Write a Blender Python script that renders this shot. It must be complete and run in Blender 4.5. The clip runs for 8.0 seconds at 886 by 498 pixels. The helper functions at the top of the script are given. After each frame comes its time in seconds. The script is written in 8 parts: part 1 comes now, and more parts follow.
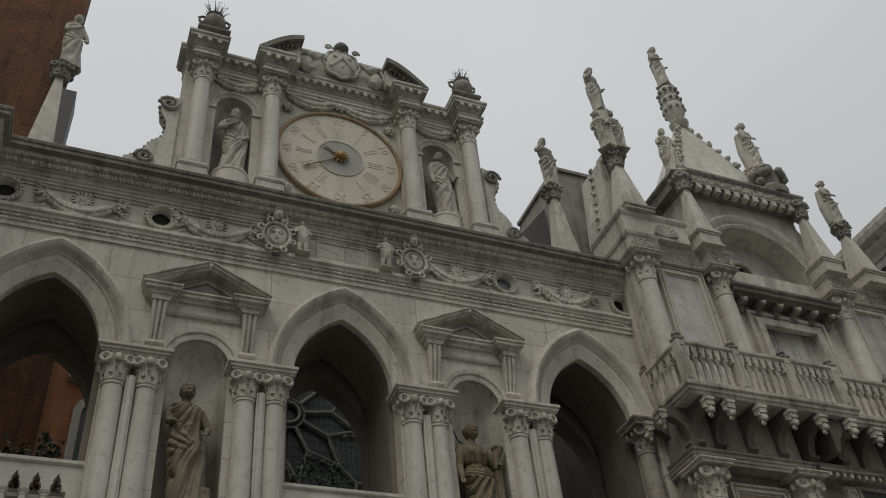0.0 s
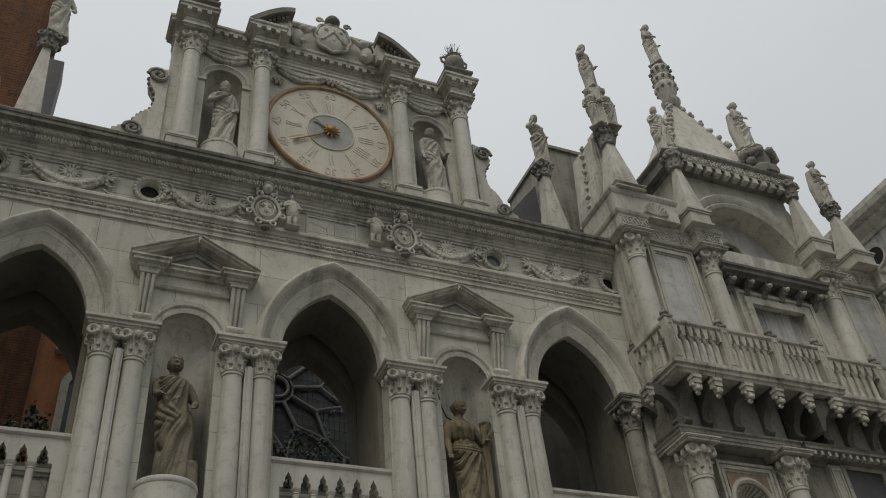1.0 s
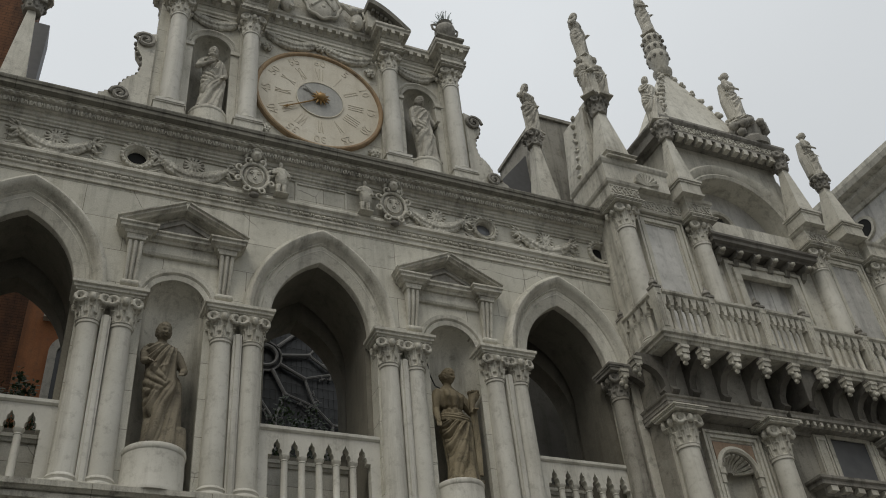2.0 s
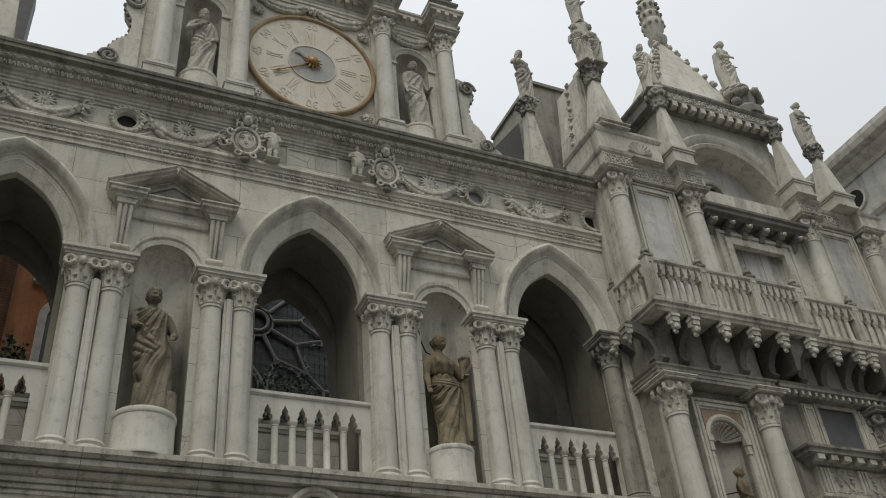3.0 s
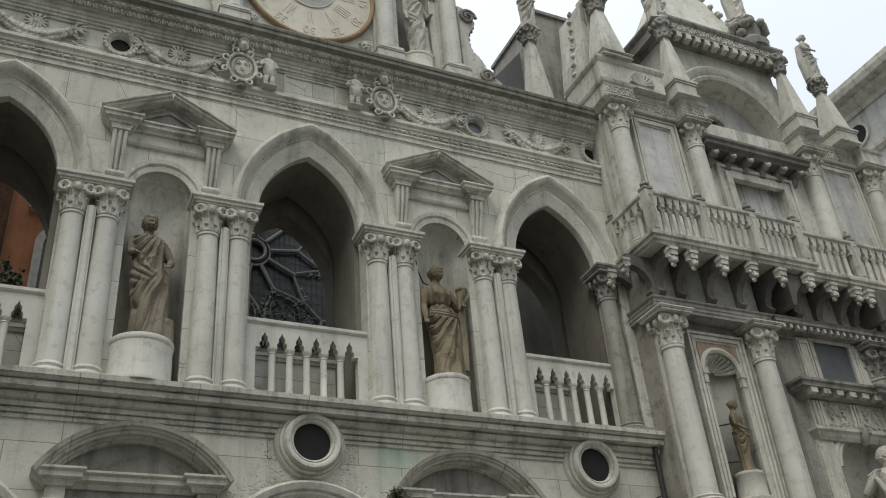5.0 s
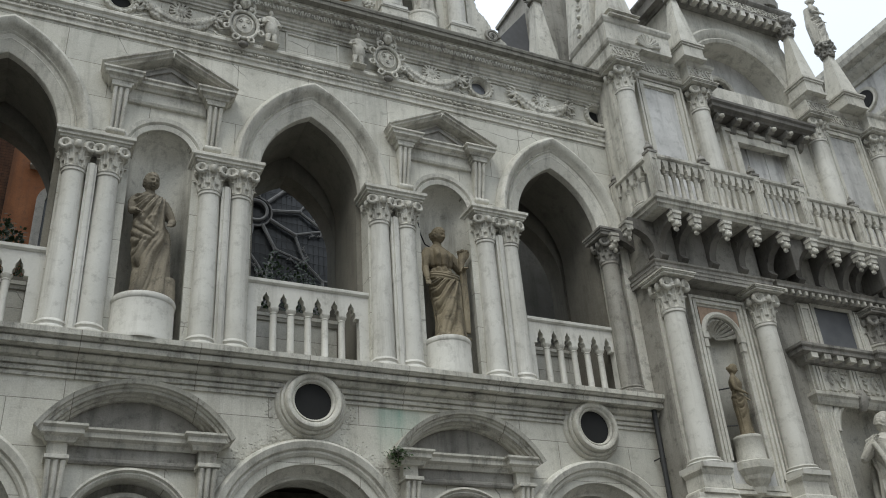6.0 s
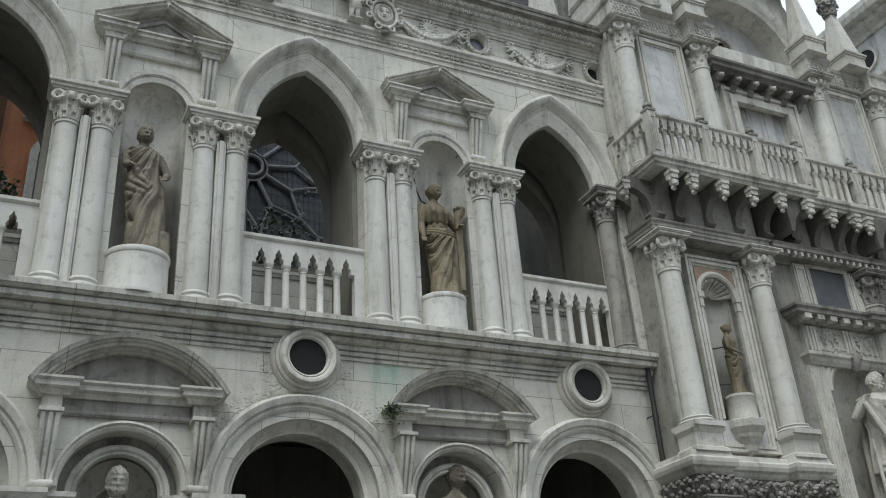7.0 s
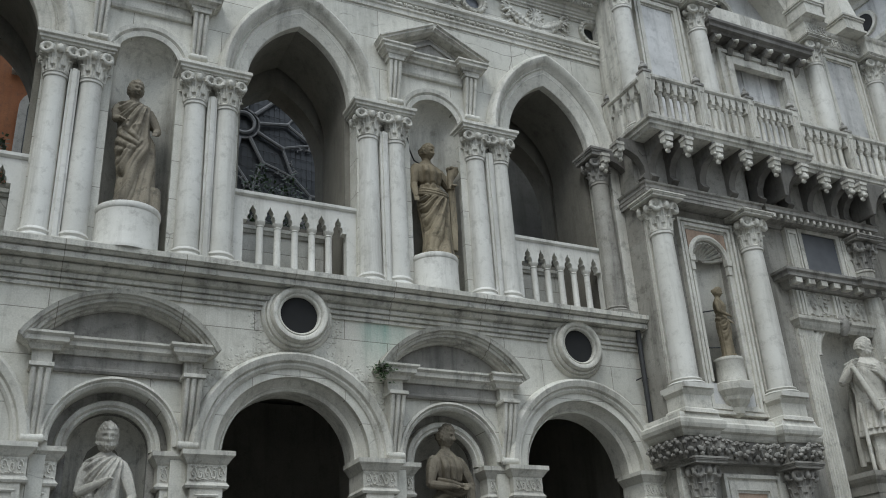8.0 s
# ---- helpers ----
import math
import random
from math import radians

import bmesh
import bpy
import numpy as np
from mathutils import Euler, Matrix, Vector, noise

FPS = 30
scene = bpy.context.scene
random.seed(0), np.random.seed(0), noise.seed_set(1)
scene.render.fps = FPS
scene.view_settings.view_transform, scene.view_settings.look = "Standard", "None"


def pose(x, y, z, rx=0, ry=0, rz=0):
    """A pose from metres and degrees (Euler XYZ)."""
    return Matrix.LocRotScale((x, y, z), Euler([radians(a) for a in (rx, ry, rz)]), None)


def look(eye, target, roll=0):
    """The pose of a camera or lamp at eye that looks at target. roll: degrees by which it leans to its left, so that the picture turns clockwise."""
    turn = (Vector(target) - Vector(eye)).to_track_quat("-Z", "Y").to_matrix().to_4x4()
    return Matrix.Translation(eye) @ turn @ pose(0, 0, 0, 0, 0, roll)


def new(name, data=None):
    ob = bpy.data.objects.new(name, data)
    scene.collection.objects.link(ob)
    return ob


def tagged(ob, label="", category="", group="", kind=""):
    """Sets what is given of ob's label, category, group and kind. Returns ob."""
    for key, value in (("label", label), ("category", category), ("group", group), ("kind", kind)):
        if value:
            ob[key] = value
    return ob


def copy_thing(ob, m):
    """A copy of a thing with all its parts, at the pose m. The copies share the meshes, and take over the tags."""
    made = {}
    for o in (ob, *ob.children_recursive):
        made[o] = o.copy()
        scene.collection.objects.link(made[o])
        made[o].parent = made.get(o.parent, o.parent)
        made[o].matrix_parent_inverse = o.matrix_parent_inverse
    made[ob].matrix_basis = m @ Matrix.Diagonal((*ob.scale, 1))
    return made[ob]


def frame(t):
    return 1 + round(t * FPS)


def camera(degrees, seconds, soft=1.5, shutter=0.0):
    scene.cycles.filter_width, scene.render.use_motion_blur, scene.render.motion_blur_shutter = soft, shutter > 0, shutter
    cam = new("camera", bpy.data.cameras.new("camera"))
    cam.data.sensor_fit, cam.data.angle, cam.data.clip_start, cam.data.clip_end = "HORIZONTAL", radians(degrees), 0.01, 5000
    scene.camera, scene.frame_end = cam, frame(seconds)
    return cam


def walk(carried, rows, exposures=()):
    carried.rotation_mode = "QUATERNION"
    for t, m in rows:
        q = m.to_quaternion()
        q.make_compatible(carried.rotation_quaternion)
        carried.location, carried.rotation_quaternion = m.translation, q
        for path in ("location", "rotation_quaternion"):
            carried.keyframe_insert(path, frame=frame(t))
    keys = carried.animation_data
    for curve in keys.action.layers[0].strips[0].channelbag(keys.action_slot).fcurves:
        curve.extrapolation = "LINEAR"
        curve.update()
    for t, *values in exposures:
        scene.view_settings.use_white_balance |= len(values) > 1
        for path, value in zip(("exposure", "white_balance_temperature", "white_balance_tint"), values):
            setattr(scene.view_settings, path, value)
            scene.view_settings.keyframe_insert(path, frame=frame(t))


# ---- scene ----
# ---- camera and walk ----
cam = camera(50.75, 8.0, soft=1.0)
WALK = [
    (0.0, 0.000, -12.600, 1.600, 131.311, 4.845, -21.579),
    (0.5, 0.010, -12.578, 1.604, 130.691, 4.796, -21.992),
    (1.0, 0.021, -12.557, 1.608, 129.851, 4.778, -22.443),
    (1.5, 0.031, -12.535, 1.613, 128.943, 4.808, -22.846),
    (3.0, 0.062, -12.470, 1.625, 125.942, 4.798, -23.862),
    (3.5, 0.072, -12.448, 1.630, 124.990, 4.519, -24.227),
    (4.0, 0.083, -12.427, 1.634, 123.990, 4.436, -24.368),
    (4.5, 0.093, -12.405, 1.638, 122.871, 4.580, -24.265),
    (6.0, 0.124, -12.340, 1.651, 119.504, 3.801, -24.489),
    (6.5, 0.134, -12.318, 1.655, 118.221, 3.593, -24.693),
    (7.0, 0.145, -12.297, 1.659, 116.892, 3.433, -24.969),
    (7.5, 0.155, -12.275, 1.663, 115.613, 3.148, -25.352),
    (8.0, 0.165, -12.253, 1.668, 114.452, 3.005, -25.707),
]
walk(cam, [(t, pose(x, y, z, rx, ry, rz)) for t, x, y, z, rx, ry, rz in WALK],
     exposures=[(0.0, -0.72, 7200, 6), (1.0, -0.6, 7200, 6), (1.7, -0.5, 7150, 6), (3.0, -0.22, 7100, 6), (4.5, 0.03, 6900, 5), (6.0, 0.28, 6450, 5), (7.0, 0.35, 6200, 5), (8.0, 0.36, 6080, 5)])

# ---- world, sun ----
SUN_EL, SUN_AZ = radians(58), radians(220)
world = bpy.data.worlds.new("overcast_sky")
scene.world = world
world.use_nodes = True
wn = world.node_tree
wn.nodes.clear()
sky = wn.nodes.new("ShaderNodeTexSky")
sky.sky_type, sky.sun_disc = "NISHITA", False
sky.sun_elevation, sky.sun_rotation = SUN_EL, SUN_AZ
sky.air_density, sky.dust_density, sky.ozone_density = 1.0, 6.0, 1.0
desat = wn.nodes.new("ShaderNodeHueSaturation")
desat.inputs["Saturation"].default_value = 0.22
desat.inputs["Value"].default_value = 1.0
coords = wn.nodes.new("ShaderNodeTexCoord")
cloud = wn.nodes.new("ShaderNodeTexNoise")
cloud.inputs["Scale"].default_value, cloud.inputs["Detail"].default_value = 2.2, 4.0
cmix = wn.nodes.new("ShaderNodeMix")
cmix.data_type = "RGBA"
cmix.inputs["B"].default_value = (8.5, 9.15, 10.5, 1)
cmap = wn.nodes.new("ShaderNodeMapRange")
cmap.inputs["To Min"].default_value, cmap.inputs["To Max"].default_value = 0.72, 0.95
background = wn.nodes.new("ShaderNodeBackground")
background.inputs["Strength"].default_value = 0.115
wout = wn.nodes.new("ShaderNodeOutputWorld")
wn.links.new(coords.outputs["Generated"], cloud.inputs["Vector"])
wn.links.new(cloud.outputs["Fac"], cmap.inputs["Value"])
wn.links.new(sky.outputs["Color"], desat.inputs["Color"])
wn.links.new(desat.outputs["Color"], cmix.inputs["A"])
wn.links.new(cmap.outputs["Result"], cmix.inputs["Factor"])
# an overcast dome: twice as bright overhead than at the horizon
updir = wn.nodes.new("ShaderNodeSeparateXYZ")
wn.links.new(coords.outputs["Generated"], updir.inputs["Vector"])
dome = wn.nodes.new("ShaderNodeMapRange")
dome.inputs["From Min"].default_value, dome.inputs["From Max"].default_value = 0.0, 1.0
dome.inputs["To Min"].default_value, dome.inputs["To Max"].default_value = 0.55, 1.22
wn.links.new(updir.outputs["Z"], dome.inputs["Value"])
shaped = wn.nodes.new("ShaderNodeVectorMath")
shaped.operation = "SCALE"
wn.links.new(cmix.outputs["Result"], shaped.inputs[0])
wn.links.new(dome.outputs["Result"], shaped.inputs["Scale"])
wn.links.new(shaped.outputs["Vector"], background.inputs["Color"])
wn.links.new(background.outputs["Background"], wout.inputs["Surface"])

sun_data = bpy.data.lights.new("sun", "SUN")
sun_data.energy, sun_data.angle, sun_data.color = 1.1, radians(28), (1.0, 0.96, 0.9)
sun = new("sun", sun_data)
sun.matrix_world = look((-22, -26, 62), (4, 0, 9))

# ---- materials ----


def stone(name, light, dark, grime, rough=0.75, stain=0.5, joint=None, fine=9.0, bump=0.5, verdigris=None, speck=0.09, cracks=0.0):
    """Weathered stone in world metres: tone patches, rain streaks, fine grain, optional block joints (width, height)."""
    m = bpy.data.materials.new(name)
    m.use_nodes = True
    nt = m.node_tree
    n, l = nt.nodes, nt.links
    bsdf = n["Principled BSDF"]
    bsdf.inputs["Roughness"].default_value = rough
    bsdf.inputs["Specular IOR Level"].default_value = 0.3
    geo = n.new("ShaderNodeNewGeometry")
    info = n.new("ShaderNodeObjectInfo")

    def noise_at(scale, detail, squash=1.0, rough_n=0.6):
        mp = n.new("ShaderNodeMapping")
        mp.inputs["Scale"].default_value = (1, 1, squash)
        l.new(geo.outputs["Position"], mp.inputs["Vector"])
        t = n.new("ShaderNodeTexNoise")
        t.inputs["Scale"].default_value, t.inputs["Detail"].default_value = scale, detail
        t.inputs["Roughness"].default_value = rough_n
        l.new(mp.outputs["Vector"], t.inputs["Vector"])
        return t.outputs["Fac"]

    def ramp(value, lo, hi, a=0.0, b=1.0):
        r = n.new("ShaderNodeMapRange")
        r.inputs["From Min"].default_value, r.inputs["From Max"].default_value = lo, hi
        r.inputs["To Min"].default_value, r.inputs["To Max"].default_value = a, b
        l.new(value, r.inputs["Value"])
        return r.outputs["Result"]

    def mix(fac, a, b):
        x = n.new("ShaderNodeMix")
        x.data_type = "RGBA"
        l.new(fac, x.inputs["Factor"])
        for key, value in (("A", a), ("B", b)):
            if isinstance(value, tuple):
                x.inputs[key].default_value = (*value, 1)
            else:
                l.new(value, x.inputs[key])
        return x.outputs["Result"]

    patches = noise_at(0.9, 5)
    colour = mix(ramp(patches, 0.35, 0.68), light, dark)
    streak = noise_at(3.2, 6, 0.09, 0.7)
    colour = mix(ramp(streak, 0.5, 0.72, 0.0, stain), colour, grime)
    spots = noise_at(5.5, 8, 1.0, 0.75)
    colour = mix(ramp(spots, 0.52, 0.7, 0.0, stain * 0.85), colour, grime)
    veins = noise_at(1.7, 9, 0.35, 0.8)
    colour = mix(ramp(veins, 0.6, 0.66, 0.0, stain * 0.6), colour, grime)
    if verdigris:
        # a copper-green run-off stain of its own place and width
        vx, vz, vw, vh = verdigris
        place = n.new("ShaderNodeSeparateXYZ")
        l.new(geo.outputs["Position"], place.inputs["Vector"])
        near = []
        for axis, mid, half in (("X", vx, vw), ("Z", vz, vh)):
            off = n.new("ShaderNodeMath")
            off.operation = "SUBTRACT"
            l.new(place.outputs[axis], off.inputs[0])
            off.inputs[1].default_value = mid
            size = n.new("ShaderNodeMath")
            size.operation = "ABSOLUTE"
            l.new(off.outputs[0], size.inputs[0])
            near.append(ramp(size.outputs[0], 0.0, half, 1.0, 0.0))
        both = n.new("ShaderNodeMath")
        both.operation = "MULTIPLY"
        l.new(near[0], both.inputs[0])
        l.new(near[1], both.inputs[1])
        torn = n.new("ShaderNodeMath")
        torn.operation = "MULTIPLY"
        l.new(both.outputs[0], torn.inputs[0])
        l.new(ramp(streak, 0.35, 0.6, 0.3, 1.0), torn.inputs[1])
        colour = mix(torn.outputs[0], colour, (0.2, 0.36, 0.3))
    if cracks:
        # hairline cracks that wander and break off
        warp = n.new("ShaderNodeTexNoise")
        warp.inputs["Scale"].default_value, warp.inputs["Detail"].default_value = 2.3, 5
        l.new(geo.outputs["Position"], warp.inputs["Vector"])
        bent = n.new("ShaderNodeVectorMath")
        bent.operation = "MULTIPLY_ADD"
        l.new(warp.outputs["Color"], bent.inputs[0])
        bent.inputs[1].default_value = (0.22, 0.22, 0.22)
        l.new(geo.outputs["Position"], bent.inputs[2])
        cells = n.new("ShaderNodeTexVoronoi")
        cells.feature = "DISTANCE_TO_EDGE"
        cells.inputs["Scale"].default_value = 0.42
        l.new(bent.outputs["Vector"], cells.inputs["Vector"])
        line = n.new("ShaderNodeMath")
        line.operation = "MULTIPLY"
        l.new(ramp(cells.outputs["Distance"], 0.001, 0.0045, cracks, 0.0), line.inputs[0])
        l.new(ramp(noise_at(0.7, 3), 0.53, 0.6), line.inputs[1])
        colour = mix(line.outputs[0], colour, (0.05, 0.047, 0.04))
    grain = noise_at(45, 4)
    vary = n.new("ShaderNodeHueSaturation")
    l.new(colour, vary.inputs["Color"])
    adder = n.new("ShaderNodeMath")
    adder.operation = "ADD"
    l.new(ramp(grain, 0.3, 0.7, 1.0 - speck * 1.4, 1.0 + speck * 0.8), adder.inputs[0])
    l.new(ramp(info.outputs["Random"], 0, 1, -0.07, 0.05), adder.inputs[1])
    l.new(adder.outputs[0], vary.inputs["Value"])
    colour = vary.outputs["Color"]
    height = n.new("ShaderNodeMath")
    height.operation = "MULTIPLY_ADD"
    l.new(noise_at(fine, 8, 1.0, 0.7), height.inputs[0])
    height.inputs[1].default_value = 1.0
    l.new(ramp(grain, 0.2, 0.8, 0.0, 0.25), height.inputs[2])
    h_out = height.outputs[0]
    if joint:
        sep = n.new("ShaderNodeSeparateXYZ")
        l.new(geo.outputs["Position"], sep.inputs["Vector"])
        com = n.new("ShaderNodeCombineXYZ")
        l.new(sep.outputs["X"], com.inputs["X"])
        l.new(sep.outputs["Z"], com.inputs["Y"])
        br = n.new("ShaderNodeTexBrick")
        br.inputs["Scale"].default_value = 1.0
        br.inputs["Brick Width"].default_value, br.inputs["Row Height"].default_value = joint
        br.inputs["Mortar Size"].default_value = 0.006
        br.inputs["Mortar Smooth"].default_value = 0.3
        br.inputs["Color1"].default_value = (0.84, 0.84, 0.83, 1)
        br.inputs["Color2"].default_value = (1.06, 1.05, 1.03, 1)
        br.inputs["Mortar"].default_value = (0.28, 0.26, 0.22, 1)
        l.new(com.outputs["Vector"], br.inputs["Vector"])
        mul = n.new("ShaderNodeMix")
        mul.data_type, mul.blend_type = "RGBA", "MULTIPLY"
        mul.inputs["Factor"].default_value = 0.75
        l.new(colour, mul.inputs["A"])
        l.new(br.outputs["Color"], mul.inputs["B"])
        colour = mul.outputs["Result"]
        sub = n.new("ShaderNodeMath")
        sub.operation = "SUBTRACT"
        l.new(h_out, sub.inputs[0])
        l.new(br.outputs["Fac"], sub.inputs[1])
        h_out = sub.outputs[0]
    l.new(colour, bsdf.inputs["Base Color"])
    bp = n.new("ShaderNodeBump")
    bp.inputs["Strength"].default_value, bp.inputs["Distance"].default_value = bump, 0.012
    l.new(h_out, bp.inputs["Height"])
    l.new(bp.outputs["Normal"], bsdf.inputs["Normal"])
    return m


def plain(name, colour, rough=0.6, metal=0.0, scale=8.0, amount=0.25):
    """One material tone broken by noise in world metres."""
    m = bpy.data.materials.new(name)
    m.use_nodes = True
    n, l = m.node_tree.nodes, m.node_tree.links
    b = n["Principled BSDF"]
    b.inputs["Roughness"].default_value, b.inputs["Metallic"].default_value = rough, metal
    geo = n.new("ShaderNodeNewGeometry")
    t = n.new("ShaderNodeTexNoise")
    t.inputs["Scale"].default_value, t.inputs["Detail"].default_value = scale, 6
    l.new(geo.outputs["Position"], t.inputs["Vector"])
    x = n.new("ShaderNodeMix")
    x.data_type = "RGBA"
    x.inputs["A"].default_value = (*[c * (1 - amount) for c in colour], 1)
    x.inputs["B"].default_value = (*[min(1, c * (1 + amount)) for c in colour], 1)
    l.new(t.outputs["Fac"], x.inputs["Factor"])
    l.new(x.outputs["Result"], b.inputs["Base Color"])
    bp = n.new("ShaderNodeBump")
    bp.inputs["Strength"].default_value, bp.inputs["Distance"].default_value = 0.25, 0.01
    l.new(t.outputs["Fac"], bp.inputs["Height"])
    l.new(bp.outputs["Normal"], b.inputs["Normal"])
    return m


WHITE = stone("istrian_stone", (0.66, 0.64, 0.575), (0.5, 0.48, 0.42), (0.13, 0.12, 0.096), stain=0.6)
ASHLAR = stone("ashlar_stone", (0.65, 0.635, 0.575), (0.52, 0.505, 0.445), (0.2, 0.183, 0.142), stain=0.5, joint=(1.35, 0.62), verdigris=(5.35, 6.4, 0.5, 0.75), cracks=0.6)
LEDGE = stone("streaked_ledge_stone", (0.63, 0.61, 0.55), (0.47, 0.455, 0.4), (0.05, 0.046, 0.038), stain=0.75, joint=(1.55, 9.0), cracks=0.7)
COLUMN = stone("column_marble", (0.64, 0.625, 0.575), (0.52, 0.505, 0.455), (0.21, 0.195, 0.165), rough=0.55, stain=0.55, bump=0.12, speck=0.03)
CORNICE = stone("weathered_cornice_stone", (0.26, 0.25, 0.215), (0.16, 0.153, 0.13), (0.05, 0.047, 0.04), stain=0.85, joint=(1.4, 9.0))
# dark grey tone of balcony brackets, braces, window cornice, masks and cap
DARK_STONE = stone("dark_grey_stone", (0.2, 0.19, 0.17), (0.12, 0.112, 0.1), (0.05, 0.047, 0.042), stain=0.7)
FOSC = stone("grey_arch_stone", (0.64, 0.62, 0.555), (0.46, 0.44, 0.385), (0.09, 0.083, 0.067), stain=0.7)
# sooted stone; also the dark tone for shadowed carving and recesses
FOSC_DARK = stone("sooted_shaded_arch_stone", (0.36, 0.345, 0.31), (0.2, 0.19, 0.17), (0.06, 0.056, 0.05), stain=0.8)
# soot brown, also dark enough to carry shade on arch wall and corner column
LOWER = stone("brown_sooted_shaded_stone", (0.36, 0.345, 0.305), (0.23, 0.215, 0.185), (0.065, 0.06, 0.05), stain=0.8)
MARBLE = stone("veined_marble_panel", (0.66, 0.65, 0.63), (0.42, 0.415, 0.4), (0.22, 0.215, 0.205), rough=0.5, stain=0.75, bump=0.1)
STATUE = stone("statue_stone", (0.27, 0.237, 0.178), (0.13, 0.11, 0.08), (0.035, 0.03, 0.023), stain=0.9, bump=0.8)
STATUE_BROWN = stone("brown_statue_stone", (0.32, 0.272, 0.185), (0.17, 0.138, 0.088), (0.04, 0.034, 0.024), stain=0.9, bump=0.8)
STATUE_PALE = stone("pale_statue_stone", (0.6, 0.575, 0.51), (0.4, 0.38, 0.33), (0.1, 0.092, 0.077), stain=0.8)
# brown plaster, darkened so that its colour carries the passages' shade
VAULT = stone("shade_dark_plaster", (0.23, 0.215, 0.18), (0.17, 0.16, 0.133), (0.085, 0.078, 0.065), rough=0.9)
ORANGE = stone("orange_plaster", (0.45, 0.2, 0.095), (0.33, 0.14, 0.068), (0.2, 0.12, 0.08), rough=0.9, stain=0.8)
GREY_WALL = stone("grey_plaster", (0.33, 0.325, 0.31), (0.25, 0.245, 0.235), (0.12, 0.115, 0.11), rough=0.9)
CHURCH = stone("dark_church_wall", (0.07, 0.07, 0.072), (0.05, 0.05, 0.052), (0.03, 0.03, 0.03), rough=0.9)
TERRACOTTA = stone("pink_marble_inlay", (0.44, 0.33, 0.25), (0.36, 0.25, 0.18), (0.17, 0.13, 0.1), stain=0.65)
CLOCK_FACE = stone("cream_clock_face", (0.7, 0.66, 0.57), (0.6, 0.55, 0.45), (0.4, 0.34, 0.25), rough=0.6, stain=0.55, bump=0.06)
CLOCK_RIM = stone("ochre_clock_rim", (0.44, 0.33, 0.21), (0.33, 0.22, 0.13), (0.16, 0.12, 0.085), stain=0.8, fine=14)
CLOCK_HUB = stone("slate_blue_disc", (0.47, 0.465, 0.44), (0.35, 0.355, 0.35), (0.2, 0.2, 0.19), stain=0.6, bump=0.05)
NUMERAL = plain("faded_grey_paint", (0.56, 0.51, 0.42), 0.8, 0, 9.0, 0.3)
GOLD = plain("tarnished_gilding", (0.3, 0.19, 0.08), 0.5, 0.6)
LEAD = plain("dark_lead_roofing", (0.1, 0.1, 0.105), 0.6)
# near-black colour that stands in for the darkness inside openings
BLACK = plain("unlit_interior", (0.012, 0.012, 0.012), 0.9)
GLASS = plain("old_leaded_glass", (0.035, 0.038, 0.042), 0.3)
SLATE = plain("dark_polished_slab", (0.11, 0.115, 0.125), 0.3, 0, 4.0, 0.4)
BRONZE = plain("verdigris_bronze", (0.1, 0.13, 0.11), 0.6)
IRON = plain("dark_iron", (0.03, 0.03, 0.03), 0.6)
TRACERY = stone("tracery_stone", (0.24, 0.24, 0.24), (0.16, 0.16, 0.16), (0.08, 0.08, 0.08))
LEAF = plain("dark_green_leaf", (0.03, 0.06, 0.014), 0.6, 0, 6.0, 0.5)
WEED = plain("grey_green_weed", (0.13, 0.19, 0.12), 0.7, 0, 6.0, 0.4)
PAVING = stone("courtyard_paving", (0.24, 0.235, 0.22), (0.18, 0.175, 0.165), (0.1, 0.097, 0.09), rough=0.85)
BRICK = stone("old_brick", (0.21, 0.095, 0.048), (0.1, 0.05, 0.03), (0.035, 0.025, 0.019), rough=0.9, stain=0.85, joint=(0.27, 0.075))

# ---- mesh tools ----


def box(bm, x0, x1, y0, y1, z0, z1):
    v = [bm.verts.new((x, y, z)) for x in (x0, x1) for y in (y0, y1) for z in (z0, z1)]
    for f in ((0, 1, 3, 2), (4, 6, 7, 5), (0, 4, 5, 1), (2, 3, 7, 6), (0, 2, 6, 4), (1, 5, 7, 3)):
        bm.faces.new([v[i] for i in f])


def lathe(bm, profile, n=20, cx=0.0, cy=0.0, cz=0.0, a0=0.0, a1=360.0, squash=1.0):
    """A turned body: profile of (radius, height)."""
    whole = abs(a1 - a0) > 359.9
    count = n if whole else n + 1
    rings = []
    for r, z in profile:
        rings.append([bm.verts.new((cx + r * math.cos(radians(a0 + (a1 - a0) * i / n)),
                                    cy + squash * r * math.sin(radians(a0 + (a1 - a0) * i / n)), cz + z)) for i in range(count)])
    for a, b in zip(rings, rings[1:]):
        for i in range(n):
            j = (i + 1) % count
            bm.faces.new((a[i], a[j], b[j], b[i]))
    if whole:
        bm.faces.new(rings[0][::-1])
        bm.faces.new(rings[-1])


def slab(bm, loops, y0, y1):
    """A plate in the x-z plane with holes, from y0 to y1. loops: outline first, then holes."""
    tmp = bmesh.new()
    edges = []
    for loop in loops:
        vs = [tmp.verts.new((x, y0, z)) for x, z in loop]
        edges += [tmp.edges.new((vs[i], vs[(i + 1) % len(vs)])) for i in range(len(vs))]
    bmesh.ops.triangle_fill(tmp, edges=edges, use_beauty=True, use_dissolve=False)
    faces = list(tmp.faces)
    ext = bmesh.ops.extrude_face_region(tmp, geom=faces)
    bmesh.ops.translate(tmp, verts=[g for g in ext["geom"] if isinstance(g, bmesh.types.BMVert)], vec=(0, y1 - y0, 0))
    bmesh.ops.recalc_face_normals(tmp, faces=tmp.faces)
    join(bm, tmp)
    tmp.free()


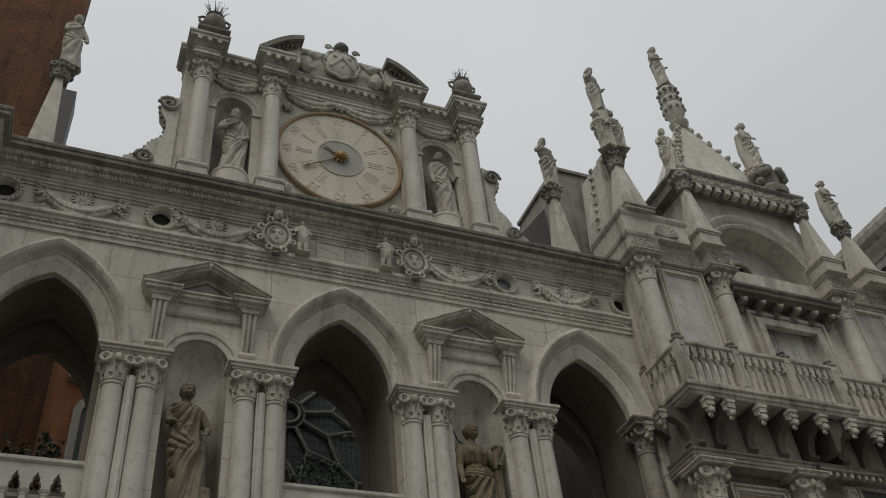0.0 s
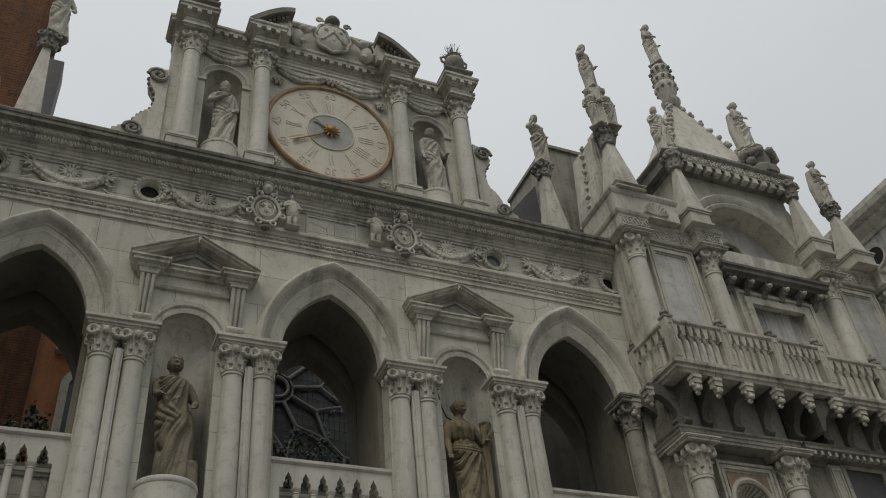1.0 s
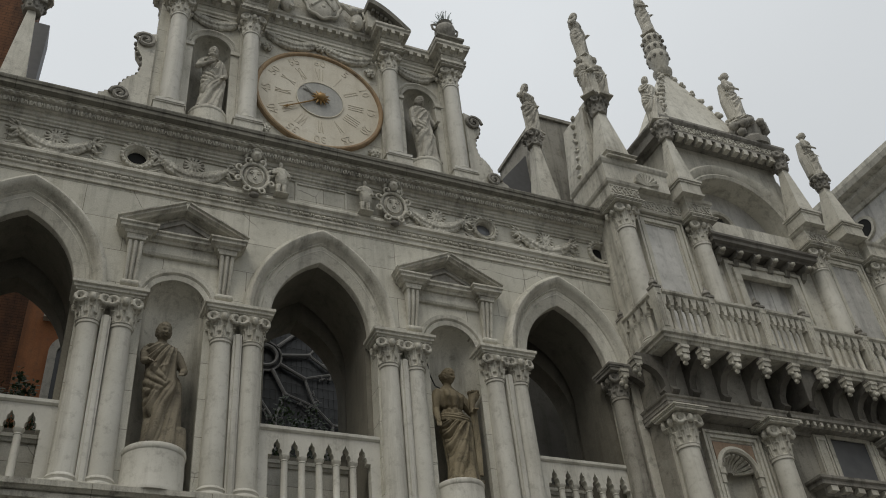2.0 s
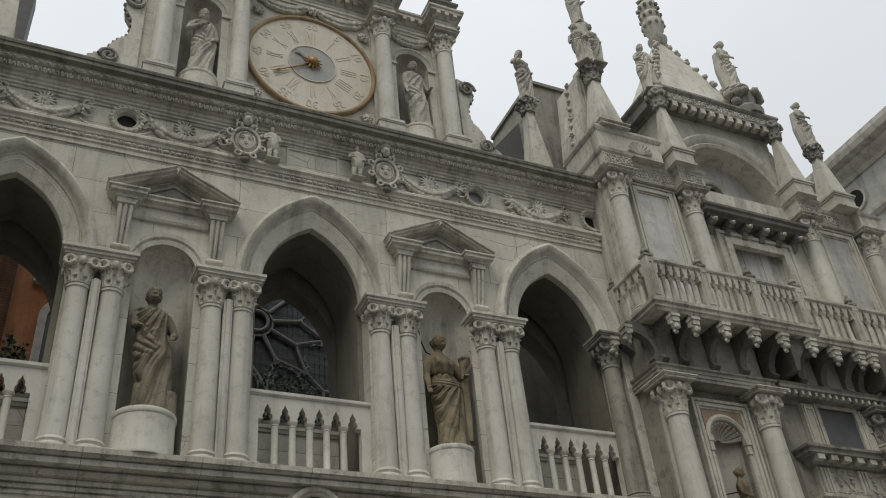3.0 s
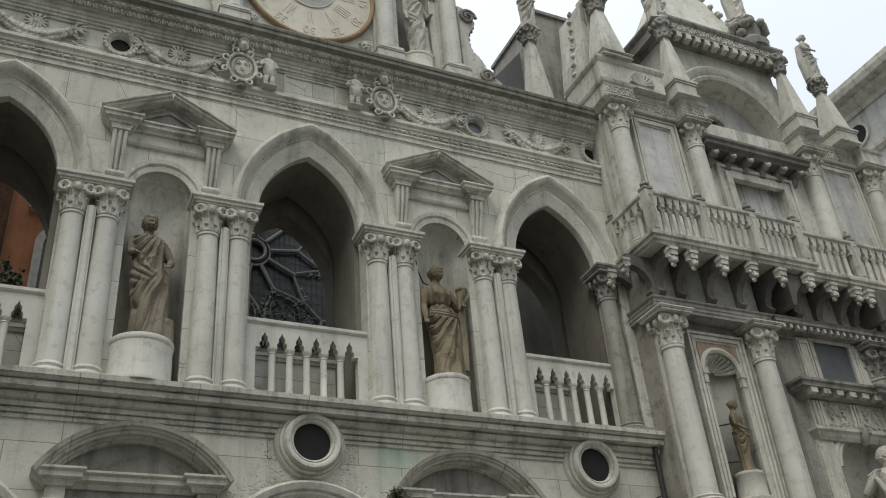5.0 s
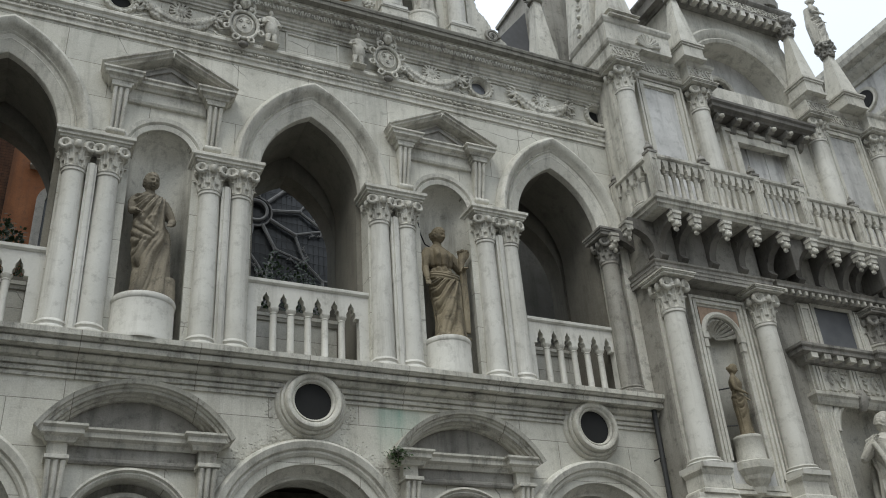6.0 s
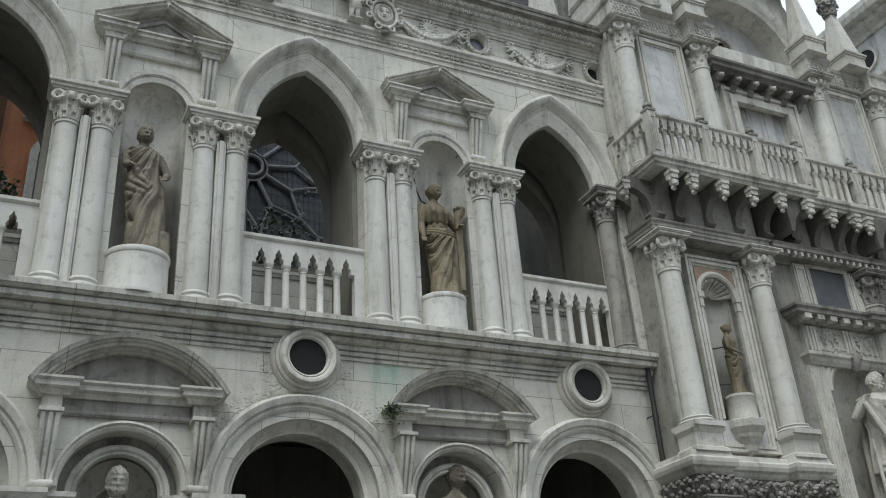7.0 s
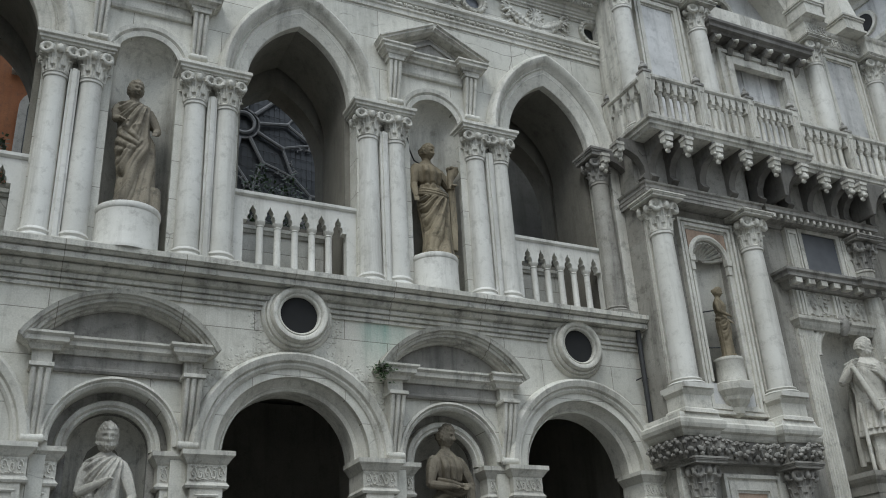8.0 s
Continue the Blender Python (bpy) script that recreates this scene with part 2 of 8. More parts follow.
def join(bm, other, m=None):
    """Adds the faces of another bmesh, moved by m."""
    table = {}
    for v in other.verts:
        table[v] = bm.verts.new(m @ v.co if m else v.co)
    flip = m is not None and m.to_3x3().determinant() < 0
    for f in other.faces:
        vs = [table[v] for v in f.verts]
        nf = bm.faces.new(vs[::-1] if flip else vs)
        nf.smooth = f.smooth


def run(bm, path, profile, closed=False):
    """A moulding along a plan path (x, y), mitred at its corners; profile of (outwards, z). Outwards is to the right of the path."""
    pts = [Vector((p[0], p[1])) for p in path]
    dirs = [(b - a).normalized() for a, b in zip(pts, pts[1:])]
    cols = []
    for i, p in enumerate(pts):
        d0, d1 = dirs[max(0, i - 1)], dirs[min(len(dirs) - 1, i)]
        n0, n1 = Vector((d0.y, -d0.x)), Vector((d1.y, -d1.x))
        nn = n0 + n1
        nn = nn / max(0.2, nn.dot(n0))
        cols.append([bm.verts.new((p.x + nn.x * o, p.y + nn.y * o, z)) for o, z in profile])
    k = len(profile)
    for a, b in zip(cols, cols[1:]):
        for i in range(k):
            j = (i + 1) % k
            bm.faces.new((a[i], b[i], b[j], a[j]))
    bm.faces.new(cols[0])
    bm.faces.new(cols[-1][::-1])


def arch_curve(w, h, n=14):
    """Left foot to right foot of an arch of half-width w and rise h: round when h is w, pointed when higher."""
    if h <= w * 1.02:
        return [(-w * math.cos(math.pi * i / (2 * n)), h * math.sin(math.pi * i / (2 * n))) for i in range(2 * n + 1)]
    r = (w * w + h * h) / (2 * w)
    end = math.asin(min(1, h / r))
    left = [(r - w - r * math.cos(end * i / n), r * math.sin(end * i / n)) for i in range(n + 1)]
    return left + [(-x, z) for x, z in left[-2::-1]]


def arch_ring(bm, cx, z0, inner, outer, profile, n=14):
    """A moulded arch: profile of (share from inner to outer, y), closed as a loop, swept from foot to foot."""
    curves = []
    for s, y in profile:
        w, h = inner[0] + (outer[0] - inner[0]) * s, inner[1] + (outer[1] - inner[1]) * s
        curves.append([bm.verts.new((cx + x, y, z0 + z)) for x, z in arch_curve(w, h, n)])
    for a, b in zip(curves, curves[1:] + curves[:1]):
        for i in range(len(a) - 1):
            bm.faces.new((a[i], a[i + 1], b[i + 1], b[i]))
    bm.faces.new([c[0] for c in curves])
    bm.faces.new([c[-1] for c in curves][::-1])


def tube(bm, points, radii, n=8):
    """A tapered tube through points."""
    rings = []
    for i, p in enumerate(points):
        p = Vector(p)
        a, b = Vector(points[max(0, i - 1)]), Vector(points[min(len(points) - 1, i + 1)])
        d = (b - a).normalized()
        u = d.orthogonal().normalized() if not rings else (last - d * last.dot(d)).normalized()
        last = u
        w = d.cross(u)
        r = radii[i] if isinstance(radii, (list, tuple)) else radii
        rings.append([bm.verts.new(p + (u * math.cos(2 * math.pi * k / n) + w * math.sin(2 * math.pi * k / n)) * r) for k in range(n)])
    for a, b in zip(rings, rings[1:]):
        for k in range(n):
            bm.faces.new((a[k], a[(k + 1) % n], b[(k + 1) % n], b[k]))
    bm.faces.new(rings[0][::-1])
    bm.faces.new(rings[-1])


def ball(bm, c, r, sx=1.0, sy=1.0, sz=1.0, n=8):
    m = Matrix.Translation(c) @ Matrix.Diagonal((sx, sy, sz, 1))
    bmesh.ops.create_icosphere(bm, subdivisions=2 if n > 6 else 1, radius=r, matrix=m)


def finish(ob, bm, material, smooth=False, bevel=0.0):
    bmesh.ops.recalc_face_normals(bm, faces=bm.faces)
    me = ob.data
    bm.to_mesh(me)
    bm.free()
    me.materials.append(material)
    if smooth:
        for p in me.polygons:
            p.use_smooth = True
        me.set_sharp_from_angle(angle=radians(42))
    if bevel:
        mod = ob.modifiers.new("worn_edges", "BEVEL")
        mod.width, mod.segments, mod.limit_method, mod.angle_limit = bevel, 2, "ANGLE", radians(40)
    return ob


def part(name, bm, material, parent=None, label="", smooth=False, bevel=0.0):
    ob = new(name, bpy.data.meshes.new(name))
    finish(ob, bm, material, smooth, bevel)
    if parent:
        ob.parent = parent
    if label:
        tagged(ob, label)
    return ob


def solid(name, bm, material, label, category, kind="", group="", smooth=False, bevel=0.0):
    return tagged(part(name, bm, material, None, label, smooth, bevel), label, category, group, kind)


def empty(name, at, label, category, group="", kind=""):
    ob = new(name)
    ob.location = at
    ob.empty_display_size = 0.1
    return tagged(ob, label, category, group, kind)


def rect(x0, x1, z0, z1):
    return [(x0, z0), (x1, z0), (x1, z1), (x0, z1)]


def circle(cx, cz, r, n=28):
    return [(cx + r * math.cos(2 * math.pi * (i + 0.37) / n), cz + r * math.sin(2 * math.pi * (i + 0.37) / n)) for i in range(n)]


def door(cx, z_floor, z_spring, w, h, n=14):
    """Outline of an arched opening."""
    return [(cx - w, z_floor)] + [(cx + x, z_spring + z) for x, z in arch_curve(w, h, n)] + [(cx + w, z_floor)]

# ---- plan of the clock front: wall face at y = 0, courtyard at y < 0 ----
A1, BAY = 3.99, 4.77
ARCHES = [A1 - BAY, A1, A1 + BAY]
NICHES = [A1 - BAY / 2, A1 + BAY / 2]
Z_LEDGE, Z_CAP, Z_FRIEZE, Z_TOP = 7.06, 10.31, 12.48, 14.08
X_L, X_R = -2.37, 10.3
OCULI = [-1.84, 0.7, 7.35, 10.02]

# courtyard ground
bm = bmesh.new()
box(bm, -400, 400, -400, 400, -0.4, 0.0)
solid("ground", bm, PAVING, "grey stone paving of the courtyard", "ground", "structure")

# walls that close the courtyard round and behind the camera
bm = bmesh.new()
box(bm, -12, X_L, -0.62, 0.5, 0, 14.0)
box(bm, -12.5, -11.5, -70, -0.62, 0, 22)
solid("wall_west", bm, FOSC, "pale stone wing beside the clock front", "wall", "structure")
bm = bmesh.new()
box(bm, -30, 60, -71, -70, 0, 22)
solid("wall_south", bm, FOSC, "plain stone wing closing the courtyard", "wall", "structure")

# ground storey wall with round arches, oculi and niches
bm = bmesh.new()
holes = [rect(X_L, X_R, 0.0, 6.95)]
for a in ARCHES:
    holes.append(circle(a, 6.45, 0.29))
    holes.append(door(a, 0.02, 4.47, 1.1, 1.1))
for c in NICHES:
    holes.append(door(c, 0.3, 4.5, 0.74, 0.74))
slab(bm, [holes[0]] + holes[1:], 0.0, 0.6)
wall_low = solid("wall_clock_front_lower", bm, ASHLAR, "white stone ground storey wall with round arches", "wall", "structure")

# loggia storey wall
bm = bmesh.new()
holes = [rect(X_L, X_R, 6.95, 14.0)]
for a in ARCHES:
    holes.append(door(a, 7.1, Z_CAP, 0.97, 1.52))
for c in NICHES:
    holes.append(door(c, 7.1, 10.27, 0.47, 0.47))
for x in OCULI:
    holes.append(circle(x, 13.2, 0.17, 20))
slab(bm, [holes[0]] + holes[1:], 0.0, 0.55)
wall_up = solid("wall_clock_front_loggia", bm, ASHLAR, "pale ashlar loggia wall with pointed arches", "wall", "structure")

# passages behind, their interior shade partly put into the plaster colour
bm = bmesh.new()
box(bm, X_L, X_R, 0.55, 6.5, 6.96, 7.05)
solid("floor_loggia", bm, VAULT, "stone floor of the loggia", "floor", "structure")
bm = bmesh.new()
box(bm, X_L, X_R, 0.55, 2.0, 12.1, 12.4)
solid("ceiling_loggia", bm, VAULT, "plaster ceiling of the loggia, toned dark for shade", "ceiling", "structure")
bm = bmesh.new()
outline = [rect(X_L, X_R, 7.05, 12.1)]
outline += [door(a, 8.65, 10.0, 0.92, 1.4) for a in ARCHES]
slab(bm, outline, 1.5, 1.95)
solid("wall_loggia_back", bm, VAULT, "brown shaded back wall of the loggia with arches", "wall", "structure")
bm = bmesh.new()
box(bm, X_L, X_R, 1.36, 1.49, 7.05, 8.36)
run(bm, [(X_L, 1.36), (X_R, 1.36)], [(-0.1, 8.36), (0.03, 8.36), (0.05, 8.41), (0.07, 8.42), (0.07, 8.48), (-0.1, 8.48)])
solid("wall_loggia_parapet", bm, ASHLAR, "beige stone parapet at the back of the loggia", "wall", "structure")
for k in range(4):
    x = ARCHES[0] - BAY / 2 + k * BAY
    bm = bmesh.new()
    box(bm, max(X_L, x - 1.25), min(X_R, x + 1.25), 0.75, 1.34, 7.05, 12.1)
    solid("wall_loggia_pier_%d" % (k + 1), bm, VAULT, "brown plaster side of a loggia passage, darkened for shade", "wall", "structure")
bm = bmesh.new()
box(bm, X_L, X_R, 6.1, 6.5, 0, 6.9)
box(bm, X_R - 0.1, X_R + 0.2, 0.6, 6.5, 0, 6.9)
# unseen side wall, added to block daylight leaking into the portico
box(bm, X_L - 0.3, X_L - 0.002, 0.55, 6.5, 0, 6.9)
solid("wall_portico_back", bm, VAULT, "portico wall toned dark for its deep shade", "wall", "structure")
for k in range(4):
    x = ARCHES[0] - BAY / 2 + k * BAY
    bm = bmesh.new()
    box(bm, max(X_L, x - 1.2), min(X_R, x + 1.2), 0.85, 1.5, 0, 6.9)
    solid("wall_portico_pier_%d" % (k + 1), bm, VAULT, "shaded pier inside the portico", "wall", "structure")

# beyond the loggia: orange house and church wall
bm = bmesh.new()
box(bm, -14, 1.6, 7.5, 8.0, 0, 17)
solid("wall_orange_house", bm, ORANGE, "orange plastered house wall behind the loggia", "wall", "structure")
bm = bmesh.new()
box(bm, -14, -0.79, 7.42, 7.497, 0, 17)
solid("wall_bare_brick", bm, BRICK, "strip of bare dark brickwork where plaster has fallen", "wall", "structure")
bm = bmesh.new()
box(bm, 1.6, 8.2, 6.6, 7.0, 0, 17.5)
solid("wall_church", bm, CHURCH, "dark grey church wall behind the loggia", "wall", "structure")
bm = bmesh.new()
box(bm, 7.4, 13.0, 3.0, 3.4, 7.05, 13.5)
solid("wall_grey_passage", bm, GREY_WALL, "grey plaster wall behind an arch", "wall", "structure")
# brick wing that rises behind the roof line
bm = bmesh.new()
box(bm, -12, -1.52, 0.7, 1.5, 13.8, 34)
solid("wall_brick_wing", bm, BRICK, "high weathered red brick wing wall", "wall", "structure")

# ---- classical members ----


def leaf_strip(bm, base, out, h, w, curl):
    """One curled, ribbed leaf of some thickness."""
    side = Vector((-out.y, out.x, 0))
    rows = []
    for i in range(6):
        s = i / 5
        z = h * min(1, s * 1.2) - (h * 0.16 if i == 5 else 0)
        o = curl * s * s * s + 0.01 + (curl * 0.15 if i == 5 else 0)
        wid = w * (1 - 0.3 * s) * (0.6 if i == 5 else 1)
        p = base + Vector((0, 0, z)) + out * o
        rows.append([bm.verts.new(q) for q in (p - side * wid, p - side * wid * 0.45 + out * 0.03, p + out * 0.014, p + side * wid * 0.45 + out * 0.03, p + side * wid, p - out * 0.03)])
    for a, b in zip(rows, rows[1:]):
        for i in range(6):
            bm.faces.new((a[i], a[(i + 1) % 6], b[(i + 1) % 6], b[i]))
    bm.faces.new(rows[0][::-1])
    bm.faces.new(rows[-1])


def capital_mesh(bm, cx, cy, z0, h, r):
    """Leafy capital: flaring bell, two tiers of curled leaves, drilled corner scrolls, small heads between them."""
    lathe(bm, [(r * 1.12, 0), (r * 1.18, h * 0.04), (r * 1.0, h * 0.09), (r * 0.98, h * 0.45), (r * 1.15, h * 0.8), (r * 1.3, h)], 14, cx, cy, z0)
    c = Vector((cx, cy, z0))
    for tier, (zz, hh, ww, cu) in enumerate(((0.07, 0.4, 0.3, 0.4), (0.25, 0.48, 0.3, 0.5))):
        for k in range(8):
            a = 2 * math.pi * (k + 0.5 * tier) / 8
            out = Vector((math.cos(a), math.sin(a), 0))
            leaf_strip(bm, c + out * r * 0.98 + Vector((0, 0, h * zz)), out, h * hh, r * ww, r * cu)
    for k in range(4):
        a = math.pi / 4 + k * math.pi / 2
        out = Vector((math.cos(a), math.sin(a), 0))
        face = Vector((0, -1 if out.y < 0 else 1, 0)) * 0.9 + out * 0.5
        face.normalize()
        u = Vector((-face.y, face.x, 0))
        p = c + out * r * 1.5 + Vector((0, 0, h * 0.79))
        pts = [p + (u * math.cos(i * 0.7) + Vector((0, 0, math.sin(i * 0.7)))) * h * 0.155 + face * 0.012 * (i % 9) / 9 for i in range(11)]
        tube(bm, pts, h * 0.075, 7)
        tube(bm, [c + out * r * 1.0 + Vector((0, 0, h * 0.42)), c + out * r * 1.12 + Vector((0, 0, h * 0.62)), p + Vector((0, 0, h * 0.1)) - face * 0.02], [h * 0.07, h * 0.07, h * 0.08], 6)
    for k in range(4):
        a = k * math.pi / 2
        o = Vector((math.cos(a), math.sin(a), 0))
        ball(bm, c + o * r * 1.3 + Vector((0, 0, h * 0.8)), h * 0.13, 0.85, 0.85, 1.15, n=8)
        ball(bm, c + o * r * 1.42 + Vector((0, 0, h * 0.76)), h * 0.05, n=6)


def carved(ob, size):
    """Melts the pieces of a carving into one worn stone body."""
    mod = ob.modifiers.new("carved_whole", "REMESH")
    mod.mode, mod.voxel_size, mod.use_smooth_shade = "VOXEL", size, True
    return ob


def column(name, x, y, z0, z1, r, cap_h, material, cap_material, label, category="column", group="", abacus=True, base_h=0.2, abacus_h=0.1, plinth=True):
    """Column with plinth, base, tapered shaft, capital and abacus."""
    thing = empty(name, (x, y, z0), label, category, group)
    zc = z1 - cap_h
    top = abacus_h if abacus else 0.0
    bm = bmesh.new()
    if plinth:
        box(bm, -r * 1.42, r * 1.42, -r * 1.42, r * 1.42, 0, base_h * 0.4)
    lathe(bm, [(r * 1.4, base_h * 0.4), (r * 1.46, base_h * 0.5), (r * 1.38, base_h * 0.62), (r * 1.15, base_h * 0.68), (r * 1.15, base_h * 0.76),
               (r * 1.25, base_h * 0.84), (r * 1.2, base_h * 0.95), (r * 1.02, base_h)], 20)
    part("base", bm, material, thing, smooth=True)
    bm = bmesh.new()
    H = zc - z0
    lathe(bm, [(r * 1.02, base_h)] + [(r * (1.0 - 0.13 * (i / 6) ** 1.8), base_h + (H - base_h - 0.05) * i / 6) for i in range(7)] + [(r * 0.97, H - 0.04), (r * 0.97, H)], 24)
    part("shaft", bm, material, thing, smooth=True)
    bm = bmesh.new()
    capital_mesh(bm, 0, 0, H, cap_h - top, r * 0.86)
    carved(part("capital", bm, cap_material, thing, "weathered carved leaf capital"), 0.011)
    if abacus:
        bm = bmesh.new()
        s = r * 1.55
        za = z1 - z0
        for grow, q0, q1 in ((0.0, 0.0, 0.45), (0.018, 0.45, 0.7), (0.035, 0.7, 1.0)):
            box(bm, -s - grow, s + grow, -s - grow, s + grow, za - top + top * q0, za - top + top * q1 - 0.001)
        part("abacus", bm, cap_material, thing)
    return thing


# paired columns on either side of each niche
PAIR = 0.985
pairs = [c + s * PAIR for c in [NICHES[0] - BAY] + NICHES for s in (-1, 1)]
pairs = [p for p in pairs if p > -1.9]
first_pair = None
for px in pairs:
    if first_pair:
        copy_thing(first_pair, Matrix.Translation((px, -0.02, Z_LEDGE)))
        continue
    first_pair = empty("column_pair", (px, -0.02, Z_LEDGE), "pair of white marble columns with shared leafy capital", "columns", "loggia columns")
    for dx in (-0.235, 0.235):
        bm = bmesh.new()
        r, H, bh = 0.178, 2.62, 0.2
        lathe(bm, [(r * 1.35, 0), (r * 1.38, 0.06), (r * 1.3, 0.09), (r * 1.12, 0.11), (r * 1.12, 0.13), (r * 1.22, 0.15), (r * 1.18, 0.18), (r * 1.02, bh)]
              + [(r * (1.0 - 0.12 * (i / 6) ** 1.8), bh + (H - bh - 0.05) * i / 6) for i in range(1, 7)] + [(r * 0.98, H - 0.04), (r * 0.98, H)], 24, dx, 0)
        part("shaft", bm, COLUMN, first_pair, smooth=True)
        bm = bmesh.new()
        capital_mesh(bm, dx, 0, H, 0.47, r * 0.92)
        carved(part("capital", bm, FOSC, first_pair, "weathered carved leaf capital"), 0.009)
    bm = bmesh.new()
    box(bm, -0.07, 0.07, -0.12, 0.25, 0, 2.75)
    box(bm, -0.035, 0.035, -0.15, 0.25, 0, 2.75)
    part("pilaster", bm, COLUMN, first_pair, bevel=0.008)
    bm = bmesh.new()
    run(bm, [(-0.5, 0.3), (-0.5, -0.2), (0.5, -0.2), (0.5, 0.3)], [(-0.3, 3.09), (-0.02, 3.09), (0.0, 3.1), (0.0, 3.13), (0.03, 3.14), (0.03, 3.18), (0.06, 3.2), (0.06, 3.25), (-0.3, 3.25)])
    box(bm, -0.47, 0.47, -0.15, 0.3, 3.09, 3.245)
    part("abacus", bm, WHITE, first_pair)
    bm = bmesh.new()
    box(bm, -0.53, 0.53, -0.27, 0.3, -0.02, 0.05)
    part("plinth", bm, WHITE, first_pair, bevel=0.01)

# darker stone on shaft and capital stands in for the corner's shade
column("corner_column", 9.72, -0.02, Z_LEDGE, Z_CAP, 0.178, 0.62, LOWER, FOSC_DARK, "single grey marble column in the corner, toned dark for shade", "column", "loggia columns", abacus_h=0.15)
bm = bmesh.new()
box(bm, 9.93, 10.12, -0.12, 0.2, Z_LEDGE, 10.3)
solid("corner_pilaster", bm, FOSC, "narrow grey stone pilaster beside the corner column", "pilaster", bevel=0.01)

# pointed arch mouldings of the loggia
for a in ARCHES:
    thing = empty("pointed_arch", (a, 0, Z_CAP), "pale stone pointed arch with moulded edge", "arch", "loggia arches")
    bm = bmesh.new()
    arch_ring(bm, 0, 0, (1.08, 1.68), (1.34, 2.0), [(0, 0.02), (0, -0.05), (0.08, -0.075), (0.16, -0.05), (0.24, -0.07), (0.34, -0.13), (0.5, -0.185), (0.68, -0.2), (0.84, -0.175), (0.95, -0.12), (0.98, -0.05), (1, -0.04), (1, 0.02)], 18)
    part("hood_moulding", bm, WHITE, thing, smooth=True)
    bm = bmesh.new()
    arch_ring(bm, 0, 0, (0.86, 1.36), (1.1, 1.7), [(0, 0.17), (0, 0.03), (0.05, 0.015), (0.6, -0.01), (0.68, -0.03), (0.74, -0.02), (1, -0.05), (1, 0.06), (0.5, 0.17)], 16)
    part("inner_order", bm, WHITE, thing, smooth=True)

# plastered barrels of the passages behind the arches, in the shade-darkened tone
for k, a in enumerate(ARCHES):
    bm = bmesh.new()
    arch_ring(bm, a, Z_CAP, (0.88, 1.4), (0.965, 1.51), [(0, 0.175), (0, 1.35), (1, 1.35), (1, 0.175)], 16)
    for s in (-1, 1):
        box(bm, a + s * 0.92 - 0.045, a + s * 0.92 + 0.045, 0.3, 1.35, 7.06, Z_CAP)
    solid("wall_loggia_passage_%d" % (k + 1), bm, VAULT, "brown plastered lining of a loggia arch, darkened for shade", "wall", "structure", smooth=True)

# shell-headed niches of the loggia
def niche(name, cx, y, z_floor, z_spring, w, depth, material, label, group=""):
    """A half-round recess with a quarter-sphere head, open to the front."""
    bm = bmesh.new()
    n, m = 14, 7
    k = depth / w
    rows = []
    for z in (z_floor, z_spring):
        rows.append([bm.verts.new((cx - w * math.cos(math.pi * i / n), y + k * w * math.sin(math.pi * i / n), z)) for i in range(n + 1)])
    for j in range(1, m + 1):
        e = math.pi / 2 * j / m
        rows.append([bm.verts.new((cx - w * math.cos(e) * math.cos(math.pi * i / n), y + k * w * math.cos(e) * math.sin(math.pi * i / n), z_spring + w * math.sin(e))) for i in range(n + 1)])
    for a, b in zip(rows, rows[1:]):
        for i in range(n):
            bm.faces.new((a[i], a[i + 1], b[i + 1], b[i]))
    bmesh.ops.remove_doubles(bm, verts=bm.verts, dist=0.0005)
    ob = part(name, bm, material, None, label, smooth=True)
    mod = ob.modifiers.new("thickness", "SOLIDIFY")
    mod.thickness, mod.offset = 0.06, 1.0 
    return tagged(ob, label, "niche", group, "structure")


for c in NICHES:
    niche("niche_loggia", c, 0.02, 7.06, 10.27, 0.48, 0.45, WHITE, "smooth rounded stone niche behind a statue", "loggia niches")
    bm = bmesh.new()
    arch_ring(bm, c, 10.27, (0.47, 0.47), (0.66, 0.68), [(0, 0.03), (0, -0.03), (0.35, -0.05), (0.45, -0.03), (0.6, -0.07), (0.95, -0.08), (1, 0.01)])
    solid("niche_arch", bm, WHITE, "round moulded stone arch over the niche", "arch", group="niche arches", smooth=True)

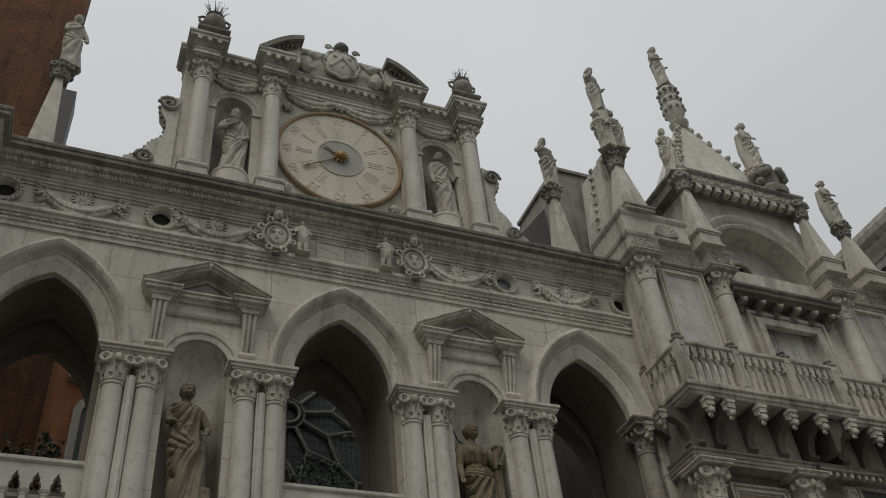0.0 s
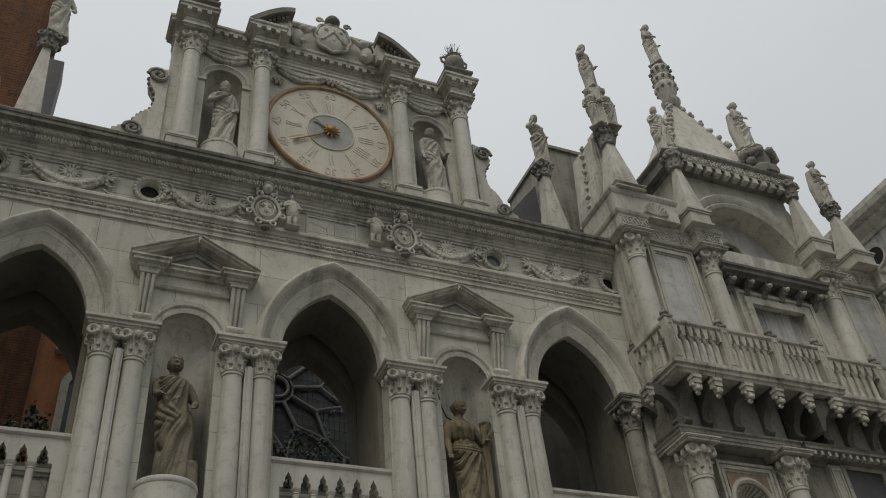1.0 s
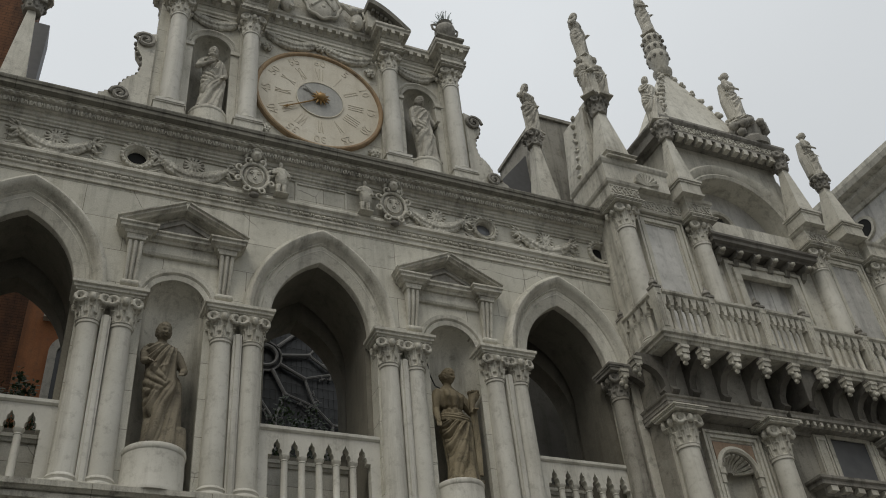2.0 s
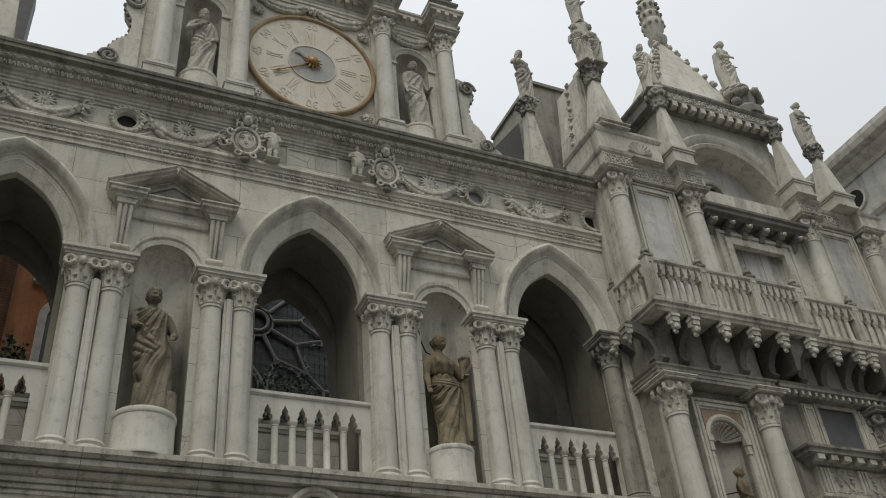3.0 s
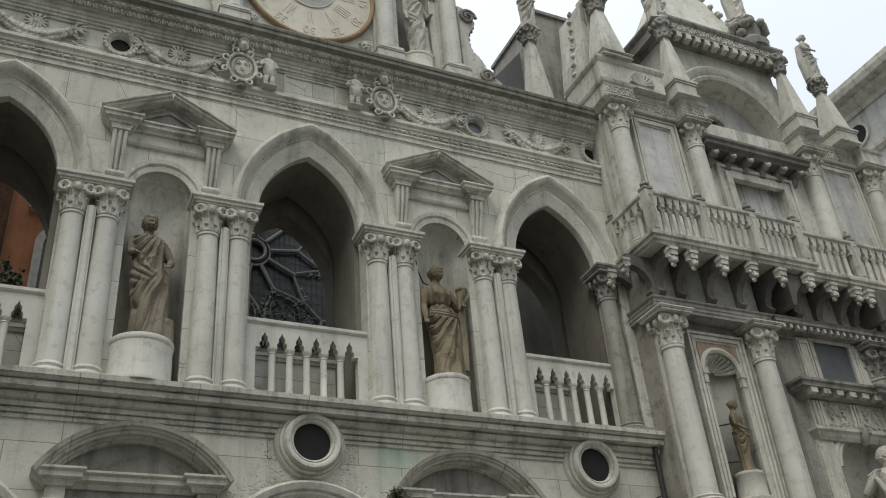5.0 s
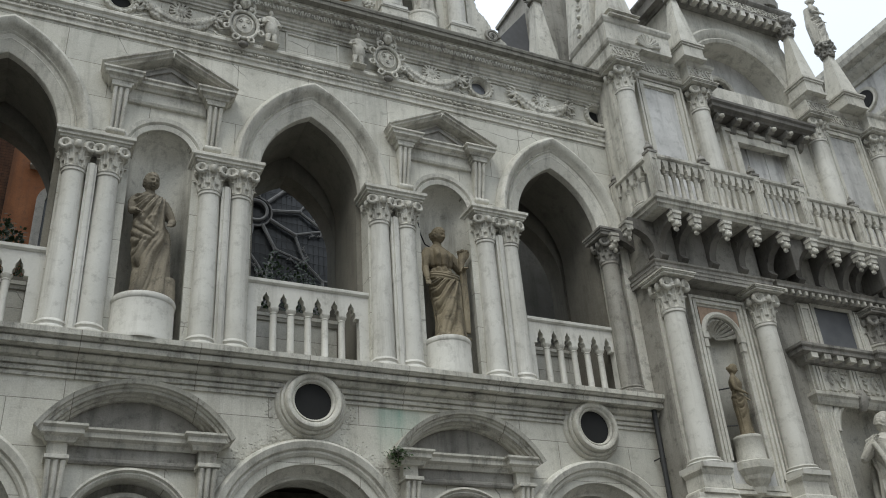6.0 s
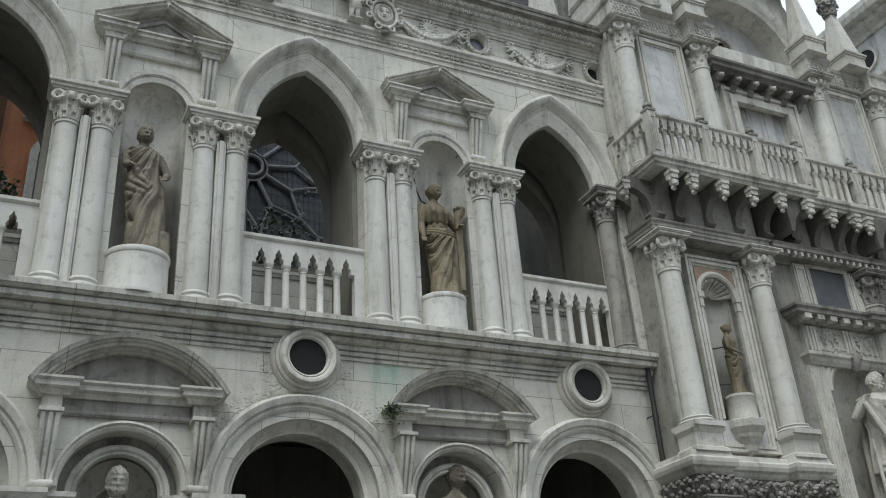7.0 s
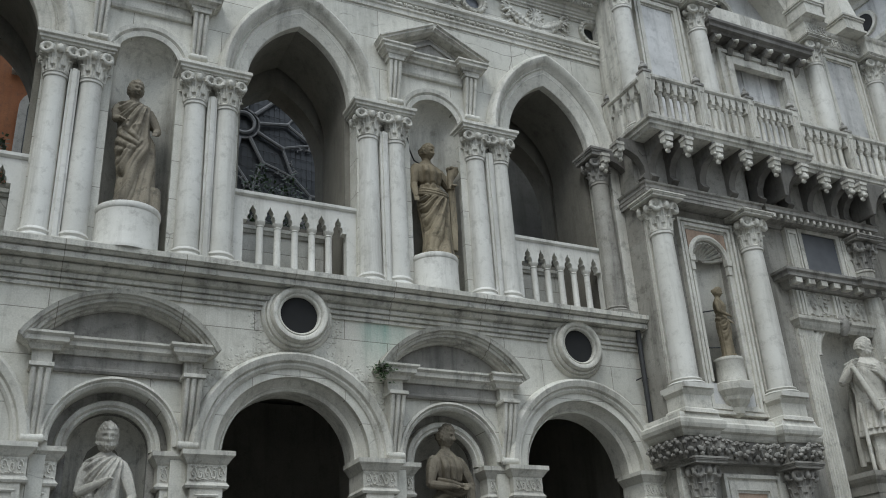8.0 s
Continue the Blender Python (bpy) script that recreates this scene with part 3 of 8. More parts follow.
# brackets and pediments
def bracket_mesh(bm, w, h, d):
    """A fluted console hanging from z = 0: bulging at the top, drawn in towards the foot, with a rolled scroll."""
    def out(t):
        return d * (1.0 - 0.78 * t ** 0.75 + 0.12 * math.sin(math.pi * t * 1.6))
    steps = [i / 10 for i in range(11)]
    ribs = 3
    for k in range(ribs):
        pts, rad = [], []
        for t in steps:
            half = w * (0.5 - 0.1 * t)
            pts.append((-half + half * 2 * (k + 0.5) / ribs, -out(t) + half / ribs * 0.4, -0.01 - (h - 0.05) * t))
            rad.append(half / ribs * 0.82)
        tube(bm, pts, rad, 8)
    for t, u in zip(steps, steps[1:]):
        a, b = w * (0.5 - 0.1 * t) * 0.86, w * (0.5 - 0.1 * u) * 0.86
        za, zb = -(h - 0.05) * t, -(h - 0.05) * u
        ya, yb = -out(t) + 0.03, -out(u) + 0.03
        v = [bm.verts.new(p) for p in ((-a, 0.03, za), (a, 0.03, za), (b, 0.03, zb), (-b, 0.03, zb), (-a, min(ya, 0.02), za), (a, min(ya, 0.02), za), (b, min(yb, 0.02), zb), (-b, min(yb, 0.02), zb))]
        for f in ((0, 1, 2, 3), (4, 7, 6, 5), (0, 4, 5, 1), (1, 5, 6, 2), (2, 6, 7, 3), (3, 7, 4, 0)):
            bm.faces.new([v[q] for q in f])
    foot = -h + 0.045
    tube(bm, [(-w * 0.5, -0.085, foot), (w * 0.5, -0.085, foot)], 0.055, 14)
    for e in (-1, 1):
        tube(bm, [(e * w * 0.5, -0.085, foot), (e * w * 0.56, -0.085, foot)], [0.036, 0.03], 10)
    box(bm, -w * 0.56, w * 0.56, -d - 0.03, 0.03, 0.0, 0.05)


for c in NICHES:
    thing = empty("pediment", (c, 0, 11.3), "triangular stone pediment on fluted brackets above a niche", "pediment", "loggia pediments")
    for s in (-1, 1):
        bm = bmesh.new()
        bracket_mesh(bm, 0.26, 0.84, 0.17)
        br = carved(part("bracket", bm, WHITE, thing), 0.006)
        br.location = (s * 0.73, 0, 0)
    bm = bmesh.new()
    box(bm, -0.6, 0.6, -0.04, 0.02, -0.12, 0.12)
    run(bm, [(-0.6, 0.0), (0.6, 0.0)], [(0, -0.16), (0.05, -0.15), (0.07, -0.11), (0, -0.09)])
    part("architrave", bm, WHITE, thing)
    bm = bmesh.new()
    prof = [(-0.05, 0.1), (0.02, 0.1), (0.04, 0.14), (0.1, 0.17), (0.1, 0.22), (0.13, 0.24), (0.13, 0.27), (-0.05, 0.27)]
    run(bm, [(-0.9, 0.02), (-0.9, -0.2), (-0.54, -0.2), (-0.54, -0.06), (0.54, -0.06), (0.54, -0.2), (0.9, -0.2), (0.9, 0.02)], prof)
    box(bm, -0.88, -0.56, -0.2, 0.02, 0.05, 0.265)
    box(bm, 0.56, 0.88, -0.2, 0.02, 0.05, 0.265)
    part("cornice", bm, FOSC, thing)
    bm = bmesh.new()
    hw, top, base = 1.0, 0.8, 0.27
    for s in (-1, 1):
        tilt = math.atan2(top - base - 0.02, hw)
        L = math.hypot(hw, top - base - 0.02)
        tmp = bmesh.new()
        run(tmp, [(0, 0), (L + 0.02, 0)], [(-0.02, 0.03), (0.2, 0.03), (0.22, 0.05), (0.27, 0.07), (0.27, 0.1), (0.31, 0.115), (0.31, 0.14), (-0.02, 0.14)])
        m = Matrix.Translation((-hw * s, 0, base - 0.03)) @ Matrix.Diagonal((s, 1, 1, 1)) @ pose(0, 0, 0, 0, -math.degrees(tilt), 0)
        join(bm, tmp, m)
        tmp.free()
    part("raking_cornice", bm, FOSC, thing)
    # soot tone that also paints the shadow inside the pediment
    bm = bmesh.new()
    slab(bm, [[(-0.85, 0.25), (0.85, 0.25), (0.0, 0.74)]], -0.02, 0.02)
    slab(bm, [[(-0.7, 0.28), (0.7, 0.28), (0.0, 0.66)], [(-0.5, 0.33), (0.5, 0.33), (0.0, 0.6)]], -0.06, -0.015)
    part("tympanum", bm, FOSC_DARK, thing, "sooted recessed panel, darkened for the cornice shadow")

# entablature of the clock front
def moulding_piece(name, path, profile, material, label, kind="structure", category="cornice"):
    bm = bmesh.new()
    run(bm, path, profile)
    return solid(name, bm, material, label, category, kind)


FRONT = [(-12.0, -0.62), (X_L, -0.62), (X_L, 0.0), (X_R, 0.0)]
architrave = moulding_piece("trim_architrave", FRONT, [(-0.05, 12.45), (0.03, 12.45), (0.03, 12.53), (0.06, 12.55), (0.06, 12.58), (0.045, 12.6), (0.045, 12.68), (0.08, 12.7), (0.09, 12.75), (0.13, 12.78),
                                           (0.13, 12.83), (0.1, 12.87), (-0.05, 12.9)], WHITE, "stepped pale stone architrave band", category="trim")
cornice = moulding_piece("trim_main_cornice", FRONT, [(-0.05, 13.41), (0.03, 13.41), (0.04, 13.45), (0.07, 13.46), (0.07, 13.5), (0.1, 13.52), (0.1, 13.56), (0.13, 13.58), (0.13, 13.65), (0.17, 13.66),
                                         (0.19, 13.68), (0.22, 13.78), (0.3, 13.79), (0.31, 13.85), (0.34, 13.865), (-0.05, 13.865)], FOSC,
                         "pale stone main cornice with egg moulding", category="trim")
moulding_piece("trim_cornice_fascia", FRONT, [(-0.05, 13.867), (0.35, 13.867), (0.37, 13.88), (0.4, 13.9), (0.42, 13.91), (0.42, 13.99), (0.44, 14.0), (0.45, 14.05), (0.44, Z_TOP), (-0.05, Z_TOP)], CORNICE,
               "black-weathered top edge of the main cornice", category="trim")
ledge = moulding_piece("trim_loggia_ledge", [(X_L, 0.0), (10.12, 0.0)], [(-0.05, 6.5), (0.03, 6.5), (0.03, 6.545), (0.01, 6.55), (0.01, 6.565), (0.055, 6.57), (0.055, 6.62), (0.03, 6.625), (0.03, 6.64), (0.08, 6.645), (0.08, 6.7), (0.055, 6.705), (0.055, 6.72), (0.12, 6.74), (0.15, 6.79), (0.15, 6.81), (0.11, 6.815), (0.11, 6.835),
                                            (0.28, 6.845), (0.28, 6.92), (0.25, 6.925), (0.25, 6.94), (0.3, 6.945), (0.33, 6.975), (0.36, 6.985), (0.36, Z_LEDGE), (-0.05, Z_LEDGE)], LEDGE, "weathered grey stone ledge under the loggia", category="trim")

# ---- statues ----


def head_mesh(bm, centre, H, yaw, beard, bun, rnd, nod=16.0):
    """A head facing -y, turned by yaw: sockets, brow, nose, lips, chin, waved hair, optional beard and knot."""
    turn = Matrix.Rotation(radians(yaw), 3, "Z") @ Matrix.Rotation(radians(nod), 3, "X")
    bell = lambda x, m, w: math.exp(-((x - m) / w) ** 2)
    k1, k2, k3 = (rnd.uniform(0, 6) for _ in range(3))
    n, rows = 44, []
    for j in range(33):
        e = -math.pi / 2 + math.pi * j / 32
        ring = []
        for i in range(n):
            g = 2 * math.pi * i / n
            u, v, w = math.cos(e) * math.cos(g), math.cos(e) * math.sin(g), math.sin(e)
            f = max(0.0, v) ** 1.5
            x, y, z = 0.043 * u, 0.052 * v, 0.065 * w
            if w < 0:
                x *= 1 - 0.24 * w * w
                y += 0.004 * f
            y += f * (0.005 * bell(w, 0.27, 0.1) - 0.011 * (bell(u, 0.34, 0.16) + bell(u, -0.34, 0.16)) * bell(w, 0.1, 0.12)
                      + 0.017 * bell(u, 0, 0.12) * (bell(w, -0.14, 0.12) + 0.55 * bell(w, 0.06, 0.13))
                      + 0.006 * bell(u, 0, 0.24) * bell(w, -0.47, 0.06) - 0.005 * bell(u, 0, 0.3) * bell(w, -0.37, 0.05)
                      - 0.005 * bell(u, 0, 0.3) * bell(w, -0.58, 0.06) + 0.008 * bell(u, 0, 0.3) * bell(w, -0.78, 0.14))
            face = min(1.0, max(0.0, (v - 0.25) / 0.2)) * min(1.0, max(0.0, (0.56 - w) / 0.12))
            curl = 0.5 + 0.5 * math.sin(13 * u + 9 * w + k1) * math.sin(15 * w + 6 * v + k2) + 0.3 * math.sin(26 * g + k3)
            grow = (1 - face) * (0.003 + 0.006 * curl) * (1.0 if w > -0.45 else 0.0)
            if beard and w < -0.3 and v > -0.1:
                grow += (0.008 + 0.007 * curl) * min(1.0, (-0.3 - w) / 0.15) * (0.4 if bell(u, 0, 0.25) * bell(w, -0.45, 0.06) > 0.5 else 1)
            p = turn @ Vector((x + u * grow, -(y + v * grow), z + w * grow))
            ring.append(bm.verts.new(centre + p * H))
        rows.append(ring)
    for a, b in zip(rows, rows[1:]):
        for i in range(n):
            bm.faces.new((a[i], a[(i + 1) % n], b[(i + 1) % n], b[i]))
    bm.faces.new(rows[0][::-1])
    bm.faces.new(rows[-1])
    for side in (-1, 1):
        ball(bm, centre + turn @ Vector((side * 0.045, 0.006, 0.0)) * H, 0.013 * H, 0.6, 1, 1.5, 6)
    if bun:
        ball(bm, centre + turn @ Vector((0, 0.055, 0.012)) * H, 0.028 * H, n=6)


def figure_mesh(bm, H, seed, arms, robe=1.0, swags=5, bent=0.03, skirt=False, beard=False, yaw=0.0, head=1.15):
    """A standing draped figure of height H facing -y. Five swags or more give a toga slung from one shoulder, fewer a belted gown."""
    rnd = random.Random(seed)
    ph = [rnd.uniform(0, 6.28) for _ in range(6)]
    n, steps = 150, 150
    toga = swags >= 5 and not skirt
    shape = [(0.0, 0.13), (0.05, 0.125), (0.15, 0.112), (0.3, 0.112), (0.42, 0.12), (0.5, 0.116), (0.58, 0.1), (0.66, 0.103), (0.74, 0.114), (0.775, 0.116), (0.8, 0.104), (0.82, 0.075), (0.845, 0.045)]
    if not toga:
        shape = [(0.0, 0.12), (0.05, 0.112), (0.15, 0.102), (0.3, 0.106), (0.42, 0.116), (0.5, 0.114), (0.57, 0.09), (0.62, 0.084), (0.7, 0.1), (0.76, 0.108), (0.785, 0.102), (0.81, 0.075), (0.845, 0.04)]
    if skirt:
        shape = [(0.27, 0.132), (0.33, 0.125), (0.42, 0.112), (0.5, 0.1), (0.58, 0.094), (0.66, 0.11), (0.74, 0.122), (0.78, 0.12), (0.81, 0.085), (0.845, 0.05)]
    if skirt and robe < 0.3:
        shape = [(0.3, 0.07), (0.36, 0.1), (0.42, 0.112), (0.5, 0.118), (0.58, 0.115), (0.66, 0.118), (0.74, 0.12), (0.79, 0.112), (0.82, 0.085), (0.845, 0.05)]
    lo = shape[0][0]
    bell = lambda x, m, w: math.exp(-((x - m) / w) ** 2)
    ease = lambda x, a, b: min(1.0, max(0.0, (x - a) / (b - a)))
    crease = lambda u: 2.0 * abs(math.sin(u)) ** 0.7 - 1.0
    sway = lambda z: bent * math.sin(z * 3.4 + ph[0])
    rows = []
    for j in range(steps + 1):
        z = lo + (0.845 - lo) * j / steps
        for (za, ra), (zb, rb) in zip(shape, shape[1:]):
            if za <= z <= zb + 1e-9:
                r = ra + (rb - ra) * (z - za) / (zb - za)
                break
        depth = 0.74 if z < 0.72 else 0.74 - 0.16 * ease(z, 0.72, 0.8)
        ring = []
        for i in range(n):
            a = 2 * math.pi * i / n
            x, front = r * math.cos(a), max(0.0, -math.sin(a))
            shake = 0.35 * math.sin(11 * z + 3 * a + ph[2]) + 0.3 * math.sin(5 * a + ph[3])
            back = 0.008 * crease(7 * a + ph[4]) * (1 - ease(front, 0.0, 0.35)) * ease(0.82, z, z + 0.06)
            d = back
            if skirt:
                d += 0.005 * crease(16 * z + 3 * a + ph[5]) * ease(z, 0.5, 0.6)
            elif toga:
                # folds fan out from the shoulder, hang in loops over one hip and fall aslant to the foot
                phi = math.atan2(x - 0.1, max(0.03, 0.9 - z))
                chest = 0.02 * crease(phi * 16 + 0.7 * shake + ph[1]) + 0.008 * crease(phi * 37 + shake)
                loop = math.hypot(x - 0.075, z - 0.63)
                hip = ease(0.03, x, x + 0.05) * bell(z, 0.5, 0.08)
                hang = 0.018 * crease(loop * 66 + 0.5 * shake + ph[2]) + 0.012
                tail = math.atan2(x - 0.13, max(0.03, 0.68 - z))
                fall = 0.027 * crease(tail * 14 + 0.8 * shake + ph[1]) + 0.01 * crease(tail * 33 + shake)
                leg = bell(x, -0.05, 0.032) * bell(z, 0.28, 0.1)
                low = 1 - ease(z, 0.4, 0.54)
                body = (chest * (1 - low) * ease(0.83, z, z + 0.03) + fall * low * (1 - 0.8 * leg)) * (1 - hip) + hang * hip
                body += 0.012 * bell(z, 0.615 + 0.35 * x, 0.012) * ease(0.04, x, x + 0.03)
                d += front ** 0.5 * body + 0.03 * leg * front
                d += 0.013 * crease(13 * a + ph[3] + 2 * z) * ease(x, 0.075, 0.1) * (1 - ease(z, 0.56, 0.64))
            else:
                phi = math.atan2(x - 0.1, max(0.02, 0.62 - z))
                gown = 0.027 * crease(phi * 14 + 0.8 * shake + ph[1]) + 0.01 * crease(phi * 33 + shake)
                leg = bell(x, -0.045, 0.034) * bell(z, 0.26, 0.15)
                low = 1 - ease(z, 0.5, 0.54)
                d += front ** 0.5 * gown * low * (1 - 0.8 * leg) + 0.028 * leg * front
                d += 0.019 * crease(60 * x + 0.6 * shake + ph[5]) * ease(z, 0.58, 0.62) * ease(0.8, z, z + 0.05) * front
                d += 0.022 * front * (bell(x, -0.045, 0.032) + bell(x, 0.045, 0.032)) * bell(z, 0.715, 0.035)
                d -= 0.016 * bell(z, 0.625, 0.011)
                hem = 0.555 + 0.25 * x + 0.01 * math.sin(60 * x)
                d += 0.026 * bell(z, hem, 0.015) - 0.012 * bell(z, hem - 0.035, 0.012)
            d *= 1.0 if skirt else max(robe, 0.35)
            rr = r + d
            ring.append(bm.verts.new(((sway(z) + rr * math.cos(a)) * H, depth * rr * math.sin(a) * H, z * H)))
        rows.append(ring)
    for a, b in zip(rows, rows[1:]):
        for i in range(n):
            bm.faces.new((a[i], a[(i + 1) % n], b[(i + 1) % n], b[i]))
    bm.faces.new(rows[0][::-1])
    bm.faces.new(rows[-1])
    P = lambda x, y, z: Vector((x * H, y * H, z * H))
    top = sway(0.83)
    tube(bm, [P(top, 0.006, 0.815), P(top, 0.002, 0.85), P(top, -0.002, 0.9)], [0.046 * H, 0.033 * H, 0.032 * H], 12)
    head_mesh(bm, P(top, -0.014, 0.852 + 0.065 * head), H * head, yaw, beard, not toga and not skirt, rnd)
    # arms: shoulder, sleeve, forearm, hand with fingers
    for s, (elbow, hand) in zip((-1, 1), arms):
        sh = P(top + s * 0.094, 0.0, 0.772)
        e, h = P(*elbow), P(*hand)
        ball(bm, sh, 0.037 * H, 1.0, 1.0, 0.9)
        tube(bm, [sh, (sh * 2 + e) / 3 + P(s * 0.006, 0, 0), (sh + e * 2) / 3, e], [0.038 * H, 0.039 * H, 0.035 * H, 0.028 * H], 12)
        ball(bm, e, 0.028 * H, n=6)
        tube(bm, [e, (e * 2 + h) / 3, h], [0.028 * H, 0.027 * H, 0.018 * H], 10)
        ahead = (h - e).normalized()
        across = ahead.cross(Vector((0, 0, 1)))
        across = across.normalized() if across.length > 0.05 else Vector((1, 0, 0))
        ball(bm, h + ahead * 0.012 * H, 0.02 * H, 1, 0.9, 1, 6)
        for q in range(4):
            root = h + ahead * 0.02 * H + across * (q - 1.5) * 0.009 * H
            tube(bm, [root, root + ahead * 0.022 * H, root + ahead * 0.034 * H - P(0, 0, 0.012)], [0.0065 * H, 0.006 * H, 0.005 * H], 5)
        for q in range(5):
            o = P(-0.026 + 0.013 * q, -0.03 + 0.004 * abs(q - 1.5), 0)
            tube(bm, [sh + o + P(0, 0, 0.01), sh.lerp(e, 0.5) + o * 0.95 + P(0.004 * s, 0, 0), e + o * 0.7], [0.008 * H, 0.0115 * H, 0.009 * H], 5)
    if toga:
        # collar bands that cross from the neck to the breast
        for q in range(3):
            tube(bm, [P(top + 0.05 + 0.016 * q, 0.01, 0.828 - 0.005 * q), P(top + 0.035 + 0.014 * q, -0.07, 0.765), P(top - 0.02 - 0.01 * q, -0.088, 0.68 - 0.02 * q)], [0.011 * H, 0.012 * H, 0.006 * H], 6)
    for s in (-1, 1):
        ball(bm, P(s * 0.055, -0.085, 0.012), 0.03 * H, 0.8, 1.6, 0.7, 6)
        if skirt:
            tube(bm, [P(s * 0.055, -0.005, 0.3), P(s * 0.058, -0.02, 0.17), P(s * 0.06, 0.0, 0.1), P(s * 0.058, -0.01, 0.02)], [0.055 * H, 0.04 * H, 0.042 * H, 0.027 * H], 10)
    if skirt and robe > 0.3:
        for k in range(13):
            a = math.pi * (1 + k / 12)
            tube(bm, [P(0.108 * math.cos(a), 0.08 * math.sin(a), 0.45), P(0.135 * math.cos(a), 0.1 * math.sin(a), 0.27)], 0.017 * H, 6)
    box(bm, -0.13 * H, 0.13 * H, -0.12 * H, 0.1 * H, -0.02 * H, 0.008 * H)


CALM = (((-0.15, -0.02, 0.62), (-0.1, -0.11, 0.56)), ((0.155, -0.01, 0.6), (0.11, -0.09, 0.53)))
TOGA = (((-0.14, -0.02, 0.67), (-0.12, -0.07, 0.65)), ((0.14, -0.01, 0.63), (0.115, -0.09, 0.57)))
OPEN_HAND = (((-0.15, 0.0, 0.62), (-0.165, -0.05, 0.49)), ((0.155, -0.02, 0.63), (0.135, -0.09, 0.62)))
ARMS_CROSSED = (((-0.155, -0.04, 0.62), (-0.01, -0.13, 0.67)), ((0.15, -0.02, 0.6), (0.1, -0.1, 0.5)))
HAND_UP = (((-0.17, -0.03, 0.67), (-0.1, -0.09, 0.79)), ((0.16, -0.01, 0.61), (0.1, -0.1, 0.53)))
ARMOUR = (((-0.2, -0.02, 0.66), (-0.135, -0.1, 0.77)), ((0.17, -0.01, 0.63), (0.14, -0.1, 0.55)))
BUNDLE = (((-0.155, -0.03, 0.61), (-0.02, -0.13, 0.58)), ((0.155, -0.03, 0.61), (0.06, -0.13, 0.58)))


def statue(at, H, seed, arms, material, label, turn=0.0, swags=5, skirt=False, extra=None, group="", voxel=0.006, robe=1.0, beard=False, wide=1.0, yaw=0.0, head=1.15):
    bm = bmesh.new()
    figure_mesh(bm, H, seed, arms, robe=robe, swags=swags, skirt=skirt, beard=beard, yaw=yaw, head=head)
    if extra:
        extra(bm, H)
    if wide != 1.0:
        bmesh.ops.scale(bm, vec=(wide, wide, 1), verts=[v for v in bm.verts if v.co.z < 0.86 * H])
    ob = new("statue", bpy.data.meshes.new("statue"))
    finish(ob, bm, material, smooth=False)
    mod = ob.modifiers.new("carved_whole", "REMESH")
    mod.mode, mod.voxel_size, mod.use_smooth_shade = "VOXEL", H * voxel, True
    ob.matrix_basis = pose(*at, 0, 0, turn)
    return tagged(ob, label, "statue", group)


def stump(bm, H):
    lathe(bm, [(0.06 * H, 0), (0.055 * H, 0.1 * H), (0.05 * H, 0.17 * H)], 12, 0.14 * H, -0.03 * H)


def horn(bm, H):
    belt = [(0.118 * H * math.cos(a), 0.085 * H * math.sin(a) - 0.004 * H, 0.53 * H + 0.012 * H * math.cos(2 * a)) for a in [math.pi * (1 + i / 12) for i in range(13)]]
    for dz, r in ((0, 0.016), (0.022, 0.013), (-0.02, 0.012)):
        tube(bm, [(x, y, z + dz * H) for x, y, z in belt], r * H, 6)
    tube(bm, [(0.12 * H, -0.07 * H, 0.6 * H), (0.14 * H, -0.06 * H, 0.7 * H), (0.17 * H, -0.05 * H, 0.78 * H)], [0.012 * H, 0.025 * H, 0.045 * H], 10)
    for k in range(6):
        ball(bm, (0.17 * H + 0.035 * H * math.cos(k), -0.05 * H + 0.03 * H * math.sin(k), 0.8 * H), 0.022 * H, n=6)
    for k in range(3):
        tube(bm, [(0.13 * H + 0.015 * k * H, -0.06 * H, 0.62 * H), (0.135 * H + 0.018 * k * H, -0.05 * H, 0.3 * H), (0.14 * H + 0.01 * k * H, -0.05 * H, 0.08 * H)], 0.014 * H, 6)


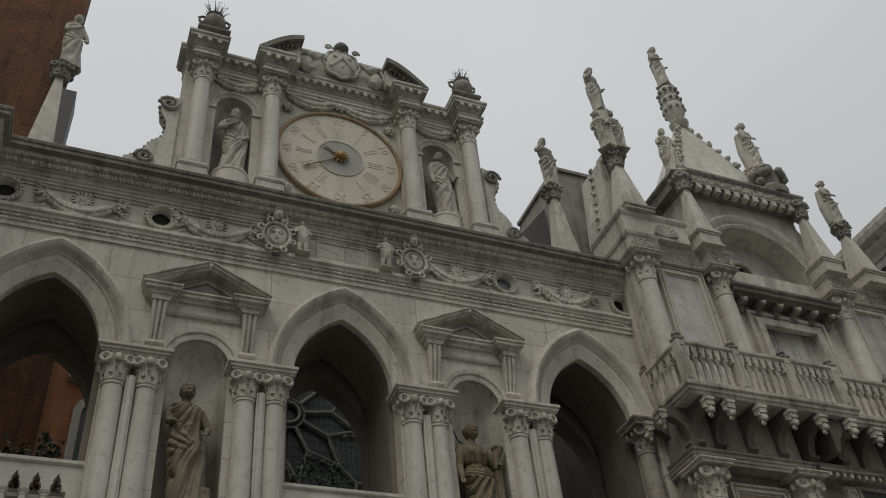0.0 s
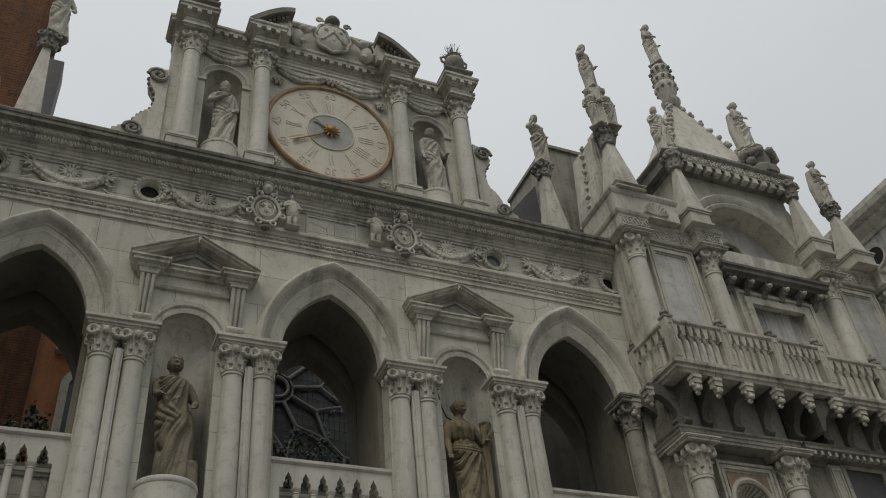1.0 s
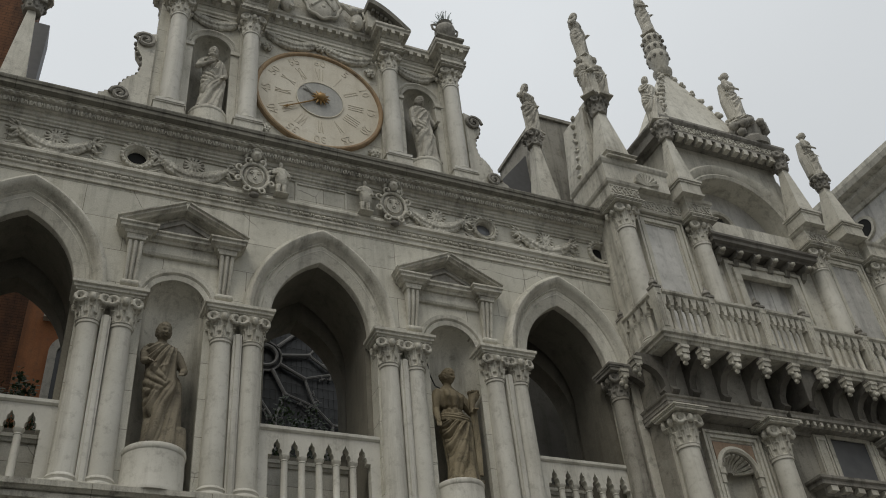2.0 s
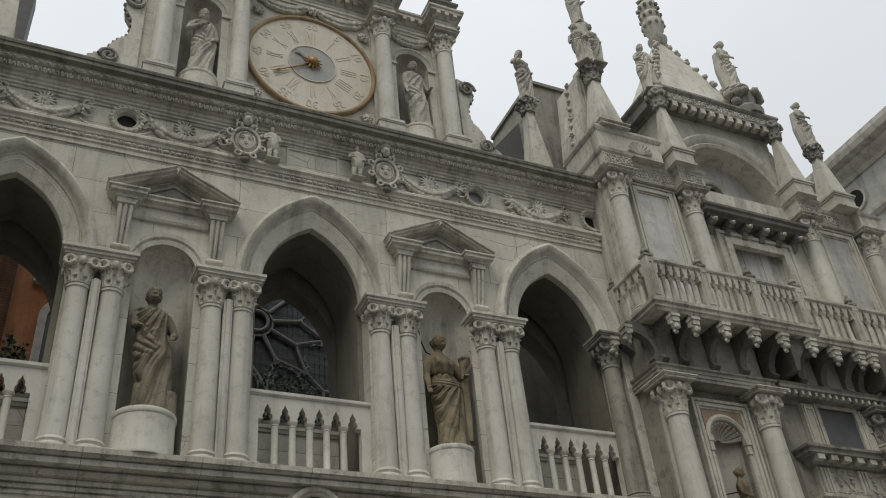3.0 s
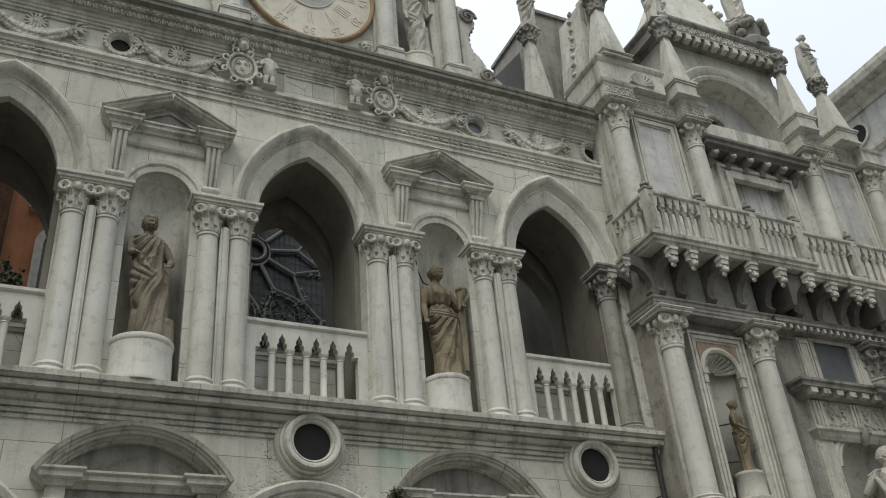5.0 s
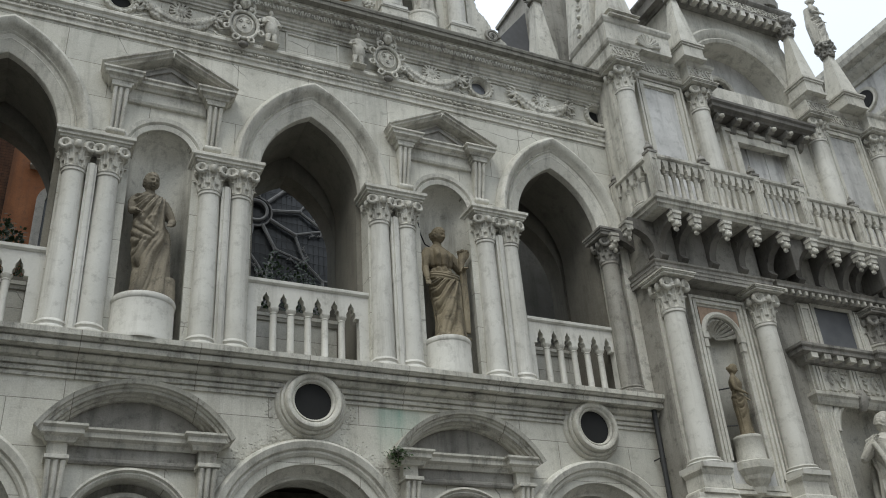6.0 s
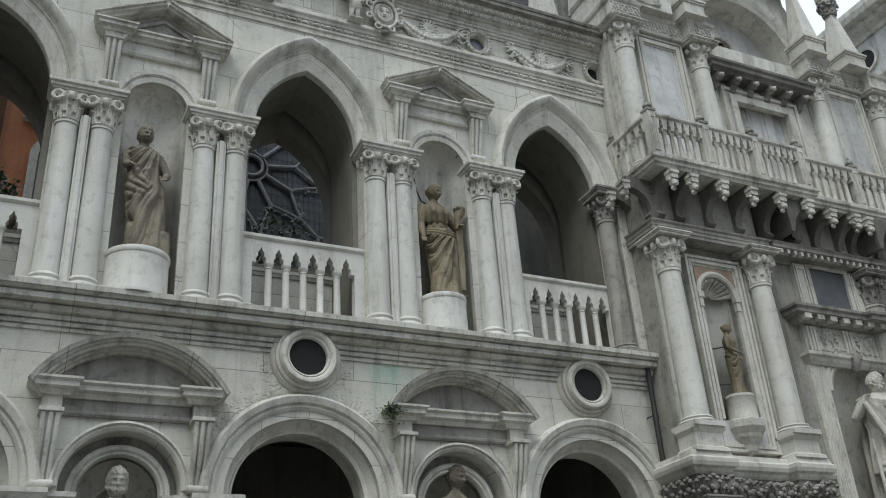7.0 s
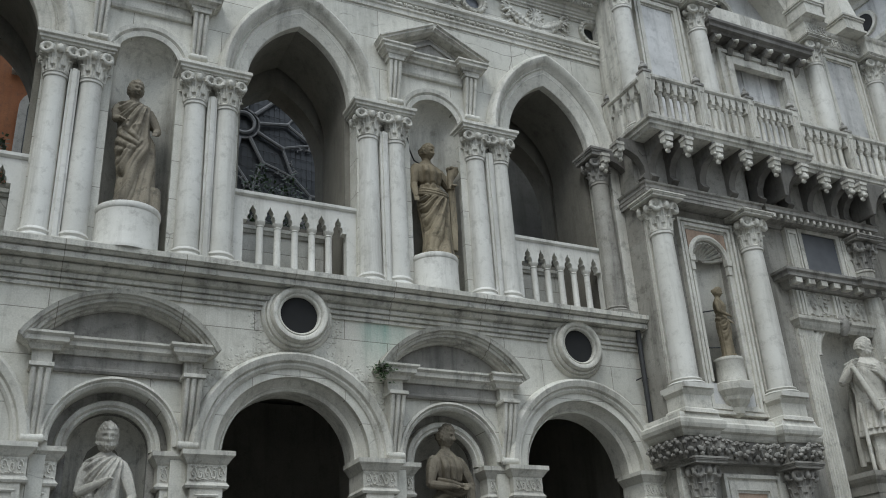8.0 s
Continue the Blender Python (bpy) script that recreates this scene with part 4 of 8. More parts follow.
def baton_and_helmet(bm, H):
    tube(bm, [(-0.15 * H, -0.11 * H, 0.75 * H), (-0.05 * H, -0.14 * H, 0.42 * H)], [0.016 * H, 0.026 * H], 12)
    for k in range(9):
        x = -0.12 + 0.03 * k
        tube(bm, [(x * 0.9 * H, 0.075 * H, 0.79 * H), (x * 1.1 * H, 0.1 * H, 0.45 * H), (x * 1.2 * H, 0.09 * H, (0.08 + 0.03 * (k % 3)) * H)], [0.016 * H, 0.022 * H, 0.02 * H], 8)
    for row, (zb, rr) in enumerate(((0.36, 0.13), (0.44, 0.118))):
        for k in range(11):
            a = math.pi * (1.02 + 0.96 * k / 10)
            tube(bm, [(rr * 0.95 * math.cos(a) * H, rr * 0.76 * math.sin(a) * H, (zb + 0.06) * H), (rr * 1.08 * math.cos(a) * H, rr * 0.86 * math.sin(a) * H, (zb - 0.05) * H)], [0.014 * H, 0.018 * H], 6)
    for s in (-1, 1):
        for k in range(4):
            tube(bm, [(s * (0.1 + 0.012 * k) * H, -0.05 * H, (0.82 - 0.02 * k) * H), (s * (0.155 + 0.006 * k) * H, -0.01 * H, (0.79 - 0.03 * k) * H)], 0.014 * H, 6)
    tube(bm, [(-0.14 * H, -0.06 * H, 0.5 * H), (-0.14 * H, -0.06 * H, 0.0)], 0.013 * H, 8)
    ball(bm, (0.0, -0.12 * H, 0.06 * H), 0.06 * H, 1.1, 1.0, 0.9)
    tube(bm, [(-0.08 * H, -0.13 * H, 0.02 * H), (0.1 * H, -0.13 * H, 0.03 * H)], 0.025 * H, 8)
    for k in range(3):
        tube(bm, [(-0.11 * H, -0.04 * H, (0.81 - 0.012 * k) * H), (0.0, -0.1 * H, (0.75 - 0.02 * k) * H), (0.12 * H, -0.06 * H, (0.64 - 0.03 * k) * H)], 0.013 * H, 8)
    for dz in (0.0, 0.02):
        tube(bm, [(0.112 * H * math.cos(a), 0.08 * H * math.sin(a), (0.5 + dz) * H - 0.01 * H * math.sin(3 * a)) for a in [math.pi * (1 + i / 10) for i in range(11)]], 0.009 * H, 6)


def bundle(bm, H):
    """Cloth gathered in a thick roll across the waist."""
    for k in range(5):
        tube(bm, [(-0.1 * H, -0.04 * H, (0.645 - 0.012 * k) * H), (-0.05 * H, (-0.105 + 0.006 * k) * H, (0.62 - 0.016 * k) * H), (0.02 * H, (-0.12 + 0.006 * k) * H, (0.595 - 0.014 * k) * H), (0.08 * H, -0.12 * H, (0.6 - 0.008 * k) * H)],
             [0.012 * H, 0.015 * H, 0.016 * H, 0.012 * H], 7)
    for k in range(4):
        tube(bm, [((0.07 + 0.014 * k) * H, -0.12 * H, 0.59 * H), ((0.075 + 0.016 * k) * H, -0.1 * H, 0.4 * H), ((0.08 + 0.014 * k) * H, -0.09 * H, (0.2 + 0.02 * k) * H)], [0.014 * H, 0.016 * H, 0.01 * H], 6)


def cloak_back(bm, H):
    tube(bm, [(0.0, 0.05 * H, 0.8 * H), (0.02 * H, 0.07 * H, 0.5 * H), (0.03 * H, 0.06 * H, 0.1 * H)], [0.09 * H, 0.11 * H, 0.1 * H], 10)


def drum(name, at, r, h, material, label, group=""):
    """Round statue pedestal with base and top mouldings."""
    bm = bmesh.new()
    lathe(bm, [(r * 1.02, 0), (r * 1.02, h * 0.08), (r * 1.0, h * 0.1), (r * 0.985, h * 0.86), (r * 1.0, h * 0.87), (r * 1.02, h * 0.9), (r * 1.02, h * 0.97), (r * 1.0, h), (0.02, h)], 32, *at)
    return solid(name, bm, material, label, "pedestal", group=group, smooth=True)


drum("pedestal", (NICHES[0] - 0.06, 0.05, Z_LEDGE), 0.44, 0.68, COLUMN, "round white stone pedestal with chipped edge", "loggia pedestals")
drum("pedestal", (NICHES[1] - 0.1, 0.05, Z_LEDGE), 0.39, 0.64, COLUMN, "narrow round white stone pedestal", "loggia pedestals")
statue((NICHES[0] - 0.06, 0.06, 7.78), 2.14, 3, TOGA, STATUE, "weathered brown stone statue in a toga with a broken arm", 2, swags=13, extra=stump, voxel=0.0031, yaw=15)
statue((NICHES[1] - 0.08, 0.06, 7.74), 2.1, 8, OPEN_HAND, STATUE_BROWN, "ochre-stained stone statue of a draped figure holding a horn", 8, swags=0, extra=horn, wide=1.08, voxel=0.0031, yaw=22)

# ---- balustrades of the loggia ----


def balustrade(cx, w, y, z0, h, bays, material, label, end=0.2, group=""):
    """Pierced parapet: solid ends, slender colonnettes, a top plate cut with lancet heads, rails."""
    thing = empty("balustrade", (cx, y, z0), label, "balustrade", group)
    bm = bmesh.new()
    inner = w - 2 * end
    step = inner / bays
    zs = h * 0.66
    loop = [(-w / 2, 0), (-w / 2 + end, 0)]
    for k in range(bays):
        x0 = -w / 2 + end + k * step
        g = step * 0.25
        m = x0 + step / 2
        head = [(-0.27, 0.0), (-0.29, 0.05), (-0.25, 0.09), (-0.17, 0.105), (-0.19, 0.14), (-0.16, 0.18), (-0.09, 0.2), (0.0, 0.26)]
        loop += [(x0 + (g if k else 0.0), zs)] + [(m + step * u, zs + v) for u, v in head] + [(m - step * u, zs + v) for u, v in head[-2::-1]]
    loop += [(w / 2 - end, zs), (w / 2 - end, 0), (w / 2, 0), (w / 2, h - 0.08), (-w / 2, h - 0.08)]
    clean = [loop[0]]
    for p in loop[1:]:
        if math.hypot(p[0] - clean[-1][0], p[1] - clean[-1][1]) > 1e-4:
            clean.append(p)
    slab(bm, [clean], -0.07, 0.07)
    part("panel", bm, material, thing, bevel=0.006)
    bm = bmesh.new()
    run(bm, [(-w / 2, 0.0), (w / 2, 0.0)], [(-0.1, h - 0.08), (0.08, h - 0.08), (0.11, h - 0.05), (0.11, h), (-0.1, h)])
    part("handrail", bm, material, thing)
    bm = bmesh.new()
    box(bm, -w / 2 + end - 0.01, w / 2 - end + 0.01, -0.09, 0.09, 0, 0.06)
    part("bottom_rail", bm, material, thing)
    for k in range(1, bays):
        x = -w / 2 + end + k * step
        bm = bmesh.new()
        r = min(0.056, step * 0.24)
        lathe(bm, [(r * 1.35, 0.06), (r * 1.35, 0.1), (r * 1.1, 0.13), (r, 0.15), (r * 0.93, zs - 0.08), (r * 1.12, zs - 0.07), (r * 0.95, zs - 0.05), (r * 1.4, zs - 0.01), (r * 1.45, zs + 0.015)], 12, x, 0)
        part("colonnette", bm, material, thing, smooth=True)
    return thing


for a in ARCHES:
    balustrade(a, 2.02 if a > 0 else 2.0, 0.15, Z_LEDGE, 1.36, 6, COLUMN, "white stone balustrade with slender colonnettes and pierced lancets", group="loggia balustrades")

# ---- ground storey members ----
for a in ARCHES:
    thing = empty("round_arch", (a, 0, 4.47), "white stone round arch with moulded rim and deep reveal", "arch", "portico arches")
    bm = bmesh.new()
    arch_ring(bm, 0, 0, (1.22, 1.22), (1.45, 1.45), [(0, 0.02), (0, -0.03), (0.15, -0.06), (0.3, -0.05), (0.4, -0.1), (0.75, -0.13), (0.92, -0.1), (1, -0.02), (1, 0.02)], 18)
    part("hood_moulding", bm, WHITE, thing, smooth=True)
    bm = bmesh.new()
    arch_ring(bm, 0, 0, (0.95, 0.95), (1.24, 1.24), [(0, 0.62), (0, 0.22), (0.1, 0.2), (0.14, 0.22), (0.22, 0.21), (0.26, 0.18), (1, -0.03), (1, 0.1), (0.3, 0.62)], 18)
    part("splayed_reveal", bm, WHITE, thing, smooth=True)
    ring = empty("oculus_frame", (a, 0, 6.45), "round moulded stone window frame with dark opening", "window frame", "portico oculi")
    bm = bmesh.new()
    prof = [(0.28, -0.08), (0.28, -0.15), (0.29, -0.17), (0.31, -0.18), (0.32, -0.165), (0.335, -0.195), (0.365, -0.215), (0.4, -0.21), (0.42, -0.18), (0.425, -0.12), (0.445, -0.13), (0.47, -0.11), (0.475, -0.06), (0.5, -0.07), (0.525, -0.045), (0.54, 0.02)]
    n = 36
    loops = [[bm.verts.new((r * math.cos(2 * math.pi * i / n), y, r * math.sin(2 * math.pi * i / n))) for i in range(n)] for r, y in prof]
    for p, q in zip(loops, loops[1:]):
        for i in range(n):
            bm.faces.new((p[i], p[(i + 1) % n], q[(i + 1) % n], q[i]))
    part("ring", bm, WHITE, ring, smooth=True)
    # black disc paints the unlit depth of the oculus
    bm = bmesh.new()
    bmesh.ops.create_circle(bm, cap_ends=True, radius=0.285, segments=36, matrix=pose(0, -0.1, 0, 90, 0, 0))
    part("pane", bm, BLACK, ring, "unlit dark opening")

# crumbled relief carving on the wall round the middle oculus and arch
bm = bmesh.new()
rnd = random.Random(77)
for k in range(900):
    if k < 330:
        g, rr, cz = rnd.uniform(0, 6.28), rnd.uniform(0.55, 0.68) + 0.04 * math.sin(k), 6.42
    else:
        g, rr, cz = rnd.uniform(0.5, 2.65), 1.47 + abs(rnd.gauss(0, 0.075)), 4.47
    x, z = A1 + rr * math.cos(g), cz + rr * math.sin(g)
    if z > 6.47:
        continue
    ball(bm, (x, 0.0, z), rnd.uniform(0.01, 0.02), rnd.uniform(0.8, 2.0), 0.55, rnd.uniform(0.7, 1.6), 6)
carved(solid("worn_relief", bm, ASHLAR, "crumbled low relief carving on the white wall", "relief", "stuff"), 0.009)

for c in NICHES:
    bm = bmesh.new()
    slab(bm, [door(c, 0.3, 4.5, 0.8, 0.8), door(c, 0.32, 4.47, 0.5, 0.5)], 0.3, 0.42)
    solid("wall_niche_panel", bm, FOSC_DARK, "recessed stone panel round a statue niche", "wall", "structure")
    niche("niche_portico", c, 0.4, 0.3, 4.47, 0.52, 0.5, FOSC, "shaded round niche behind a statue", "portico niches")
    bm = bmesh.new()
    arch_ring(bm, c, 4.47, (0.5, 0.5), (0.66, 0.66), [(0, 0.4), (0, 0.24), (0.15, 0.2), (0.35, 0.22), (0.5, 0.18), (0.85, 0.19), (1, 0.25), (1, 0.35)])
    solid("niche_arch", bm, WHITE, "small round arch moulding over a statue", "arch", group="portico niche arches", smooth=True)
    bm = bmesh.new()
    arch_ring(bm, c, 4.5, (0.745, 0.745), (0.85, 0.86), [(0, 0.3), (0, -0.02), (0.3, -0.05), (0.5, -0.04), (0.7, -0.08), (1, -0.06), (1, 0.01)])
    solid("niche_hood", bm, WHITE, "outer round arch moulding of a niche", "arch", group="portico niche hoods", smooth=True)
    thing = empty("segmental_pediment", (c, 0, 5.36), "curved stone pediment on fluted brackets above a niche", "pediment", "portico pediments")
    for s in (-1, 1):
        bm = bmesh.new()
        bracket_mesh(bm, 0.26, 0.9, 0.26)
        br = carved(part("bracket", bm, WHITE, thing), 0.006)
        br.location = (s * 0.93, 0, 0)
        bm = bmesh.new()
        box(bm, -0.12, 0.12, -0.15, 0.02, 0.05, 0.27)
        bl = part("block", bm, FOSC, thing, bevel=0.006)
        bl.location = (s * 0.93, 0, 0)
    # architrave and tympanum: soot plus the pediment's shadow, both in the colour
    bm = bmesh.new()
    run(bm, [(-0.81, 0), (0.81, 0)], [(-0.02, 0.02), (0.05, 0.02), (0.07, 0.05), (0.07, 0.08), (0.04, 0.1), (0.04, 0.28), (-0.02, 0.28)])
    part("architrave", bm, FOSC_DARK, thing)
    bm = bmesh.new()
    prof = [(-0.05, 0.24), (0.02, 0.24), (0.05, 0.3), (0.11, 0.33), (0.11, 0.39), (0.15, 0.42), (0.15, 0.45), (-0.05, 0.45)]
    run(bm, [(-1.06, 0.02), (-1.06, -0.18), (-0.75, -0.18), (-0.75, -0.06), (0.75, -0.06), (0.75, -0.18), (1.06, -0.18), (1.06, 0.02)], prof)
    box(bm, -1.05, -0.76, -0.19, 0.02, 0.26, 0.445)
    box(bm, 0.76, 1.05, -0.19, 0.02, 0.26, 0.445)
    part("cornice", bm, FOSC, thing)
    bm = bmesh.new()
    R, zc = 1.42, -0.36
    half = math.asin(1.22 / R)
    prof = [(-0.17, 0.02), (-0.17, -0.1), (-0.145, -0.12), (-0.14, -0.17), (-0.11, -0.18), (-0.105, -0.26), (-0.07, -0.27), (-0.06, -0.3), (-0.035, -0.31), (-0.025, -0.35), (0.0, -0.36), (0.03, -0.375), (0.03, 0.02)]
    cols = []
    for i in range(29):
        a = -half + 2 * half * i / 28
        cols.append([bm.verts.new(((R + o) * math.sin(a), y, zc + (R + o) * math.cos(a))) for o, y in prof])
    for p, q in zip(cols, cols[1:]):
        for k in range(len(prof)):
            bm.faces.new((p[k], q[k], q[(k + 1) % len(prof)], p[(k + 1) % len(prof)]))
    bm.faces.new(cols[0])
    bm.faces.new(cols[-1][::-1])
    part("curved_cornice", bm, LEDGE, thing)
    bm = bmesh.new()
    slab(bm, [[(R * 0.92 * math.sin(a), max(0.44, zc + R * 0.92 * math.cos(a))) for a in [-half * 0.97 + 2 * half * 0.97 * i / 20 for i in range(21)]]], -0.02, 0.02)
    part("tympanum", bm, FOSC_DARK, thing, "sooted recessed panel, darkened for the cornice shadow")

# piers with carved imposts between the ground arches
def carved_band(bm, x0, x1, y, z0, z1, seed, size=0.05):
    """Shallow carved foliage: rows of small scrolls and lumps."""
    rnd = random.Random(seed)
    n = max(1, int((x1 - x0) / (size * 1.8)))
    for k in range(n):
        cx, cz = x0 + (x1 - x0) * (k + 0.5) / n, (z0 + z1) / 2
        h = (z1 - z0) * 0.42
        pts = []
        for i in range(8):
            t = i / 7 * 5.2 + (3.14 if k % 2 else 0)
            pts.append((cx + size * 0.9 * (1 - i / 10) * math.cos(t), y - 0.008, cz + h * (1 - i / 10) * math.sin(t)))
        tube(bm, pts, size * 0.28, 5)
        ball(bm, (cx, y - 0.01, cz), size * 0.3, n=6)
        for s in (-1, 1):
            for q in (-1, 0, 1):
                ball(bm, (cx + (q + rnd.uniform(-0.3, 0.3)) * size * 0.8, y - 0.01, cz + s * h * rnd.uniform(0.75, 1.1)), size * 0.27, 1.4, 0.9, 0.8, 6)


def impost_pier(x0, x1, y0, label):
    thing = empty("pier", ((x0 + x1) / 2, y0, 0), label, "pier", "portico piers")
    w = (x1 - x0) / 2
    bm = bmesh.new()
    box(bm, -w + 0.04, w - 0.04, 0.0, 0.6, 0, 4.0)
    part("shaft", bm, WHITE, thing, bevel=0.012)
    bm = bmesh.new()
    for zz in (3.5,):
        run(bm, [(-w + 0.1, -0.002), (w - 0.1, -0.002)], [(-0.01, 3.86), (0.02, 3.86), (0.03, 3.88), (-0.01, 3.9)])
        box(bm, -w + 0.1, -w + 0.13, -0.025, 0.0, 0.5, 3.86)
        box(bm, w - 0.13, w - 0.1, -0.025, 0.0, 0.5, 3.86)
    part("panel_moulding", bm, WHITE, thing)
    bm = bmesh.new()
    path = [(-w, 0.55), (-w, 0.0), (w, 0.0), (w, 0.55)]
    run(bm, path, [(-0.04, 3.97), (0.02, 3.97), (0.035, 4.0), (0.01, 4.03), (0.0, 4.05), (0.0, 4.27), (0.02, 4.29), (0.04, 4.32), (0.06, 4.35), (0.09, 4.38), (0.09, 4.44), (-0.04, 4.44)])
    box(bm, -w + 0.03, w - 0.03, 0.01, 0.55, 3.97, 4.438)
    part("impost", bm, FOSC, thing)
    bm = bmesh.new()
    carved_band(bm, -w + 0.03, w - 0.03, -0.002, 4.06, 4.26, int(x0 * 100) % 97, 0.042)
    part("carved_frieze", bm, FOSC, thing, "worn carved foliage frieze", smooth=True)
    return thing


for c in NICHES:
    for s in (-1, 1):
        impost_pier(c + s * 1.19 - 0.25, c + s * 1.19 + 0.25, -0.12, "white stone pier with carved impost")
        impost_pier(c + s * 0.76 - 0.16, c + s * 0.76 + 0.16, 0.06, "narrow white stone pier beside a niche")
for x in (9.95, -1.95):
    impost_pier(x - 0.25, x + 0.25, -0.12, "white stone pier with carved impost")
drum("pedestal", (NICHES[0], 0.35, 0.0), 0.42, 2.46, COLUMN, "tall round pedestal of the lower niche", "portico pedestals")
drum("pedestal", (NICHES[1], 0.35, 0.0), 0.42, 2.74, COLUMN, "tall round pedestal of the lower niche", "portico pedestals")
statue((NICHES[0] + 0.02, 0.24, 2.5), 2.3, 11, ARMS_CROSSED, STATUE_PALE, "pale bearded stone statue with an arm across the chest", -6, beard=True, swags=9, voxel=0.003, yaw=6, wide=0.92, head=1.22)
statue((NICHES[1] + 0.04, 0.24, 2.78), 2.28, 14, BUNDLE, STATUE, "stone statue of a draped figure gathering cloth", 5, swags=0, voxel=0.003, yaw=26, extra=bundle, wide=1.0, head=1.2)

# ---- frieze carvings ----


def garland(cx, z, w, drop, y, material, label, group, rosette=0.0, ribbons=True):
    """A hanging swag of fruit with a rosette above and fluttering ribbons."""
    thing = empty("garland", (cx, y, z), label, "garland", group)
    rnd = random.Random(int(cx * 50))
    bm = bmesh.new()
    for k in range(26):
        t = -1 + 2 * k / 25
        x, zz = t * w / 2, -drop * (1 - t * t)
        r = 0.088 * (0.55 + 0.55 * math.sqrt(1 - t * t * 0.95))
        for j in range(3):
            ball(bm, (x + rnd.uniform(-0.02, 0.02), -0.02 - 0.03 * (j == 1), zz + (j - 1) * r * 0.9), r * rnd.uniform(0.55, 0.8), n=6)
    carved(part("swag", bm, material, thing), 0.01)
    if rosette:
        bm = bmesh.new()
        for k in range(14):
            a = 2 * math.pi * k / 14
            tube(bm, [(rosette * 0.3 * math.cos(a), -0.03, rosette * 0.3 * math.sin(a)), (rosette * math.cos(a), -0.015, rosette * math.sin(a))], [rosette * 0.07, rosette * 0.16], 6)
        ball(bm, (0, -0.03, 0), rosette * 0.28, 1, 0.6, 1)
        carved(part("rosette", bm, material, thing), 0.01)
    if ribbons:
        bm = bmesh.new()
        for s in (-1, 1):
            for q in range(4):
                pts = [(s * (w / 2 + 0.045 * i), -0.015 - 0.012 * math.sin(i * 2), 0.1 - q * 0.11 + (0.03 - 0.02 * q) * i + 0.02 * math.sin(i * 1.3 + q)) for i in range(6)]
                tube(bm, pts, [0.012, 0.024, 0.026, 0.024, 0.018, 0.008], 5)
            ball(bm, (s * w / 2, -0.03, 0.02), 0.055, n=6)
            for q in range(5):
                g = radians(-70 + 35 * q)
                tip = (s * (w / 2 + 0.05 + 0.2 * math.cos(g)), -0.02, 0.04 + 0.19 * math.sin(g))
                tube(bm, [(s * (w / 2 + 0.02), -0.02, 0.03), (tip[0] - s * 0.07, -0.05, tip[2] * 0.6), tip], [0.012, 0.03, 0.008], 6)
        carved(part("ribbon", bm, material, thing), 0.009)
    return thing


for gx, gz in ((-0.62, 13.24), (1.66, 13.24), (6.32, 13.24), (8.72, 13.22)):
    garland(gx, gz, 1.12, 0.28, -0.03, FOSC, "carved stone fruit garland with rosette on the frieze", "frieze garlands", rosette=0.19)

for ox in OCULI:
    thing = empty("frieze_oculus", (ox, 0, 13.2), "small round frieze window with carved leaf rim", "window frame", "frieze oculi")
    bm = bmesh.new()
    n = 30
    prof = [(0.165, 0.2), (0.165, -0.03), (0.19, -0.06), (0.21, -0.04), (0.23, -0.08), (0.27, -0.07), (0.285, 0.01)]
    loops = [[bm.verts.new((r * math.cos(2 * math.pi * i / n), y, r * math.sin(2 * math.pi * i / n))) for i in range(n)] for r, y in prof]
    for p, q in zip(loops, loops[1:]):
        for i in range(n):
            bm.faces.new((p[i], p[(i + 1) % n], q[(i + 1) % n], q[i]))
    for i in range(20):
        a = 2 * math.pi * i / 20
        ball(bm, (0.265 * math.cos(a), -0.07, 0.265 * math.sin(a)), 0.037, 1, 0.9, 1, 6)
    part("ring", bm, FOSC, thing, smooth=True)
    # disc closes the opening: black for unlit depth, slate in one
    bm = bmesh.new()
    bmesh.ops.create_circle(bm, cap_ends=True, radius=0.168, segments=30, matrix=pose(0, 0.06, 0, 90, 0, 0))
    part("pane", bm, SLATE if ox == 7.35 else BLACK, thing, "dark disc filling the round opening")


